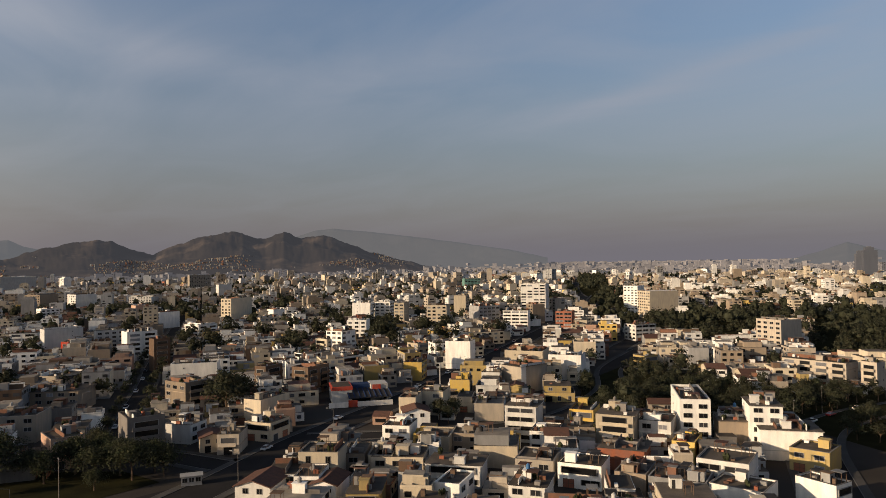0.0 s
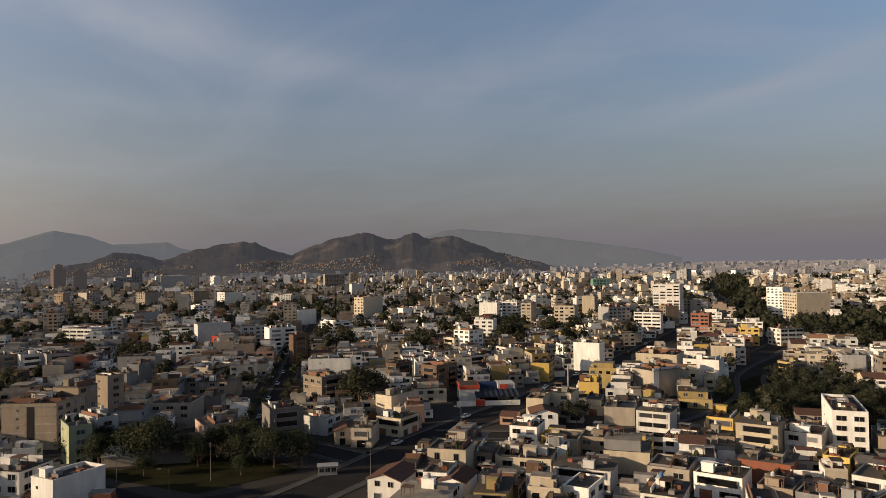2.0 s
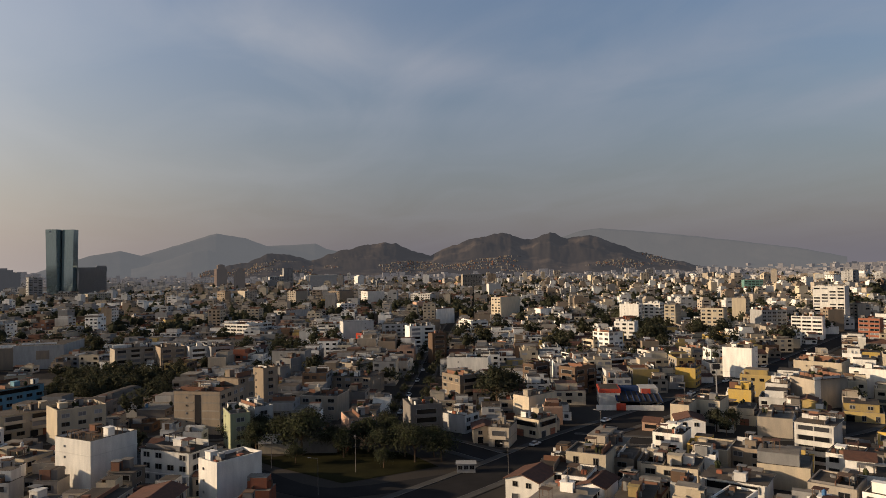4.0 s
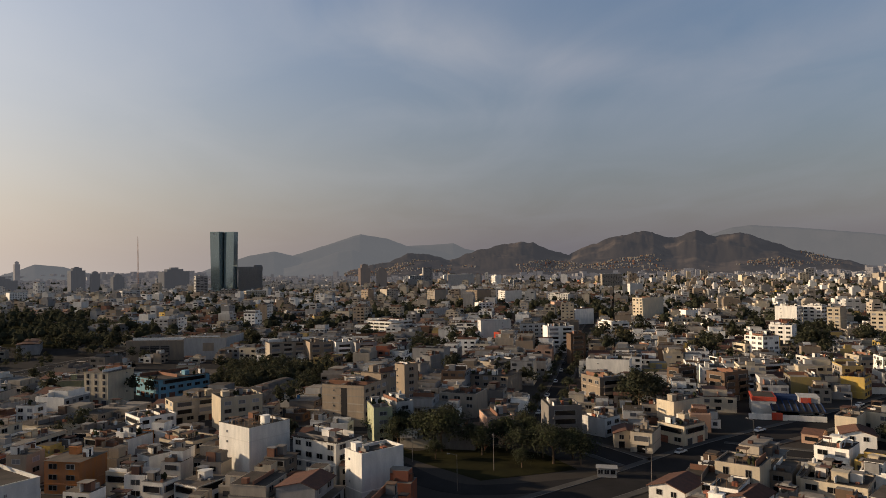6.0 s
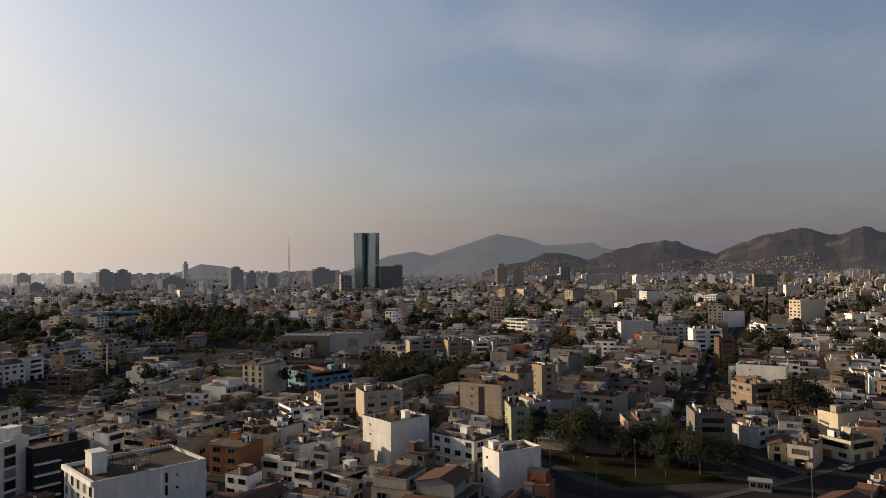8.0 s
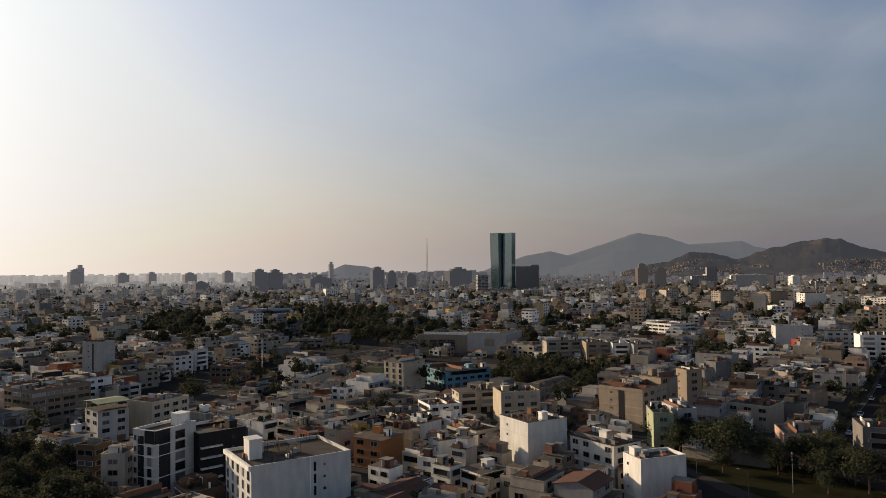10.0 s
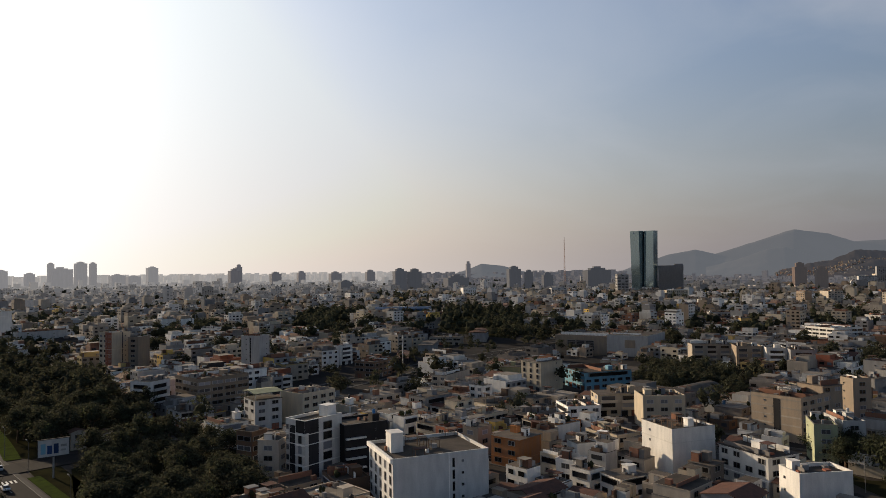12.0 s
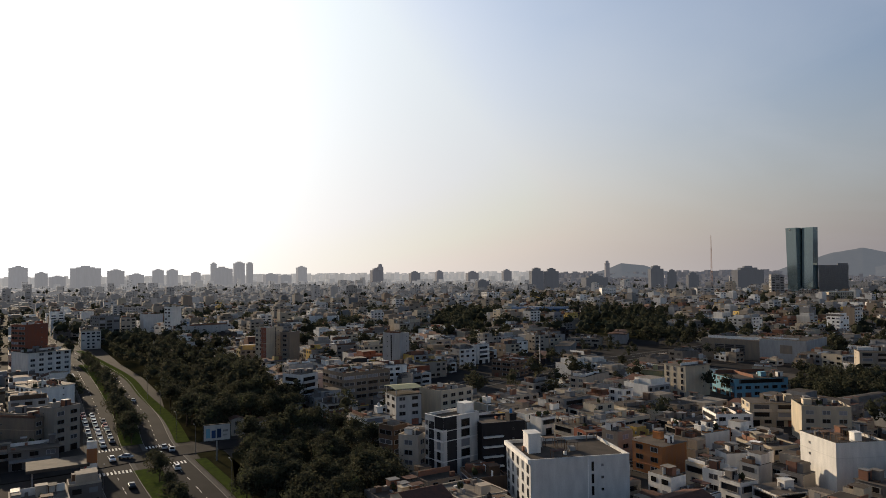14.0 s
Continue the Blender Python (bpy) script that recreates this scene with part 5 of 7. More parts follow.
building("house", "cream two-storey house with blank party walls", -233.6, 124.7, 101.9, 16.1, 17.0, 2, "cream", "b", "b", 0.35)
building("house", "white three-storey house with small windows", -259.2, 132.4, 112.9, 6.0, 7.4, 3, "white", "w", "w", 0.35)
building("house", "white two-storey house with small windows", -217.5, 145.9, 76.1, 12.7, 13.5, 2, "white", "w", "w", 0.35)
building("house", "brown two-storey house with small windows", -166.1, 44.7, 92.9, 8.9, 10.5, 2, "brown", "w", "b", 0.35)

building("house", "mustard-yellow three-storey house with blank party walls", -109.0, 445.4, 21.8, 17.5, 10.2, 3, "mustard", "b", "b", 0.35)
building("apartment_building", "brown four-storey apartment block with balconies", -77.2, 303.0, 64.3, 11.4, 6.0, 4, "brown", "c", "c", 0.7)
building("apartment_building", "brown four-storey apartment block with balconies", -57.9, 297.9, 61.0, 14.1, 9.0, 4, "brown", "c", "c", 0.7)
building("apartment_building", "green-netted nine-storey apartment block with wide windows", 36.8, 1217.2, 10.3, 28.2, 19.2, 9, "teal", "b", "s", 0.7)
building("apartment_building", "white nine-storey apartment block with small windows", 146.9, 1427.8, 39.1, 16.3, 11.4, 9, "white", "w", "b", 0.7)
building("apartment_building", "white nine-storey apartment block with small windows", 218.6, 1636.8, 52.4, 26.5, 18.2, 9, "white", "w", "b", 0.7)
building("apartment_building", "white nine-storey apartment block with small windows", 279.6, 1847.3, 51.4, 29.8, 17.1, 9, "white", "w", "b", 0.7)
building("apartment_building", "white nine-storey apartment block with small windows", 355.7, 2123.5, 50.5, 27.3, 15.7, 9, "white", "b", "w", 0.7)
building("house", "cream two-storey house with wide windows", 262.4, 730.5, -9.8, 32.9, 9.7, 2, "cream", "b", "s", 0.35)
building("apartment_building", "white five-storey apartment block with blank party walls", 369.3, 880.9, -7.7, 9.5, 7.7, 5, "white", "b", "b", 0.7)
building("apartment_building", "dark blue five-storey apartment block with wide windows", 374.0, 862.3, -8.4, 14.5, 7.5, 5, "navy", "b", "s", 0.7)
building("apartment_building", "pale grey five-storey apartment block with small windows", 408.6, 749.0, -3.6, 22.2, 18.0, 5, "pale", "w", "w", 0.7)
building("apartment_building", "cream four-storey apartment block with small windows", 110.0, 536.6, 38.4, 8.0, 6.0, 4, "cream", "w", "w", 0.7)
building("house", "sand-coloured three-storey house with small windows", 128.3, 545.0, 26.7, 12.4, 6.7, 3, "sand", "w", "w", 0.35)
building("apartment_building", "white eight-storey apartment block with small windows", 479.0, 2194.1, 27.7, 38.7, 19.0, 8, "white", "b", "w", 0.7)
building("house", "mustard-yellow three-storey house with small windows", 96.7, 339.9, 29.1, 9.4, 7.6, 3, "mustard", "w", "w", 0.35)
building("house", "white three-storey house with blank party walls", -657.5, 422.3, 127.3, 19.5, 10.4, 3, "white", "b", "b", 0.35)
building("apartment_building", "yellow four-storey apartment block with small windows", -660.1, 473.2, 94.4, 19.5, 9.2, 4, "yellow", "w", "w", 0.7)
building("house", "tan three-storey house with blank party walls", -615.8, 457.8, 68.4, 24.2, 8.7, 3, "tan", "b", "b", 0.35)
building("house", "sand-coloured two-storey house with wide windows", -484.0, 228.8, 144.7, 13.6, 24.5, 2, "sand", "s", "b", 0.35)
building("house", "cream two-storey house with blank party walls", -314.7, 244.0, 127.2, 9.3, 9.7, 2, "cream", "b", "b", 0.35)
building("apartment_building", "white four-storey apartment block with balconies", -604.9, 65.3, 128.8, 19.6, 19.5, 4, "white", "c", "c", 0.7)
building("apartment_building", "pale pink four-storey apartment block with small windows", -580.1, 77.6, 142.4, 17.3, 9.2, 4, "pink", "c", "w", 0.7)
building("apartment_building", "cream four-storey apartment block with balconies", -454.4, 97.5, 117.9, 13.9, 8.8, 4, "cream", "b", "c", 0.7)
building("apartment_building", "pale pink four-storey apartment block with balconies", -438.1, 109.6, 121.0, 10.4, 6.2, 4, "pink", "b", "c", 0.7)
building("apartment_building", "white four-storey apartment block with balconies", -417.2, 116.1, 119.4, 10.5, 6.5, 4, "white", "b", "c", 0.7)
building("house", "white three-storey house with small windows", -455.4, 23.8, 117.0, 17.7, 10.1, 3, "white", "b", "w", 0.35)
building("house", "brown three-storey house with small windows", -355.4, 117.4, 126.7, 16.1, 13.0, 3, "brown", "s", "w", 0.35)
building("apartment_building", "bare brick five-storey apartment block with small windows", -317.6, 18.6, 96.7, 11.2, 6.0, 5, "brick", "b", "w", 0.7)
building("apartment_building", "cream five-storey apartment block with small windows", -457.7, 73.9, 140.8, 16.9, 6.0, 5, "cream", "b", "w", 0.7)
building("apartment_building", "pale grey five-storey apartment block with small windows", -928.6, -259.4, 135.6, 34.4, 14.5, 5, "pale", "w", "w", 0.7)
building("apartment_building", "white seven-storey apartment block with small windows", -1213.2, 281.8, 106.9, 17.5, 20.3, 7, "white", "w", "w", 0.7)
building("apartment_building", "white seven-storey apartment block with small windows", -1197.2, 304.6, 105.7, 18.5, 16.1, 7, "white", "w", "w", 0.7)
building("apartment_building", "white seven-storey apartment block with small windows", -1236.2, 363.7, 103.6, 27.7, 21.0, 7, "white", "w", "w", 0.7)
building("apartment_building", "sand-coloured seven-storey apartment block with small windows", -1214.4, 393.5, 102.0, 14.2, 16.5, 7, "sand", "w", "w", 0.7)
building("apartment_building", "pale grey six-storey apartment block with small windows", -952.8, -186.0, 131.0, 17.6, 19.9, 6, "pale", "w", "w", 0.7)

building("apartment_building", "grey four-storey apartment block with wide windows", -536.6, 530.3, 57.3, 23.1, 8.9, 4, "grey", "b", "s", 0.7)
building("apartment_building", "mustard-yellow four-storey apartment block with blank party walls", -456.5, 487.4, 63.1, 9.1, 6.0, 4, "mustard", "b", "b", 0.7)
building("apartment_building", "grey six-storey apartment block with blank party walls", -426.4, 520.5, 59.3, 6.8, 6.0, 6, "grey", "b", "b", 0.7)
building("apartment_building", "pale grey five-storey apartment block with balconies", -390.6, 575.4, 79.2, 33.6, 16.6, 5, "pale", "c", "b", 0.7)
building("apartment_building", "sand-coloured four-storey apartment block with balconies", -392.9, 622.1, 47.3, 27.6, 10.7, 4, "sand", "b", "c", 0.7)
building("apartment_building", "white five-storey apartment block with balconies", -263.5, 453.7, 105.1, 15.8, 15.6, 5, "white", "c", "b", 0.7)
building("apartment_building", "pale grey five-storey apartment block with small windows", -224.5, 453.1, 41.4, 17.4, 6.0, 5, "pale", "b", "w", 0.7)
building("apartment_building", "brown six-storey apartment block with balconies", -153.3, 371.0, 47.4, 8.9, 6.0, 6, "brown", "b", "c", 0.7)
building("apartment_building", "white four-storey apartment block with balconies", -181.3, 518.5, 54.3, 16.4, 17.3, 4, "white", "c", "c", 0.7)
building("house", "white three-storey house with wide windows", -164.6, 511.0, 27.9, 21.7, 7.6, 3, "white", "b", "s", 0.35)
building("house", "white three-storey house with small windows", -122.7, 398.9, 57.1, 9.8, 9.0, 3, "white", "w", "w", 0.35)
building("apartment_building", "grey four-storey apartment block with blank party walls", -195.2, 291.3, 88.8, 12.9, 6.0, 4, "grey", "b", "b", 0.7)
building("apartment_building", "grey four-storey apartment block with blank party walls", -187.2, 270.8, 89.7, 7.6, 6.0, 4, "grey", "b", "b", 0.7)
building("apartment_building", "cream four-storey apartment block with blank party walls", -188.4, 225.1, 89.9, 5.6, 7.0, 4, "cream", "b", "b", 0.7)
building("apartment_building", "cream four-storey apartment block with small windows", -151.6, 579.2, 39.7, 20.5, 14.0, 4, "cream", "w", "w", 0.7)
building("apartment_building", "white four-storey apartment block with balconies", -119.7, 545.8, 37.4, 19.0, 13.0, 4, "white", "w", "c", 0.7)
building("apartment_building", "cream four-storey apartment block with small windows", -68.5, 409.1, 44.5, 14.3, 11.8, 4, "cream", "c", "w", 0.7)
building("house", "white three-storey house with wide windows", -74.5, 371.0, 41.4, 16.0, 9.3, 3, "white", "w", "s", 0.35)
building("house", "white three-storey house with small windows", -51.9, 351.6, 43.4, 14.0, 10.0, 3, "white", "b", "w", 0.35)
building("house", "white three-storey house with small windows", -34.0, 387.3, 40.0, 13.1, 13.6, 3, "white", "w", "w", 0.35)
building("house", "cream three-storey house with small windows", -15.3, 405.9, 37.2, 13.3, 11.0, 3, "cream", "w", "w", 0.35)
building("house", "white two-storey house with small windows", -228.7, 86.0, 109.4, 6.5, 6.0, 2, "white", "b", "w", 0.35)
building("house", "white two-storey house with small windows", -227.1, 93.8, 107.6, 5.0, 6.0, 2, "white", "w", "w", 0.35)
building("house", "terracotta-red two-storey house with small windows", -206.3, 92.4, 105.9, 7.2, 6.0, 2, "terracotta", "w", "w", 0.35)
building("house", "white two-storey house with blank party walls", -170.3, 117.1, 85.5, 8.2, 6.0, 2, "white", "b", "b", 0.35)
building("house", "cream two-storey house with small windows", -203.5, 122.7, 98.9, 8.3, 6.0, 2, "cream", "w", "b", 0.35)
building("house", "orange two-storey house with small windows", -194.9, 127.1, 101.9, 10.3, 6.0, 2, "orange", "w", "b", 0.35)
building("house", "cream two-storey house with small windows", -179.1, 131.4, 88.7, 8.2, 7.5, 2, "cream", "w", "w", 0.35)
building("house", "brown three-storey house with wide windows", -365.3, 124.5, 121.2, 12.3, 14.5, 3, "brown", "s", "s", 0.35)
building("house", "white three-storey house with small windows", -400.4, 19.5, 122.2, 13.8, 11.3, 3, "white", "b", "w", 0.35)
building("house", "white three-storey house with small windows", -460.8, 47.3, 119.1, 15.2, 15.4, 3, "white", "w", "w", 0.35)

# ---- single buildings of their own kind ----
def at(az, r):
    return -math.sin(radians(az)) * r, math.cos(radians(az)) * r


def plain_tower(az, r, wide, top, label, mat="tower_far", crown=0.0, bays=4, deep=None):
    """A distant high-rise: body with a set-back crown, floor bands standing proud."""
    x, y = at(az, r)
    root = place("high_rise", x, y, az + 20, label, "tower")
    deep = deep or wide * 0.7
    bm = bmesh.new()
    body = top * (1 - crown)
    levels = [(0, 0)]
    z = 6.0
    while z < body - 3:
        levels += [(z, 0), (z, -0.5), (z + 1.6, -0.5), (z + 1.6, 0)]
        z += 6.4
    levels += [(body, 0)]
    if crown:
        levels += [(body, -wide * 0.18), (top, -wide * 0.18)]
    stack(bm, -wide / 2, wide / 2, -deep / 2, deep / 2, levels)
    part("body", bm, M[mat], root)
    bm = bmesh.new()
    stack(bm, -wide * 0.15, wide * 0.15, -deep * 0.15, deep * 0.15, ((top, 0), (top + wide * 0.07, 0)))
    part("lift_house", bm, M[mat], root)
    claim(x, y, 1, 0, wide, wide)
    return root


def eye_top(el, r):
    return EYE + math.tan(radians(el)) * r


# towers nearest the sun's direction take the brighter haze glow
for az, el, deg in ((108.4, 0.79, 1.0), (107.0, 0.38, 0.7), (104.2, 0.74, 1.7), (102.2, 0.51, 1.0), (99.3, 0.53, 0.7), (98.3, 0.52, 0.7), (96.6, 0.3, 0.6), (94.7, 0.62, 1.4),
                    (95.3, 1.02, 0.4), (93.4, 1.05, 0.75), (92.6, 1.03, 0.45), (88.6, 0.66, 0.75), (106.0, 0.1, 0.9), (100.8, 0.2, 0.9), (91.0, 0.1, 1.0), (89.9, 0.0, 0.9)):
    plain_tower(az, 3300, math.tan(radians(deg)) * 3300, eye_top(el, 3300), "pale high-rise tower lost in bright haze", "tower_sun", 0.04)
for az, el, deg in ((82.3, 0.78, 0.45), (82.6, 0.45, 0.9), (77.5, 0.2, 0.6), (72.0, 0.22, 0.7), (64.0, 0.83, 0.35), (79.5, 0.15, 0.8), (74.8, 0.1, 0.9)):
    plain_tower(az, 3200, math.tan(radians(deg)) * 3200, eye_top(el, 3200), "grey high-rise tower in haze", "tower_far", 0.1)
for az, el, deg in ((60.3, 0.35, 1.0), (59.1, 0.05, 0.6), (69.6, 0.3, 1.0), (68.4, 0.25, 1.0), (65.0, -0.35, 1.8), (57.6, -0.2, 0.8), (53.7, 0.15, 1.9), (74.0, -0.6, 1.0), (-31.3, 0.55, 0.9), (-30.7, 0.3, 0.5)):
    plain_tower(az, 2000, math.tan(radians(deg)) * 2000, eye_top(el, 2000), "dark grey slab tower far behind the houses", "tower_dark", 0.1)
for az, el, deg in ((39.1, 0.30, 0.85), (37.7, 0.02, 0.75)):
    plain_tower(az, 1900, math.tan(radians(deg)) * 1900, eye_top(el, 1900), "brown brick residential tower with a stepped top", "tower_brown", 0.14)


for az, r, wide, floors, wall, label, left, front in (
        (19.9, 1500, 42.0, 13, "sand", "sand-coloured thirteen-storey apartment block with small windows", "b", "w"),
        (52.1, 1300, 20.0, 17, "grey", "grey seventeen-storey tower with rows of dark balconies", "s", "s"),
        (34.3, 2000, 27.0, 20, "grey", "grey twenty-storey apartment block with small windows", "b", "w"),
        (35.4, 1900, 38.0, 12, "pale", "pale grey twelve-storey apartment block with wide windows", "b", "s")):
    x, y = at(az, r)
    building("apartment_building", label, x, y, az + 12, wide, 18.0, floors, wall, left, front, 0.7)


def glass_towers():
    """Two leaning glass prisms side by side on a common base, with a low wing."""
    r = 1550
    x, y = at(50.0, r)
    root = place("glass_tower", x, y, 50.0, "twin-slab glass office tower with blue-green curtain walls", "tower")
    top = eye_top(3.0, r)
    # each slab: a broad face turned to the bright west and a narrow dark one, leaning outwards as they rise
    for low, high in (((-26.6, -9.6, -3.4), (-28.7, -10.5, -0.7)), ((-2.6, 16.8, 25.2), (0.4, 19.3, 27.9))):
        bm = bmesh.new()
        lo = [(low[0], -2), (low[1], -12), (low[2], 1), (low[2], 20), (low[0], 20)]
        hi = [(high[0], -2), (high[1], -13), (high[2], 1), (high[2], 20), (high[0], 20)]
        last, n = None, 38
        for k in range(n + 1):                     # glazed storeys with a thin dark joint between
            for f in ((k / n,) if k in (0, n) else ((k - 0.06) / n, (k + 0.06) / n)):
                push = 0.0 if k in (0, n) else -0.12
                for inset in ((0.0, push) if f * n < k else (push, 0.0)) if push else (0.0,):
                    loop = [bm.verts.new((a + (c - a) * f + (-inset if i in (0, 4) else inset), b + (d - b) * f - (inset if i < 3 else -inset), top * f))
                            for i, ((a, b), (c, d)) in enumerate(zip(lo, hi))]
                    if last:
                        for i in range(5):
                            bm.faces.new((last[i], last[(i + 1) % 5], loop[(i + 1) % 5], loop[i]))
                    last = loop
        bm.faces.new(last)
        part("slab", bm, M["glass_blue"], root)
    bm = bmesh.new()
    stack(bm, -5, 3, 6, 18, ((0, 0), (top - 1.5, 0)))
    part("core", bm, M["dark"], root, "dark recessed core between the slabs")
    bm = bmesh.new()
    bands = [(0, 0)]
    for k in range(13):
        bands += [(4 + k * 4, 0), (4 + k * 4, -1.2), (6 + k * 4, -1.2), (6 + k * 4, 0)]
    stack(bm, 27, 78, -4, 18, bands + [(63.2, 0)])
    stack(bm, 60, 77, -2, 16, ((63.2, 0), (66.5, 0)))
    part("wing", bm, M["grey"], root, "lower dark grey wing")
    bm = bmesh.new()
    stack(bm, -22, -18, -7.6, -7.1, ((top - 6, 0), (top - 3, 0)))
    part("sign", bm, M["pale"], root, "small pale sign near the top")
    claim(x, y, 1, 0, 70, 30)


glass_towers()


def lattice_mast(az, r, top):
    x, y = at(az, r)
    root = place("radio_mast", x, y, 10, "thin red and white lattice radio mast", "mast")
    bm = bmesh.new()
    for px, py in ((-2.5, -2.5), (2.5, -2.5), (0, 3)):
        tube(bm, (px, py, 0), (px * 0.12, py * 0.12, top), 0.32, 0.20, 4)
    for k in range(24):
        f, g = k / 24, (k + 1) / 24
        s0, s1 = 1 - 0.88 * f, 1 - 0.88 * g
        tube(bm, (-2.5 * s0, -2.5 * s0, top * f), (2.5 * s1, -2.5 * s1, top * g), 0.2, 0.2, 3)
        tube(bm, (2.5 * s0, -2.5 * s0, top * f), (0, 3 * s1, top * g), 0.2, 0.2, 3)
    part("lattice", bm, M["pink"], root)


lattice_mast(56.2, 1900, eye_top(2.66, 1900))


def slab_hall(name, label, category, az, r, theta, w, d, h, wall, roofmat, rise=0.0):
    """A long low hall, flat or with a vaulted roof."""
    x, y = at(az, r)
    root = place(name, x, y, theta, label, category)
    bm = bmesh.new()
    stack(bm, 0, w, 0, d, ((0, 0), (h, 0)))
    part("wall", bm, M[wall], root)
    bm = bmesh.new()
    n = 10
    sec = [(d * i / n, h + 0.01 + rise * math.sin(math.pi * i / n)) for i in range(n + 1)]
    sec = [(-0.4, h + 0.01)] + sec[1:-1] + [(d + 0.4, h + 0.01)] + [(q, p + 0.25) for q, p in ([(-0.4, h + 0.01)] + sec[1:-1] + [(d + 0.4, h + 0.01)])[::-1]]
    prism(bm, sec, -0.4, w + 0.4)
    part("roof", bm, M[roofmat], root)
    th = radians(theta)
    claim(x + math.cos(th) * w / 2 - math.sin(th) * d / 2, y + math.sin(th) * w / 2 + math.cos(th) * d / 2, math.cos(th), math.sin(th), w / 2, d / 2)
    return root


def shopping_hall():
    """Windowless hall: a brown louvred wing and a taller pale concrete block, plant and ducts on the roof."""
    root = place("shopping_hall", -409, 265, 32, "large windowless concrete shopping hall with dark louvres", "building")
    bm = bmesh.new()
    stack(bm, 0, 37, 0, 36, ((0, 0), (12.2, 0)))
    part("wing", bm, M["tan"], root, "brown rendered wing")
    bm = bmesh.new()
    stack(bm, 37.02, 64, -0.6, 36, ((0, 0), (13.6, 0)))
    part("block", bm, M["pale"], root, "pale grey concrete block")
    for k, x0 in enumerate((9.0, 15.5, 22.0)):
        bm = bmesh.new()
        stack(bm, x0, x0 + 6.0, -0.25, 0.0, ((2.8, 0), (9.2, 0)))
        frame_panel = part("louvre_frame", bm, M["concrete"], root)
        for j in range(6):
            bm = bmesh.new()
            stack(bm, x0 + 0.3, x0 + 5.7, -0.4, -0.26, ((3.1 + j, 0), (3.8 + j, 0)))
            part("louvre", bm, M["dark"], frame_panel)
    bm = bmesh.new()
    stack(bm, 49, 56, -0.7, -0.6, ((5.5, 0), (10.5, 0)))
    part("panel", bm, M["tan"], root, "recessed brown wall panel")
    bm = bmesh.new()
    stack(bm, 0.4, 36.6, 0.4, 35.6, ((12.2, 0), (12.26, 0)))
    part("wing_roof", bm, M["roof"], root)
    bm = bmesh.new()
    stack(bm, 37.4, 63.6, -0.2, 35.6, ((13.6, 0), (13.66, 0)))
    part("block_roof", bm, M["roof"], root)
    hall_rng = random.Random(8)
    roof_clutter(root, 3, 35, 3, 33, 12.26, hall_rng, 22)
    roof_clutter(root, 39, 58, 3, 33, 13.66, hall_rng, 14)
    c, q = math.cos(radians(32)), math.sin(radians(32))
    claim(-409 + c * 30 - q * 18, 265 + q * 30 + c * 18, c, q, 31, 19)


shopping_hall()
slab_hall("sports_hall", "long sports hall with a dark blue metal roof", "building", 71.6, 827, 67.4, 65, 24, 13, "hall_blue", "hall_blue", 2.0)
slab_hall("vaulted_shed", "corrugated shed with a low curved roof", "shed", 46.6, 296, 105, 26, 16, 4.5, "grey", "roof", 3.2)
slab_hall("school_block", "low red-roofed school building with grey walls", "building", 62.6, 560, 150, 42, 14, 7, "grey", "roof_tile", 0.6)
slab_hall("school_block", "low grey school building with a flat roof", "building", 67.0, 480, 150, 34, 10, 6, "grey", "roof", 0.2)
slab_hall("market_roof", "wide low hall under a green metal roof", "building", 82.2, 730, 170, 50, 26, 7, "grey", "teal", 0.8)
slab_hall("platform_canopy", "long low station canopy with a reddish roof", "shelter", 69.0, 425, 158, 40, 7, 4, "dark", "roof_tile", 0.3)
slab_hall("hall_annex", "low flat-roofed annex before the shopping hall", "building", 57.5, 378, 36, 44, 20, 4.5, "tan", "roof", 0.0)
slab_hall("gymnasium", "white hall with a low arched roof", "building", 57.2, 720, 60, 24, 22, 5, "pale", "pale", 4.0)


slab_hall("stadium_stand", "white stadium stand with a flat roof", "building", 32.3, 1750, 31, 66, 30, 37, "pale", "white", 0.0)


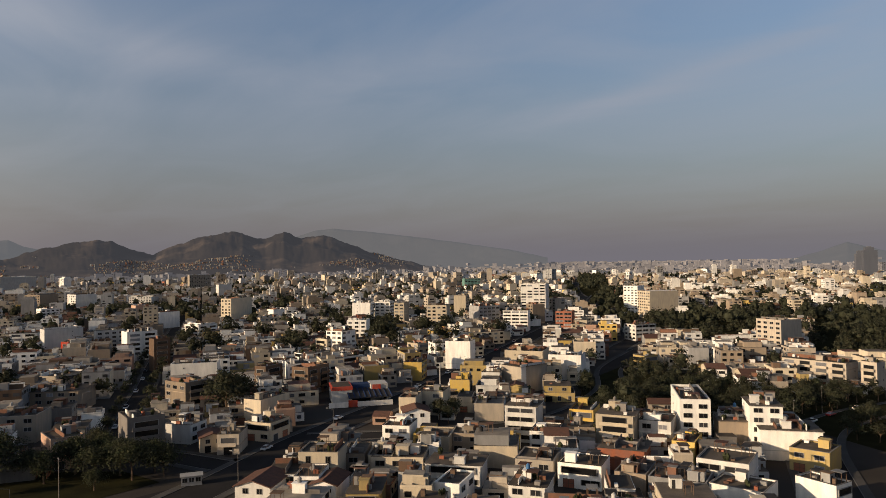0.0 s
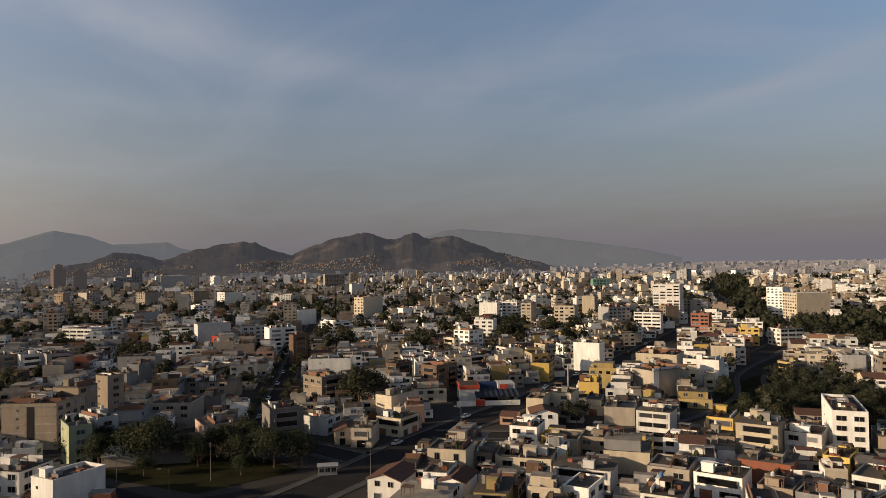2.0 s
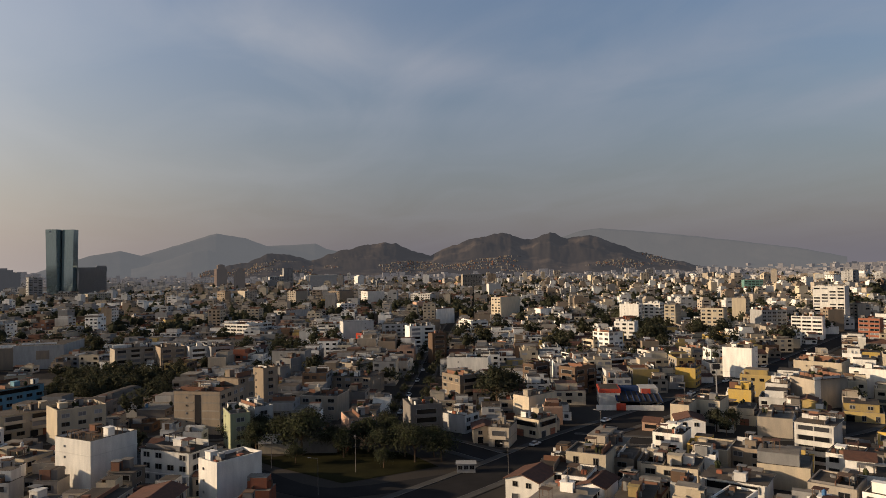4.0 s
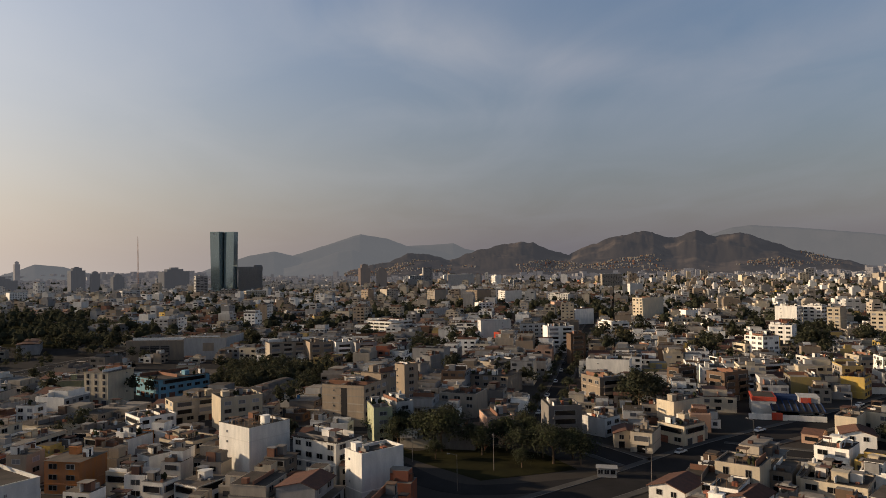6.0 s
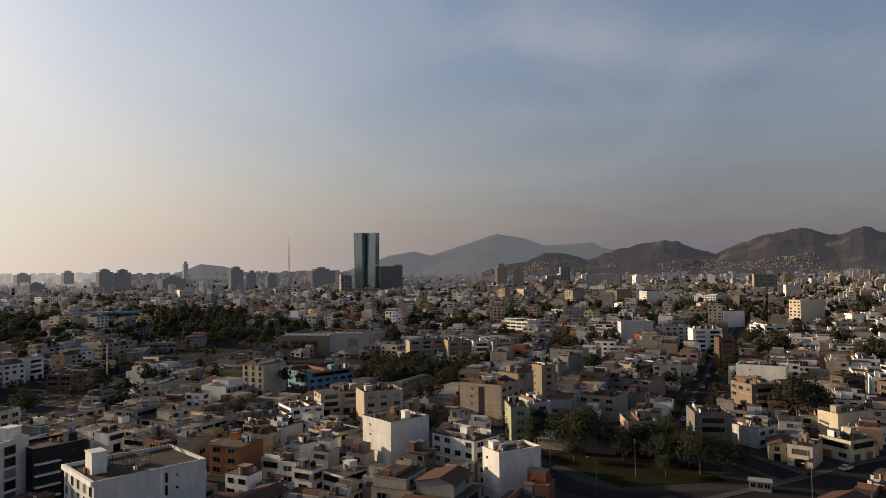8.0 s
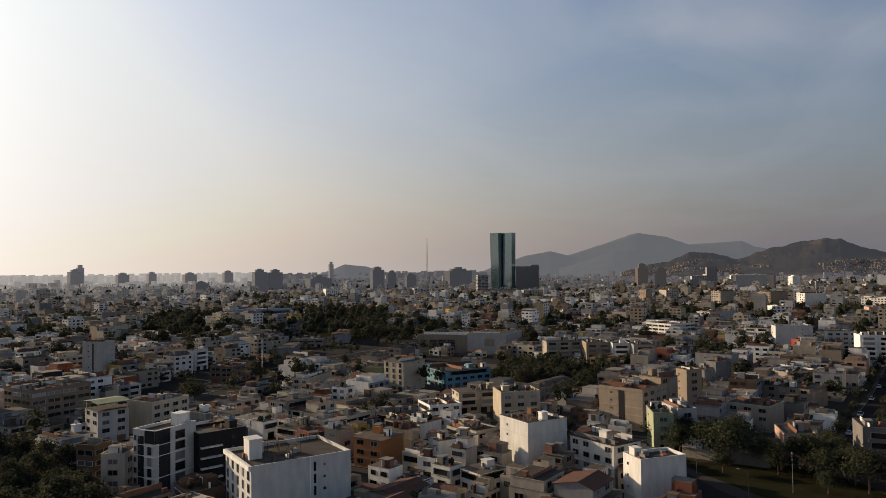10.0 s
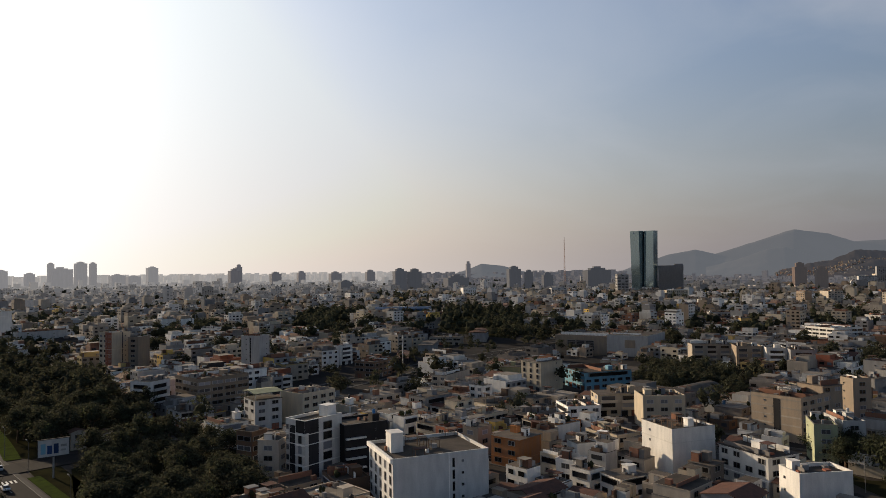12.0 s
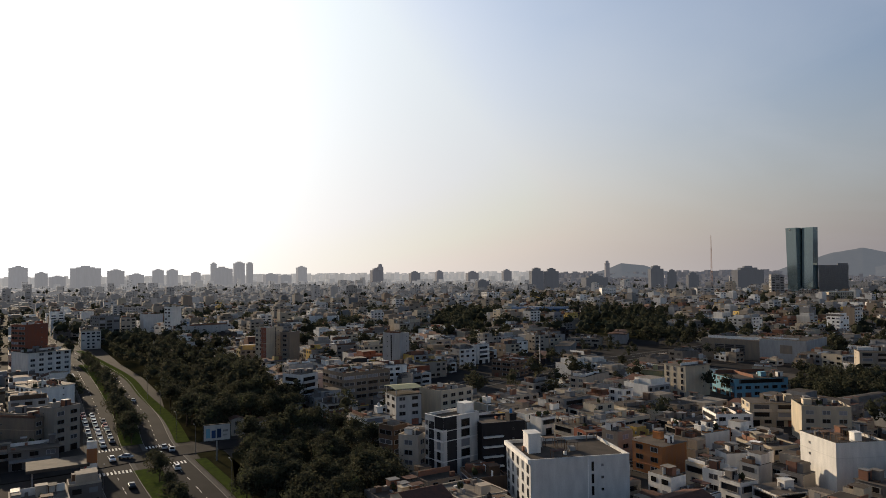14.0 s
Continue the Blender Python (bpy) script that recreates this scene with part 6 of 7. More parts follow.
def showroom():
    """Corner showroom: white and red fascias, a dark blue ribbed canopy, a low white garden wall."""
    root = place("car_showroom", -45.0, 280.0, 14, "white and red corner showroom with a dark ribbed canopy", "shop")
    bm = bmesh.new()
    stack(bm, 0, 8, 0, 12, ((0, 0), (5.0, 0)))
    part("west_wall", bm, M["white"], root)
    bm = bmesh.new()
    stack(bm, 0, 8, 0, 12, ((5.0, 0.2), (6.5, 0.2)))
    part("fascia", bm, M["red"], root, "red fascia band")
    bm = bmesh.new()
    stack(bm, 0.4, 7.6, 0.4, 11.6, ((6.5, 0), (6.56, 0)))
    part("roof", bm, M["roof"], root)
    bm = bmesh.new()
    stack(bm, 16, 23, 3, 12, ((0, 0), (6.4, 0)))
    part("east_wall", bm, M["pale"], root)
    bm = bmesh.new()
    stack(bm, 16.6, 20, 2.6, 3.0, ((3.2, 0), (6.2, 0)))
    part("panel", bm, M["red"], root, "red sign panel")
    bm = bmesh.new()
    prism(bm, ((-6, 2.6), (-6, 2.9), (0, 4.0), (8.8, 5.0), (8.8, 0), (8.6, 0), (8.6, 4.7), (0, 3.7)), 6, 23.5)
    part("canopy", bm, M["dark"], root, "dark sloping canopy")
    bm = bmesh.new()
    stack(bm, 8, 16, 6, 11, ((0, 0), (6.2, 0)))
    part("back_wall", bm, M["navy"], root, "dark blue wall panel behind the canopy")
    for k in range(9):
        bm = bmesh.new()
        prism(bm, ((-6.1, 2.9), (-6.1, 3.15), (0, 4.25), (8.8, 5.25), (8.8, 5.0), (0, 4.0)), 6.2 + k * 2.1, 6.5 + k * 2.1)
        part("rib", bm, M["navy"], root)
    bm = bmesh.new()
    prism(bm, ((-9, 0), (-9, 2.0), (-8.7, 2.0), (-8.7, 0)), -2, 23)
    part("garden_wall", bm, M["white"], root)
    bm = bmesh.new()
    stack(bm, 5.5, 9, -9.5, -9.1, ((0.1, 0), (2.7, 0)))
    part("gate", bm, M["red"], root, "red gate panel")
    claim(-32, 283, math.cos(radians(14)), math.sin(radians(14)), 18, 13)


showroom()

def gabled_house(x, y, theta, w, d, h, wall, label):
    """A small house under a clay-tiled pitched roof, the gable over its front."""
    root = place("house", x, y, theta, label, "house", "gabled houses")
    bm = bmesh.new()
    prism_y = [(0, 0), (w, 0), (w, h), (w / 2, h + w * 0.15), (0, h)]
    a = [bm.verts.new((px, 0, pz)) for px, pz in prism_y]
    b = [bm.verts.new((px, d, pz)) for px, pz in prism_y]
    for i in range(5):
        bm.faces.new((a[i], a[(i + 1) % 5], b[(i + 1) % 5], b[i]))
    bm.faces.new(a[::-1])
    bm.faces.new(b)
    part("wall", bm, M[wall], root)
    for s, name in ((0, "roof"), (1, "roof")):
        x0, x1 = (-0.4, w / 2) if s == 0 else (w + 0.4, w / 2)
        z0, z1 = h - 0.16, h + w * 0.15 + 0.04
        bm = bmesh.new()
        q = [(x0, -0.5, z0), (x1, -0.5, z1), (x1, d + 0.4, z1), (x0, d + 0.4, z0)]
        lo = [bm.verts.new(p) for p in q]
        hi = [bm.verts.new((p[0], p[1], p[2] + 0.22)) for p in q]
        for i in range(4):
            bm.faces.new((lo[i], lo[(i + 1) % 4], hi[(i + 1) % 4], hi[i]))
        bm.faces.new(hi)
        bm.faces.new(lo[::-1])
        bmesh.ops.recalc_face_normals(bm, faces=bm.faces[:])
        part(name, bm, M["roof_tile"], root)
    for k in (0.3, 0.7):
        shared("window", WINDOW, root, w * k, 0, h - 1.7, 0, 1.4, 1, 1.3)
    shared("doorway", OPENING, root, w * 0.3, 0, 0.05, 0, 1.8, 1, 2.1)
    shared("window", WINDOW, root, 0, d * 0.5, h - 1.7, -math.pi / 2, 1.4, 1, 1.3)
    th = radians(theta)
    claim(x + math.cos(th) * w / 2 - math.sin(th) * d / 2, y + math.sin(th) * w / 2 + math.cos(th) * d / 2, math.cos(th), math.sin(th), w / 2, d / 2)


gabled_house(-48.4, 161.2, -10.7, 8.6, 11, 5.4, "white", "white two-storey house under a pitched clay-tile roof")
gabled_house(-31.7, 163.2, -9.9, 6.5, 10, 4.8, "white", "small white two-storey house under a pitched clay-tile roof")
gabled_house(-73.0, 209.0, 22, 7.5, 9, 4.4, "cream", "small cream house with a gabled tile roof")
gabled_house(-14.0, 236.0, 8, 9.0, 10, 5.4, "white", "white house with a broad gabled roof")


# ---- signs and small things by the avenue ----
def billboard(x, y, theta):
    root = place("billboard", x, y, theta, "advertising billboard on a single steel post", "billboard")
    bm = bmesh.new()
    cylinder(bm, 0, 0, 0, 6.0, 0.3, 0.25, 10)
    part("post", bm, M["metal"], root)
    bm = bmesh.new()
    stack(bm, -4.0, 4.0, -0.25, 0.25, ((6.0, 0), (11.0, 0)))
    part("frame", bm, M["dark"], root)
    bm = bmesh.new()
    stack(bm, -3.8, 3.8, -0.33, -0.26, ((6.2, 0), (10.8, 0)))
    board = part("board", bm, M["pale"], root, "pale poster with dark blue bars")
    for x0, x1, z0, z1, c in ((-3.2, -2.0, 7, 9.8, "blue"), (-1.6, -0.4, 6.9, 9.2, "navy"), (0.0, 1.2, 6.9, 9.6, "navy"), (1.7, 3.2, 8.6, 9.2, "grey"), (1.7, 3.0, 7.4, 7.9, "grey")):
        bm = bmesh.new()
        stack(bm, x0, x1, -0.36, -0.33, ((z0, 0), (z1, 0)))
        part("poster_bar", bm, M[c], board)


billboard(-224.7, -19.9, 101)


def totem(x, y, theta):
    root = place("fuel_station_sign", x, y, theta, "tall orange and white filling station totem sign", "sign")
    for name, z0, z1, c in (("base", 0, 2.2, "concrete"), ("price_panel", 2.2, 5.0, "white"), ("panel", 5.0, 9.0, "orange"), ("top_panel", 9.0, 11.0, "white")):
        bm = bmesh.new()
        stack(bm, -1.3, 1.3, -0.3, 0.3, ((z0, 0), (z1, 0)))
        part(name, bm, M[c], root)


totem(-211, -51.5, 100)


def canopy_roof(x, y, theta, w, d, label):
    root = place("station_canopy", x, y, theta, label, "canopy")
    for px in (1.5, w - 1.5):
        for py in (1.5, d - 1.5):
            bm = bmesh.new()
            stack(bm, px - 0.2, px + 0.2, py - 0.2, py + 0.2, ((0, 0), (4.6, 0)))
            part("column", bm, M["grey"], root)
    bm = bmesh.new()
    stack(bm, 0, w, 0, d, ((4.6, 0), (5.4, 0)))
    part("roof", bm, M["roof"], root)
    claim(x, y, 1, 0, 14, 12)


canopy_roof(-205, -66, 108, 15, 11, "flat dusty roof over filling station pumps")


def kiosk(x, y, theta):
    root = place("kiosk", x, y, theta, "small grey glazed kiosk with a flat roof", "kiosk")
    bm = bmesh.new()
    stack(bm, 0, 5, 0, 3, ((0, 0), (2.4, 0), (2.4, 0.3), (2.55, 0.3)))
    part("body", bm, M["grey"], root)
    for k in (0.9, 2.5, 4.1):
        shared("window", WINDOW, root, k, 0, 0.9, 0, 1.3, 1, 1.2)


kiosk(-67, 178, 20)


def street_lamp(x, y, theta, tall=9.0):
    root = place("street_lamp", x, y, theta, "tall grey steel street lamp with one arm", "street lamp", "street lamps")
    bm = bmesh.new()
    tube(bm, (0, 0, 0), (0, 0, tall), 0.09, 0.05, 8)
    part("pole", bm, M["concrete"], root)
    bm = bmesh.new()
    tube(bm, (0, 0, tall - 0.1), (1.9, 0, tall + 0.35), 0.045, 0.04, 6)
    part("arm", bm, M["concrete"], root)
    bm = bmesh.new()
    stack(bm, 1.7, 2.5, -0.16, 0.16, ((tall + 0.25, 0), (tall + 0.42, -0.04)))
    part("lamp_head", bm, M["grey"], root)
    return root


lamp = street_lamp(-108, 139.4, 30)
for x, y, th in ((-93, 150, 210), (-93.5, 170, 120), (-118, 166, 30), (-52, 176, 160), (-36, 226, 160), (-13, 277, 160), (12, 342, 160), (-233, -27, 200), (-256, -36, 200),
                 (-305, -49, 200), (-187.3, -13, 200), (-193, -44.5, 20), (-222, -53.5, 20), (-345, -61, 200), (-300, -76.5, 20), (-118, 222, 20), (-135, 262, 20), (112, 226, 60), (134, 250, 60), (97, 192, 60)):
    copy_thing(lamp, pose(x, y, 0, 0, 0, th))


def flood_mast(x, y, tall):
    root = place("floodlight_mast", x, y, 20, "tall steel pole with a floodlight head", "floodlight")
    bm = bmesh.new()
    tube(bm, (0, 0, 0), (0, 0, tall), 0.35, 0.22, 8)
    part("pole", bm, M["metal"], root)
    bm = bmesh.new()
    stack(bm, -1.4, 1.4, -0.3, 0.3, ((tall, 0), (tall + 2.2, 0)))
    part("lamp_rack", bm, M["dark"], root)


flood_mast(-381, 143, 20)
flood_mast(-2, 300, 13)

# ---- the rest of the city: lots on two street grids ----
SLOTS = ["white", "dark", "cream", "tan", "grey", "sand", "concrete", "yellow", "orange", "terracotta", "brick", "brown", "blue", "green", "pink", "pale", "glass", "roof", "roof_light", "roof_tile", "skin_far", "mustard", "teal"]
PAINT = ["white"] * 12 + ["cream"] * 5 + ["sand"] * 5 + ["grey"] * 5 + ["pale"] * 4 + ["tan"] * 3 + ["concrete"] * 4 + ["brick", "mustard", "pink", "brown", "terracotta", "yellow", "dark"]
DULL = ["tan"] * 3 + ["sand"] * 3 + ["white"] * 4 + ["concrete"] * 4 + ["grey"] * 5 + ["brown"] * 3 + ["pale"] * 3 + ["mustard", "brick", "terracotta"]
FRONT = ["white"] * 9 + ["cream"] * 6 + ["sand"] * 3 + ["pink", "tan", "tan", "yellow", "mustard", "brown", "grey", "pale", "concrete"]
DUSTY = ["white"] * 4 + ["cream"] * 5 + ["sand"] * 6 + ["tan"] * 5 + ["grey"] * 5 + ["pale"] * 4 + ["concrete"] * 6 + ["brick"] * 3 + ["pink"] * 2 + ["brown"] * 2 + ["terracotta", "mustard", "yellow", "dark"]
PLAIN = ["white"] * 3 + ["cream"] * 3 + ["sand"] * 3 + ["grey"] * 2 + ["pale"] * 2 + ["tan"] * 3
ROOFS = ["roof"] * 6 + ["roof_light"] * 4 + ["roof_tile"]
NAMES = dict(white="white", cream="cream", tan="tan", grey="grey", sand="sand-coloured", concrete="bare concrete", yellow="yellow", mustard="mustard-yellow", brick="bare brick",
             pink="pale pink", terracotta="terracotta-red", orange="orange", blue="pale blue", green="pale green", pale="pale grey", brown="brown", teal="teal", dark="dark grey", red="red", navy="navy")


EAST_OPEN = [(109, 201), (114, 240), (121, 279), (141, 287), (165, 281), (179, 286), (160, 246), (105, 160), (92, 160)]      # open road and planted verge
JUNCTION = [(-80, 120), (-76, 160), (-72, 196), (-48, 198), (-42, 184), (-34, 158), (-28, 120)]   # open road junction


def free(x, y, margin=6.0):
    if inside(JUNCTION, x, y) or inside(EAST_OPEN, x, y):
        return False
    if any(inside(p, x, y) for p in PARKS.values()) or any(inside(p, x, y) for p in YARDS):
        return False
    if any(off_line(line, x, y) < half + margin for line, half in roads):
        return False
    return not taken(x, y, margin * 0.8)


def east_of_avenue(x, y):
    return x > -20 + (y - 281) * 0.375 and not (y < 300 and x < -44)


garden_spots = []                                  # lots left as planted yards
rng = random.Random(11)
lots = []
for grid_angle, east in ((-8.0, True), (19.0, False)):
    a = radians(grid_angle)
    c, s = math.cos(a), math.sin(a)
    for bi in range(-22, 23):
        for bj in range(-48, 49):
            u0, v0 = bi * 84.0, bj * 35.0
            for row in (0, 1):
                u = u0
                while u < u0 + 74:
                    w = 7.5 + rng.random() * 6.0
                    d = 11.5 + rng.random() * 2.5
                    cu, cv = u + w / 2, v0 + (d / 2 + 0.5 if row == 0 else 27.5 - d / 2)
                    u += w + (0.15 if rng.random() < 0.8 else 2.5)
                    x, y = cu * c - cv * s, cu * s + cv * c
                    r = math.hypot(x, y)
                    az = math.degrees(math.atan2(-x, y))
                    roll = rng.random()
                    if not 105 < r < (1560 if az < 70 else 1250) or not -40 < az < 116 or east_of_avenue(x, y) != east:
                        continue
                    lots.append((r, x, y, a, w, d, row, roll))
lots.sort(key=lambda q: q[0])
near_field, mid_field = Field(SLOTS), Field(SLOTS)
made = 0
for r, x, y, a, w, d, row, roll in lots:
    grove = noise.noise((x * 0.011, y * 0.011, 11.0))       # yards and small squares full of trees
    if roll < (0.05 if r < 300 else 0.09) + (1.3 * max(0.0, grove - 0.10) if r > 260 else 0.0):
        if r > 200 and free(x, y, 4.0):
            garden_spots.append((x, y))
        continue
    if not free(x, y):
        continue
    lot_rng = random.Random(int(x * 13 + y * 7))
    tall = lot_rng.random()
    floors = 2 if tall < 0.42 else 3 if tall < 0.82 else 4 if tall < 0.93 else 5
    if r < 600:
        floors = (2 if tall < 0.74 else 3) if r < 300 else 2 if tall < 0.42 else 3 if tall < 0.84 else 4
    quarter = noise.noise((x * 0.006, y * 0.006, 2.0))      # some quarters are built up higher
    if r > 600 and lot_rng.random() < 0.10 + 0.5 * max(0.0, quarter):
        floors += lot_rng.choice((1, 2, 3, 4))
    if floors > 4:
        lot_rng = random.Random(int(x * 3 + y * 5))
    west = y * 0.42 < -x < y * 1.05 and r < 420
    wall, roof = lot_rng.choice(PLAIN if floors > 4 else FRONT if -x < y * 0.4 and r < 520 else DULL if west and lot_rng.random() < 0.7 else PAINT if r < 620 or (r < 900 and 0.0 < -x < y * 0.45) else DUSTY), lot_rng.choice(ROOFS)
    if r < 340 and made < 130:
        th = math.degrees(a)
        # the lot's camera-side corner: x along the front, y along the flank
        options = []
        for q in range(4):
            ang = a + q * math.pi / 2
            ww, dd = (w, d) if q % 2 == 0 else (d, w)
            nx = x - math.cos(ang) * ww / 2 + math.sin(ang) * dd / 2
            ny = y - math.sin(ang) * ww / 2 - math.cos(ang) * dd / 2
            options.append((math.hypot(nx, ny), nx, ny, math.degrees(ang), ww, dd))
        _, nx, ny, th, ww, dd = min(options)
        style = lot_rng.choice("wwvscc") if floors > 2 else lot_rng.choice("wwvsc")
        building("apartment_building" if floors > 3 else "house",
                 "%s plastered %s with a cluttered flat roof" % (NAMES[wall], "apartment block" if floors > 3 else "row house"),
                 nx, ny, th, ww, dd, floors, wall, lot_rng.choice("wbbw"), style, parapet=0.2 + lot_rng.random() * 0.4, roof=roof,
                 gear=0.8, group="row houses", seed=made)
        made += 1
    else:
        (near_field if r < 560 else mid_field).house(x, y, a, w, d, floors, wall, roof, lot_rng, 2 if r < 700 else 1 if r < 1150 else 0)
# small low houses, sheds and patios squeezed into what is left between
rng = random.Random(77)
step = 7.0
for i in range(-90, 91):
    for j in range(-20, 91):
        x, y = i * step + (rng.random() - 0.5) * 5, j * step + (rng.random() - 0.5) * 5
        r, az = math.hypot(x, y), math.degrees(math.atan2(-x, y))
        w, d, floors = 4.5 + rng.random() * 3, 4.5 + rng.random() * 3, rng.choice((1, 1, 1, 2, 2))
        wall, roof = rng.choice(PAINT if x > -60 else DULL + PAINT), rng.choice(ROOFS)
        if 120 < r < 560 and -38 < az < 114 and rng.random() < (1.0 if r < 260 else 0.55) and free(x, y, 3.6):
            near_field.house(x, y, radians(-8 if east_of_avenue(x, y) else 19), w, d, floors, wall, roof, rng, 2)
near_field.make("row_houses", "dense flat-roofed houses in white, cream and grey", "houses")
mid_field.make("city_houses", "dense flat-roofed houses in pale colours further off", "houses")

# far city out to the horizon: bigger blocks, taller ones scattered between; haze is wall glow stepped up with distance,
# more so towards the sun
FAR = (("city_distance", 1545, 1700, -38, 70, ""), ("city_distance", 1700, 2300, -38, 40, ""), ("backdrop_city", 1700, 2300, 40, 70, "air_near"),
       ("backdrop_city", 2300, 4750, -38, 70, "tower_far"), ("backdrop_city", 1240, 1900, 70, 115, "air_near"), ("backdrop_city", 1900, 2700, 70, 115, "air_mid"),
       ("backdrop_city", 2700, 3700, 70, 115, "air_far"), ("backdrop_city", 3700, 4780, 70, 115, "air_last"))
for name, r0, r1, a0, a1, skin in FAR:
    far_field = Field(SLOTS + ([skin] if skin else []))
    rng = random.Random(5)
    r = float(r0)
    while r < r1:
        size = 9.5 + r * 0.0032
        gap = size * (1.25 + r / 6500)
        n = int(radians(a1 - a0) * r / gap * (1.3 if r > 4350 else 1))
        for i in range(n):
            az = a0 + (a1 - a0) * (i + rng.random()) / n
            rr = r + (rng.random() - 0.5) * gap
            x, y = -math.sin(radians(az)) * rr, math.cos(radians(az)) * rr
            pick = rng.random()
            if (1.5 < az < 41 and rr > 3250) or any(inside(p, x, y) for p in PARKS.values()) or taken(x, y, 8) or pick < 0.16:
                continue
            tall = rng.random()
            floors = rng.choice((2, 3, 3, 4)) if tall < 0.86 else rng.choice((5, 6, 7, 8)) if tall < 0.985 else rng.choice((9, 11, 13))
            if r > 2600:
                floors += rng.choice((0, 0, 1, 3))
            if r > 4350:
                floors = rng.choice((17, 18, 19, 20, 20, 21, 22, 24)) - (8 if az < 2 else 3 if az < 70 else 0)
            ang = radians(-8 if az < -2 else 19) + (0 if rng.random() < 0.7 else rng.random())
            w, d = size * (0.6 + rng.random() * 0.8), size * (0.6 + rng.random() * 0.8)
            if floors > 4:
                w, d = min(w, 26), min(d, 26)
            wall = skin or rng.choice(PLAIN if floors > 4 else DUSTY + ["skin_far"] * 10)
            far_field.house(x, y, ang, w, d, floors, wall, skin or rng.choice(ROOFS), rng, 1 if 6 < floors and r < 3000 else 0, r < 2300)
        r += gap * 0.95
    far_field.make(name, "pale hazy city blocks reaching to the horizon", "city")
# an added low glowing wall stands for haze and hides the ground's far edge
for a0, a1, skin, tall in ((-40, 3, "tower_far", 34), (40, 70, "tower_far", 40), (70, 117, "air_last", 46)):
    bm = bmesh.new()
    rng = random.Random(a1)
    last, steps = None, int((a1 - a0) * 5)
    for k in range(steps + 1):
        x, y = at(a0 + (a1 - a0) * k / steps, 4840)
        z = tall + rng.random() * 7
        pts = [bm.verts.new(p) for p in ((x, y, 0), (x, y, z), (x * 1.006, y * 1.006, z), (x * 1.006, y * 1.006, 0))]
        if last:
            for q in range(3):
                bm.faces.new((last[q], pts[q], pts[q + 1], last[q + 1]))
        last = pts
    tagged(new("backdrop_roofline", mesh_of(bm, M[skin])), "pale glowing bank of haze with a jagged top closing the horizon", "city", kind="structure")

# ---- trees ----
def crown_mesh(seed, rx, rz, clumps, leaves, size, mats):
    """Many small leaf faces gathered in clumps round an uneven crown, with gaps between."""
    rng = random.Random(seed)
    v, f, m = [], [], []
    for c in range(clumps):
        a, b = rng.random() * 2 * math.pi, rng.random() ** 0.7 * 2 - 0.75
        b = max(-0.6, min(1, b))
        k = (0.25 + 0.8 * rng.random()) * math.sqrt(max(0.05, 1 - b * b))
        cx, cy, cz = rx * k * math.cos(a), rx * k * math.sin(a), rz * b * (0.8 + 0.35 * rng.random())
        cr = rx * (0.26 + 0.16 * rng.random())
        tone = 0 if rng.random() < 0.7 else 1
        for _ in range(leaves):
            d = Vector((rng.gauss(0, 1), rng.gauss(0, 1), rng.gauss(0.2, 0.9)))
            d.normalize()
            p = Vector((cx, cy, cz)) + d * cr * (0.35 + 0.75 * rng.random())
            n = (d + Vector((rng.gauss(0, 0.35), rng.gauss(0, 0.35), rng.gauss(0.25, 0.35)))).normalized()
            u = n.orthogonal().normalized()
            u.rotate(Matrix.Rotation(rng.random() * 6.28, 3, n))
            w = n.cross(u)
            s = size * (0.6 + 0.8 * rng.random())
            i = len(v)
            v += [p + u * s, p + w * s * 0.6, p - u * s, p - w * s * 0.6]
            f.append((i, i + 1, i + 2, i + 3))
            m.append(tone)
    na, nb, base = (12, 6, len(v)) if leaves > 12 else (8, 4, len(v)) if leaves > 4 else (6, 3, len(v))   # the shaded mass of twigs and leaves inside
    for j in range(nb + 1):
        for i in range(na):
            a, b = 2 * math.pi * i / na, math.pi * (j / nb - 0.5)
            bulge = (0.44 if leaves > 12 else 0.62) + (0.14 if leaves > 12 else 0.3) * noise.noise((math.cos(a) * 1.7 + seed, math.sin(a) * 1.7, j * 0.9))
            v.append(Vector((rx * bulge * math.cos(a) * math.cos(b), rx * bulge * math.sin(a) * math.cos(b), rz * (0.08 + (0.5 if leaves > 12 else 0.8) * math.sin(b) * (1 if b > 0 else 0.6)))))
    for j in range(nb):
        for i in range(na):
            f.append((base + j * na + i, base + j * na + (i + 1) % na, base + (j + 1) * na + (i + 1) % na, base + (j + 1) * na + i))
            m.append(0)
    me = bpy.data.meshes.new("crown")
    me.from_pydata([tuple(q) for q in v], [], f)
    for k in mats:
        me.materials.append(M[k])
    me.polygons.foreach_set("material_index", m)
    me.update()
    return me


def trunk_mesh(seed, height):
    rng = random.Random(seed)
    bm = bmesh.new()
    tube(bm, (0, 0, 0), (0.2, 0.1, height * 0.55), 0.28, 0.18, 8)
    for k in range(5):
        a = k * 1.26 + rng.random() * 0.6
        tube(bm, (0.2 * 0.9, 0.1 * 0.9, height * (0.42 + 0.03 * k)), (math.cos(a) * height * 0.3, math.sin(a) * height * 0.3, height * (0.75 + 0.15 * rng.random())), 0.12, 0.04, 5)
    return mesh_of(bm, M["bark"])


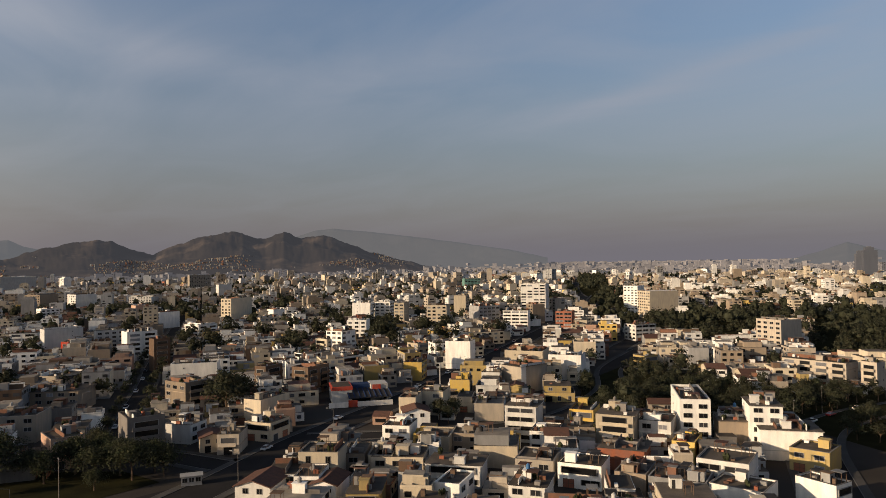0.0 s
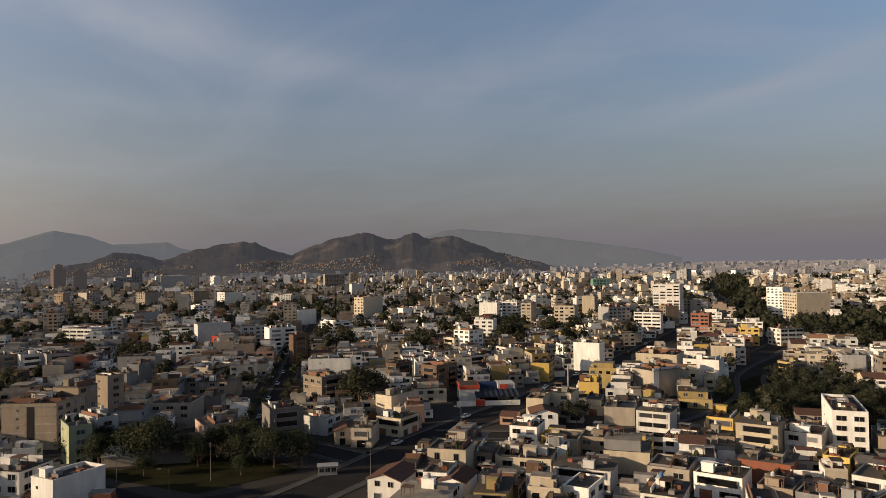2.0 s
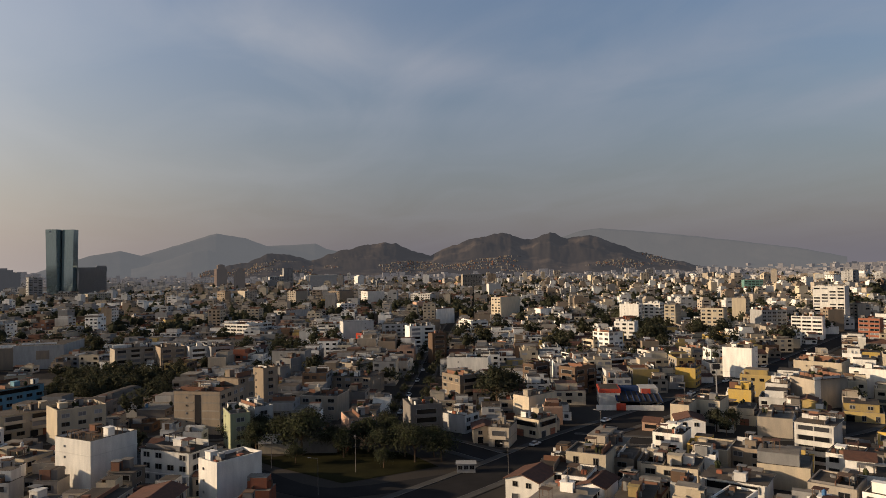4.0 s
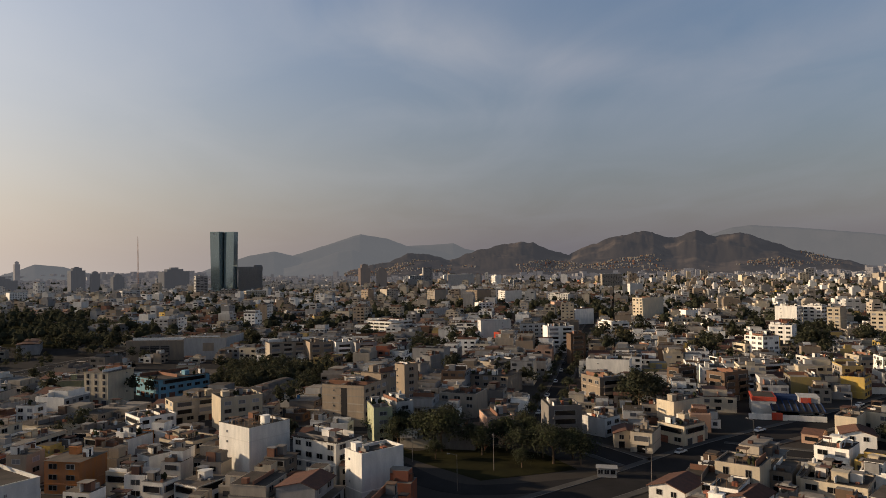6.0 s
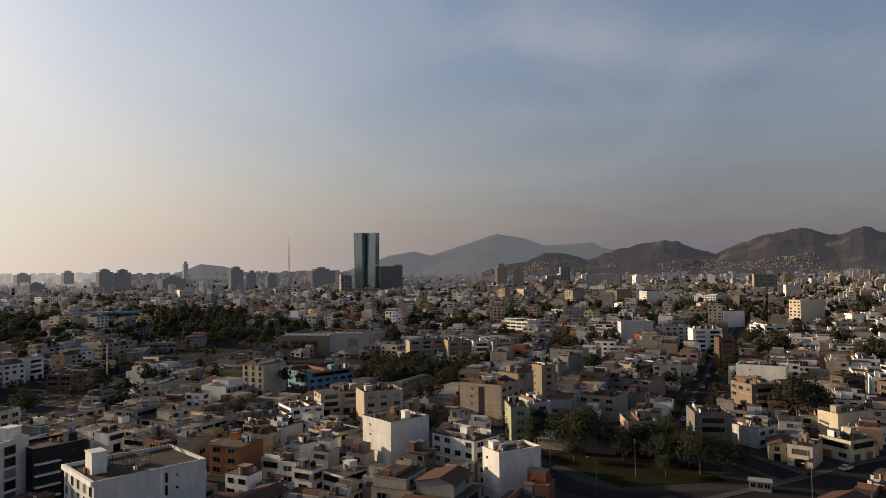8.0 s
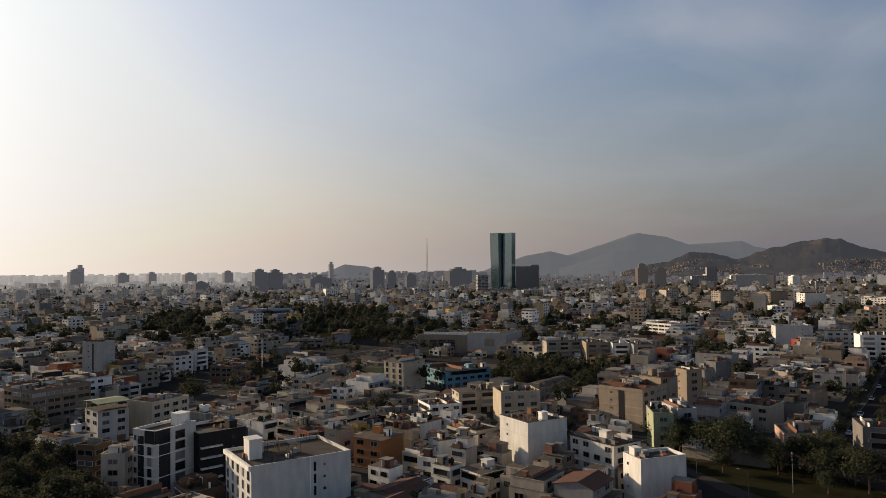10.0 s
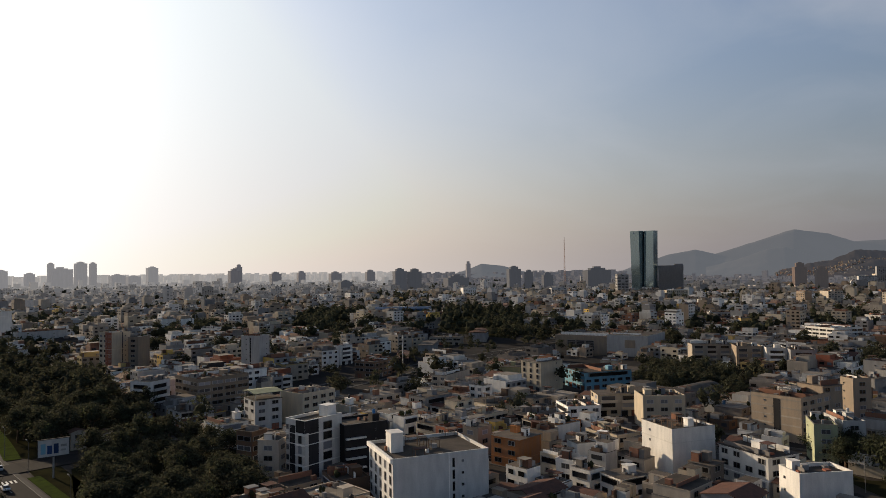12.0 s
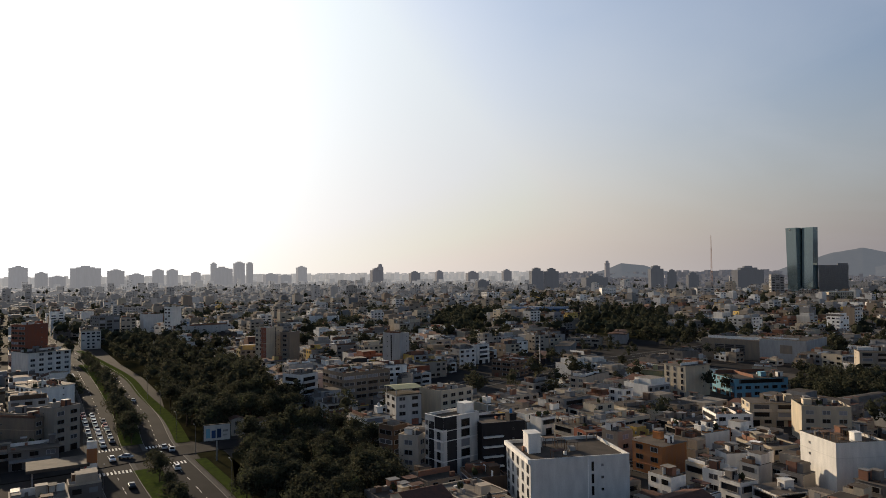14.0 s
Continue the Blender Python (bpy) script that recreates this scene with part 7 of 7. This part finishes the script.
CROWNS = [crown_mesh(k, 4.3, 2.5, 46, 23, 0.31, ("leaf", "leaf_light" if k % 2 else "leaf_dry")) for k in range(5)]
CROWNS_PARK = [crown_mesh(40 + k, 5.6, 2.3, 78, 34, 0.27, ("leaf", "leaf_light")) for k in range(2)]
CROWNS_MID = [crown_mesh(20 + k, 3.8, 2.8, 30, 22, 0.42, ("leaf", "leaf_dry")) for k in range(4)]
TRUNKS = [trunk_mesh(k, 7.0) for k in range(3)]
tree_count = [0]
far_tree_spots = []


def tree(x, y, scale, label="dark green broad-crowned tree", near=True, squash=1.0):
    k = tree_count[0]
    tree_count[0] += 1
    rng = random.Random(k * 31 + 7)
    root = place("tree", x, y, rng.random() * 360, label, "tree", "trees")
    shared("trunk", TRUNKS[k % 3], root, 0, 0, 0, 0, scale, scale, scale * squash)
    shared("crown", (CROWNS_PARK[k % 2] if -150 < x < -70 and 165 < y < 205 else CROWNS[k % 5] if near else CROWNS_MID[k % 4]), root, 0, 0, 5.4 * scale * squash, rng.random() * 6, scale * (0.9 + 0.25 * rng.random()), scale * (0.9 + 0.25 * rng.random()), scale * squash * (0.85 + 0.3 * rng.random()))


def wood(poly, spacing, scale, rng):
    xs, ys = [p[0] for p in poly], [p[1] for p in poly]
    y = min(ys)
    out = []
    while y < max(ys):
        x = min(xs)
        while x < max(xs):
            px, py = x + (rng.random() - 0.5) * spacing * 0.9, y + (rng.random() - 0.5) * spacing * 0.9
            if inside(poly, px, py) and not taken(px, py, 3) and not any(off_line(line, px, py) < half - 1 for line, half in roads):
                clump = noise.noise((px * 0.03, py * 0.03, 5.0))
                if math.hypot(px, py) < 420 or clump > -0.12:
                    out.append((px, py, scale * (0.7 + 0.45 * rng.random() + 0.5 * max(0.0, clump))))
            x += spacing
        y += spacing
    return out


rng = random.Random(3)
spots = []
for key, spacing, scale in (("fore_wood", 6.5, 0.95), ("avenue_wood", 8.5, 1.15), ("east_park", 6.8, 0.8), ("east_grove", 9.0, 1.05), ("boulevard", 14.0, 1.6), ("east_belt", 9.0, 1.15),
                            ("mall_wood", 7.0, 1.0), ("court_wood", 9.0, 1.0), ("school_wood", 11.0, 1.5), ("hall_wood", 13.0, 1.4), ("lane_wood", 11.0, 1.2)):
    spots += wood(PARKS[key], spacing, scale, rng)
for yard in YARDS[1:]:
    spots += [q for q in wood(yard, 13.0, 0.7, rng) if rng.random() < 0.45 and math.hypot(q[0], q[1]) > 460 and not (300 < math.hypot(q[0], q[1]) < 455 and 0.9 < -q[0] / q[1] < 1.6)]
# single trees: the small park, the middle of the avenue, between houses
for x, y, s in ((-117, 180, 1.35), (-126, 183, 1.2), (-121, 190, 1.3), (-110, 186, 0.9), (-100, 190, 1.1), (-95, 196, 1.0), (-82, 184, 1.15), (-87, 188, 1.1), (-79, 191, 1.0), (-75, 187, 0.9),
                (-79, 255, 1.9), (-76, 262, 1.7), (-132, 178, 1.0), (-136, 186, 1.1), (-104, 182, 0.9), (-92, 184, 1.0), (-114, 172, 0.6), (-88, 176, 0.6), (-143, 184, 0.9), (-86, 272, 1.6), (-33, 720, 1.6), (36, 486, 1.6), (42, 494, 1.5), (30, 490, 1.3), (-2, 247, 0.9), (3, 252, 0.8), (1, 243, 0.7)):
    spots.append((x, y, s))
for k in range(44):
    f = k / 43
    x, y = -256 - 230 * f, -50.5 - 60 * f - 13 * f * f
    spots.append((x + rng.random() * 2, y + (rng.random() - 0.5) * 4, 0.7 + rng.random() * 0.4))
for k in range(7):
    spots.append((-155 - k * 10, -15.5 - k * 3.5 + (rng.random() - 0.5) * 3, 0.6 + rng.random() * 0.3))
for k in range(58):                                # broken rows of trees along the railway avenue
    f, row = rng.random(), rng.choice((-26, -13, 12, 24, 38))
    x, y = -352 - 110 * f, 90 + 300 * f
    if rng.random() < 0.75:
        spots.append((x - row * 0.94, y + row * -0.34, 0.5 + rng.random() * 0.5))
for k in range(20):                                # both sides of the narrow street
    f, side = k / 19, 1 if k % 2 else -1
    x, y = -101 - 66 * f, 216 + 190 * f
    spots.append((x + side * 4.9, y + side * 1.5, 0.62 + rng.random() * 0.35))
spots.sort(key=lambda q: math.hypot(q[0], q[1]))
tagged_labels = ("dark green broad-crowned park tree", "olive-green street tree with a ragged crown", "dense dark evergreen tree")
for i, (x, y, s) in enumerate(spots):
    if i < 300:
        tree(x, y, s, tagged_labels[i % 3], math.hypot(x, y) < 330)
    else:
        far_tree_spots.append((x, y, s))

# scattered trees between the houses, and the far woods: groves where the noise is high, single trees elsewhere
rng = random.Random(9)
far_low_spots = []
far_tree_spots, yard_spots = [q for q in far_tree_spots if math.hypot(q[0], q[1]) > 560], [q for q in far_tree_spots if math.hypot(q[0], q[1]) <= 560]
for x, y in garden_spots:
    r = math.hypot(x, y)
    for _ in range(2 if r < 450 else 3):
        (yard_spots if r < 560 else far_tree_spots if r < 900 else far_low_spots).append((x + rng.gauss(0, 3.5), y + rng.gauss(0, 3.5), (0.75 if r < 450 else 1.15) + rng.random() * 0.6))
for k in range(4300):
    az, r = -38 + 152 * rng.random(), 260 + 2900 * rng.random() ** 1.25
    x, y = at(az, r)
    grove = noise.noise((x * 0.0045, y * 0.0045, 11.0))
    if rng.random() > 0.28 + 1.6 * grove or (r < 480 and 40 < az < 66):
        continue
    if (r < 620 and taken(x, y, 2.0)) or any(off_line(line, x, y) < half - 3 for line, half in roads):
        continue
    for _ in range(1 if r < 500 else 2 if grove < 0.2 else 4):
        spot = (x + rng.gauss(0, 8) * (r > 500), y + rng.gauss(0, 8) * (r > 500), 1.0 + rng.random() * 0.7 + r * 0.0002)
        (yard_spots if r < 560 else far_tree_spots if r < 900 else far_low_spots).append(spot)


def far_woods(spots, label, clumps, leaves, size):
    src = []
    for me in [crown_mesh(60 + k, 3.6, 3.0, clumps, leaves, size, ("leaf", "leaf_dry")) for k in range(4)]:
        src.append((np.array([tuple(q.co) for q in me.vertices]), np.array([p.material_index for p in me.polygons]), np.array([tuple(p.vertices) for p in me.polygons])))
        bpy.data.meshes.remove(me)
    verts, mats, faces, count = [], [], [], 0
    for k, (x, y, s) in enumerate(spots):
        co, mi, fa = src[k % 4]
        a = k * 2.4
        rot = np.array(((math.cos(a), -math.sin(a), 0), (math.sin(a), math.cos(a), 0), (0, 0, 1)))
        verts.append(co @ rot.T * s + np.array((x, y, 6.0 * s)))
        mats.append(mi)
        faces.append(fa + count)
        count += len(co)
    verts, mats = np.concatenate(verts), np.concatenate(mats)
    me = bpy.data.meshes.new("street_trees")
    me.from_pydata(verts.tolist(), [], np.concatenate(faces).tolist())
    me.materials.append(M["leaf"])
    me.materials.append(M["leaf_dry"])
    me.polygons.foreach_set("material_index", mats.astype(np.int32))
    me.update()
    tagged(new("street_trees", me), label, "trees", kind="stuff")


far_woods(yard_spots, "dark green trees in yards between houses", 15, 13, 0.5)
far_woods(far_tree_spots, "dark green trees scattered between houses", 7, 7, 0.66)
far_woods(far_low_spots[::2], "dark green groves between distant houses", 5, 4, 0.9)

# ---- cars ----
CAR_PAINT = {key: material("car_" + key, c, rough=0.3, vary=0.05, stain=0.08, bump=0, spec=0.5) for key, c in
             dict(white=(0.70, 0.70, 0.69), silver=(0.40, 0.41, 0.42), black=(0.025, 0.025, 0.028), red=(0.35, 0.03, 0.025), grey=(0.14, 0.14, 0.15)).items()}


def car_body_mesh(mat):
    bm = bmesh.new()
    sec = ((-0.85, 0.35), (-0.9, 0.75), (-0.82, 0.92), (0.82, 0.92), (0.9, 0.75), (0.85, 0.35))
    last = None
    for x, k in ((-2.15, 0.75), (-2.0, 1.0), (-0.9, 1.02), (0.8, 1.0), (1.9, 0.93), (2.15, 0.68)):
        loop = [bm.verts.new((x, y * (0.9 + 0.1 * k), 0.35 + (z - 0.35) * k)) for y, z in sec]
        if last:
            for i in range(6):
                bm.faces.new((last[i], last[(i + 1) % 6], loop[(i + 1) % 6], loop[i]))
        else:
            bm.faces.new(loop)
        last = loop
    bm.faces.new(last[::-1])
    bmesh.ops.recalc_face_normals(bm, faces=bm.faces[:])
    return mesh_of(bm, mat)


def cabin_mesh():
    bm = bmesh.new()
    lo = [bm.verts.new(p) for p in ((-1.75, -0.78, 0.9), (0.95, -0.78, 0.9), (0.95, 0.78, 0.9), (-1.75, 0.78, 0.9))]
    hi = [bm.verts.new(p) for p in ((-1.25, -0.62, 1.42), (0.3, -0.62, 1.42), (0.3, 0.62, 1.42), (-1.25, 0.62, 1.42))]
    for i in range(4):
        bm.faces.new((lo[i], lo[(i + 1) % 4], hi[(i + 1) % 4], hi[i]))
    bm.faces.new(hi)
    return mesh_of(bm, M["glass"])


def wheel_mesh():
    bm = bmesh.new()
    cylinder(bm, 0, 0, -0.1, 0.1, 0.32, 0.32, 12)
    bmesh.ops.rotate(bm, verts=bm.verts[:], cent=(0, 0, 0), matrix=Matrix.Rotation(math.pi / 2, 3, "X"))
    return mesh_of(bm, M["tyre"])


BODY, CABIN, WHEEL = {k: car_body_mesh(m) for k, m in CAR_PAINT.items()}, cabin_mesh(), wheel_mesh()


def roof_panel_mesh(mat):
    bm = bmesh.new()
    stack(bm, -1.22, 0.27, -0.6, 0.6, ((1.42, 0), (1.46, -0.04)))
    return mesh_of(bm, mat)


TOP = {k: roof_panel_mesh(m) for k, m in CAR_PAINT.items()}


def car(x, y, theta, paint, z=0.07, doing="parked beside the kerb"):
    root = place("car", x, y, theta, "%s saloon car %s" % (paint, doing), "car", "cars")
    root.location.z = z
    shared("body", BODY[paint], root, 0, 0, 0)
    shared("cabin_glass", CABIN, root, 0, 0, 0)
    shared("roof", TOP[paint], root, 0, 0, 0)
    for wx in (-1.35, 1.35):
        for wy in (-0.82, 0.82):
            shared("wheel", WHEEL, root, wx, wy, 0.32)


rng = random.Random(21)
paints = ["white", "silver", "white", "black", "grey", "red", "silver", "white"]
ux, uy = math.cos(radians(197)), math.sin(radians(197))
for lane, n, start in ((3.1, 9, 6), (0.0, 9, 4), (-3.1, 6, 9)):        # queue waiting at the lights
    for k in range(n):
        q = start + k * 7.2 + rng.random() * 2
        car(-248 + ux * q - uy * lane, -57 + uy * q + ux * lane, 17 + rng.random() * 2, rng.choice(paints), doing="waiting in the avenue queue")
for x, y, th in ((-202, -39.5, 197), (-240, -35, 190), (-234, -37.6, 190), (-244, -38, 195), (-217.6, -30.4, 197), (-234, -47.6, 250), (-226, -56.5, 200), (-232, -51, 17), (-340, -66, 197), (-420, -91, 197)):
    car(x, y, th, rng.choice(paints), 0.24 if -248 < x < -230 else 0.1, "crossing the avenue junction")
for line, off, s0, s1, step in ((1, 2.6, 40, 200, 22), (4, 4.8, 20, 160, 12), (11, 2.4, 10, 80, 9), (0, 5.0, 120, 420, 34)):
    pts, run = roads[line][0], 0.0
    nxt = s0
    for (x0, y0), (x1, y1) in zip(pts, pts[1:]):
        ln = math.hypot(x1 - x0, y1 - y0)
        while nxt < run + ln and nxt < s1:
            f = (nxt - run) / ln
            dx, dy = (x1 - x0) / ln, (y1 - y0) / ln
            car(x0 + (x1 - x0) * f - dy * off, y0 + (y1 - y0) * f + dx * off, math.degrees(math.atan2(dy, dx)), rng.choice(paints), 0.1)
            nxt += step * (0.8 + rng.random() * 0.9)
        run += ln

# zebra crossings at the junction: every bar a piece of its own
for cx, cy, th, span in ((-246.5, -55.5, 107, 9), (-248, -40, 107, 8), (-224.5, -32, 107, 8), (-218, -46.5, 107, 9)):
    zebra = tagged(new("zebra_crossing"), "white painted zebra crossing bars on asphalt", "road marking", kind="structure")
    zebra.matrix_basis = pose(cx, cy, 0.13, 0, 0, th)
    bar = None
    for k in range(int(span / 1.0)):
        if bar is None:
            bm = bmesh.new()
            stack(bm, -0.25, 0.25, -1.6, 1.6, ((0, 0), (0.012, 0)))
            bar = mesh_of(bm, M["paint_line"])
        shared("painted_bar", bar, zebra, -span / 2 + k * 1.0, 0, 0)
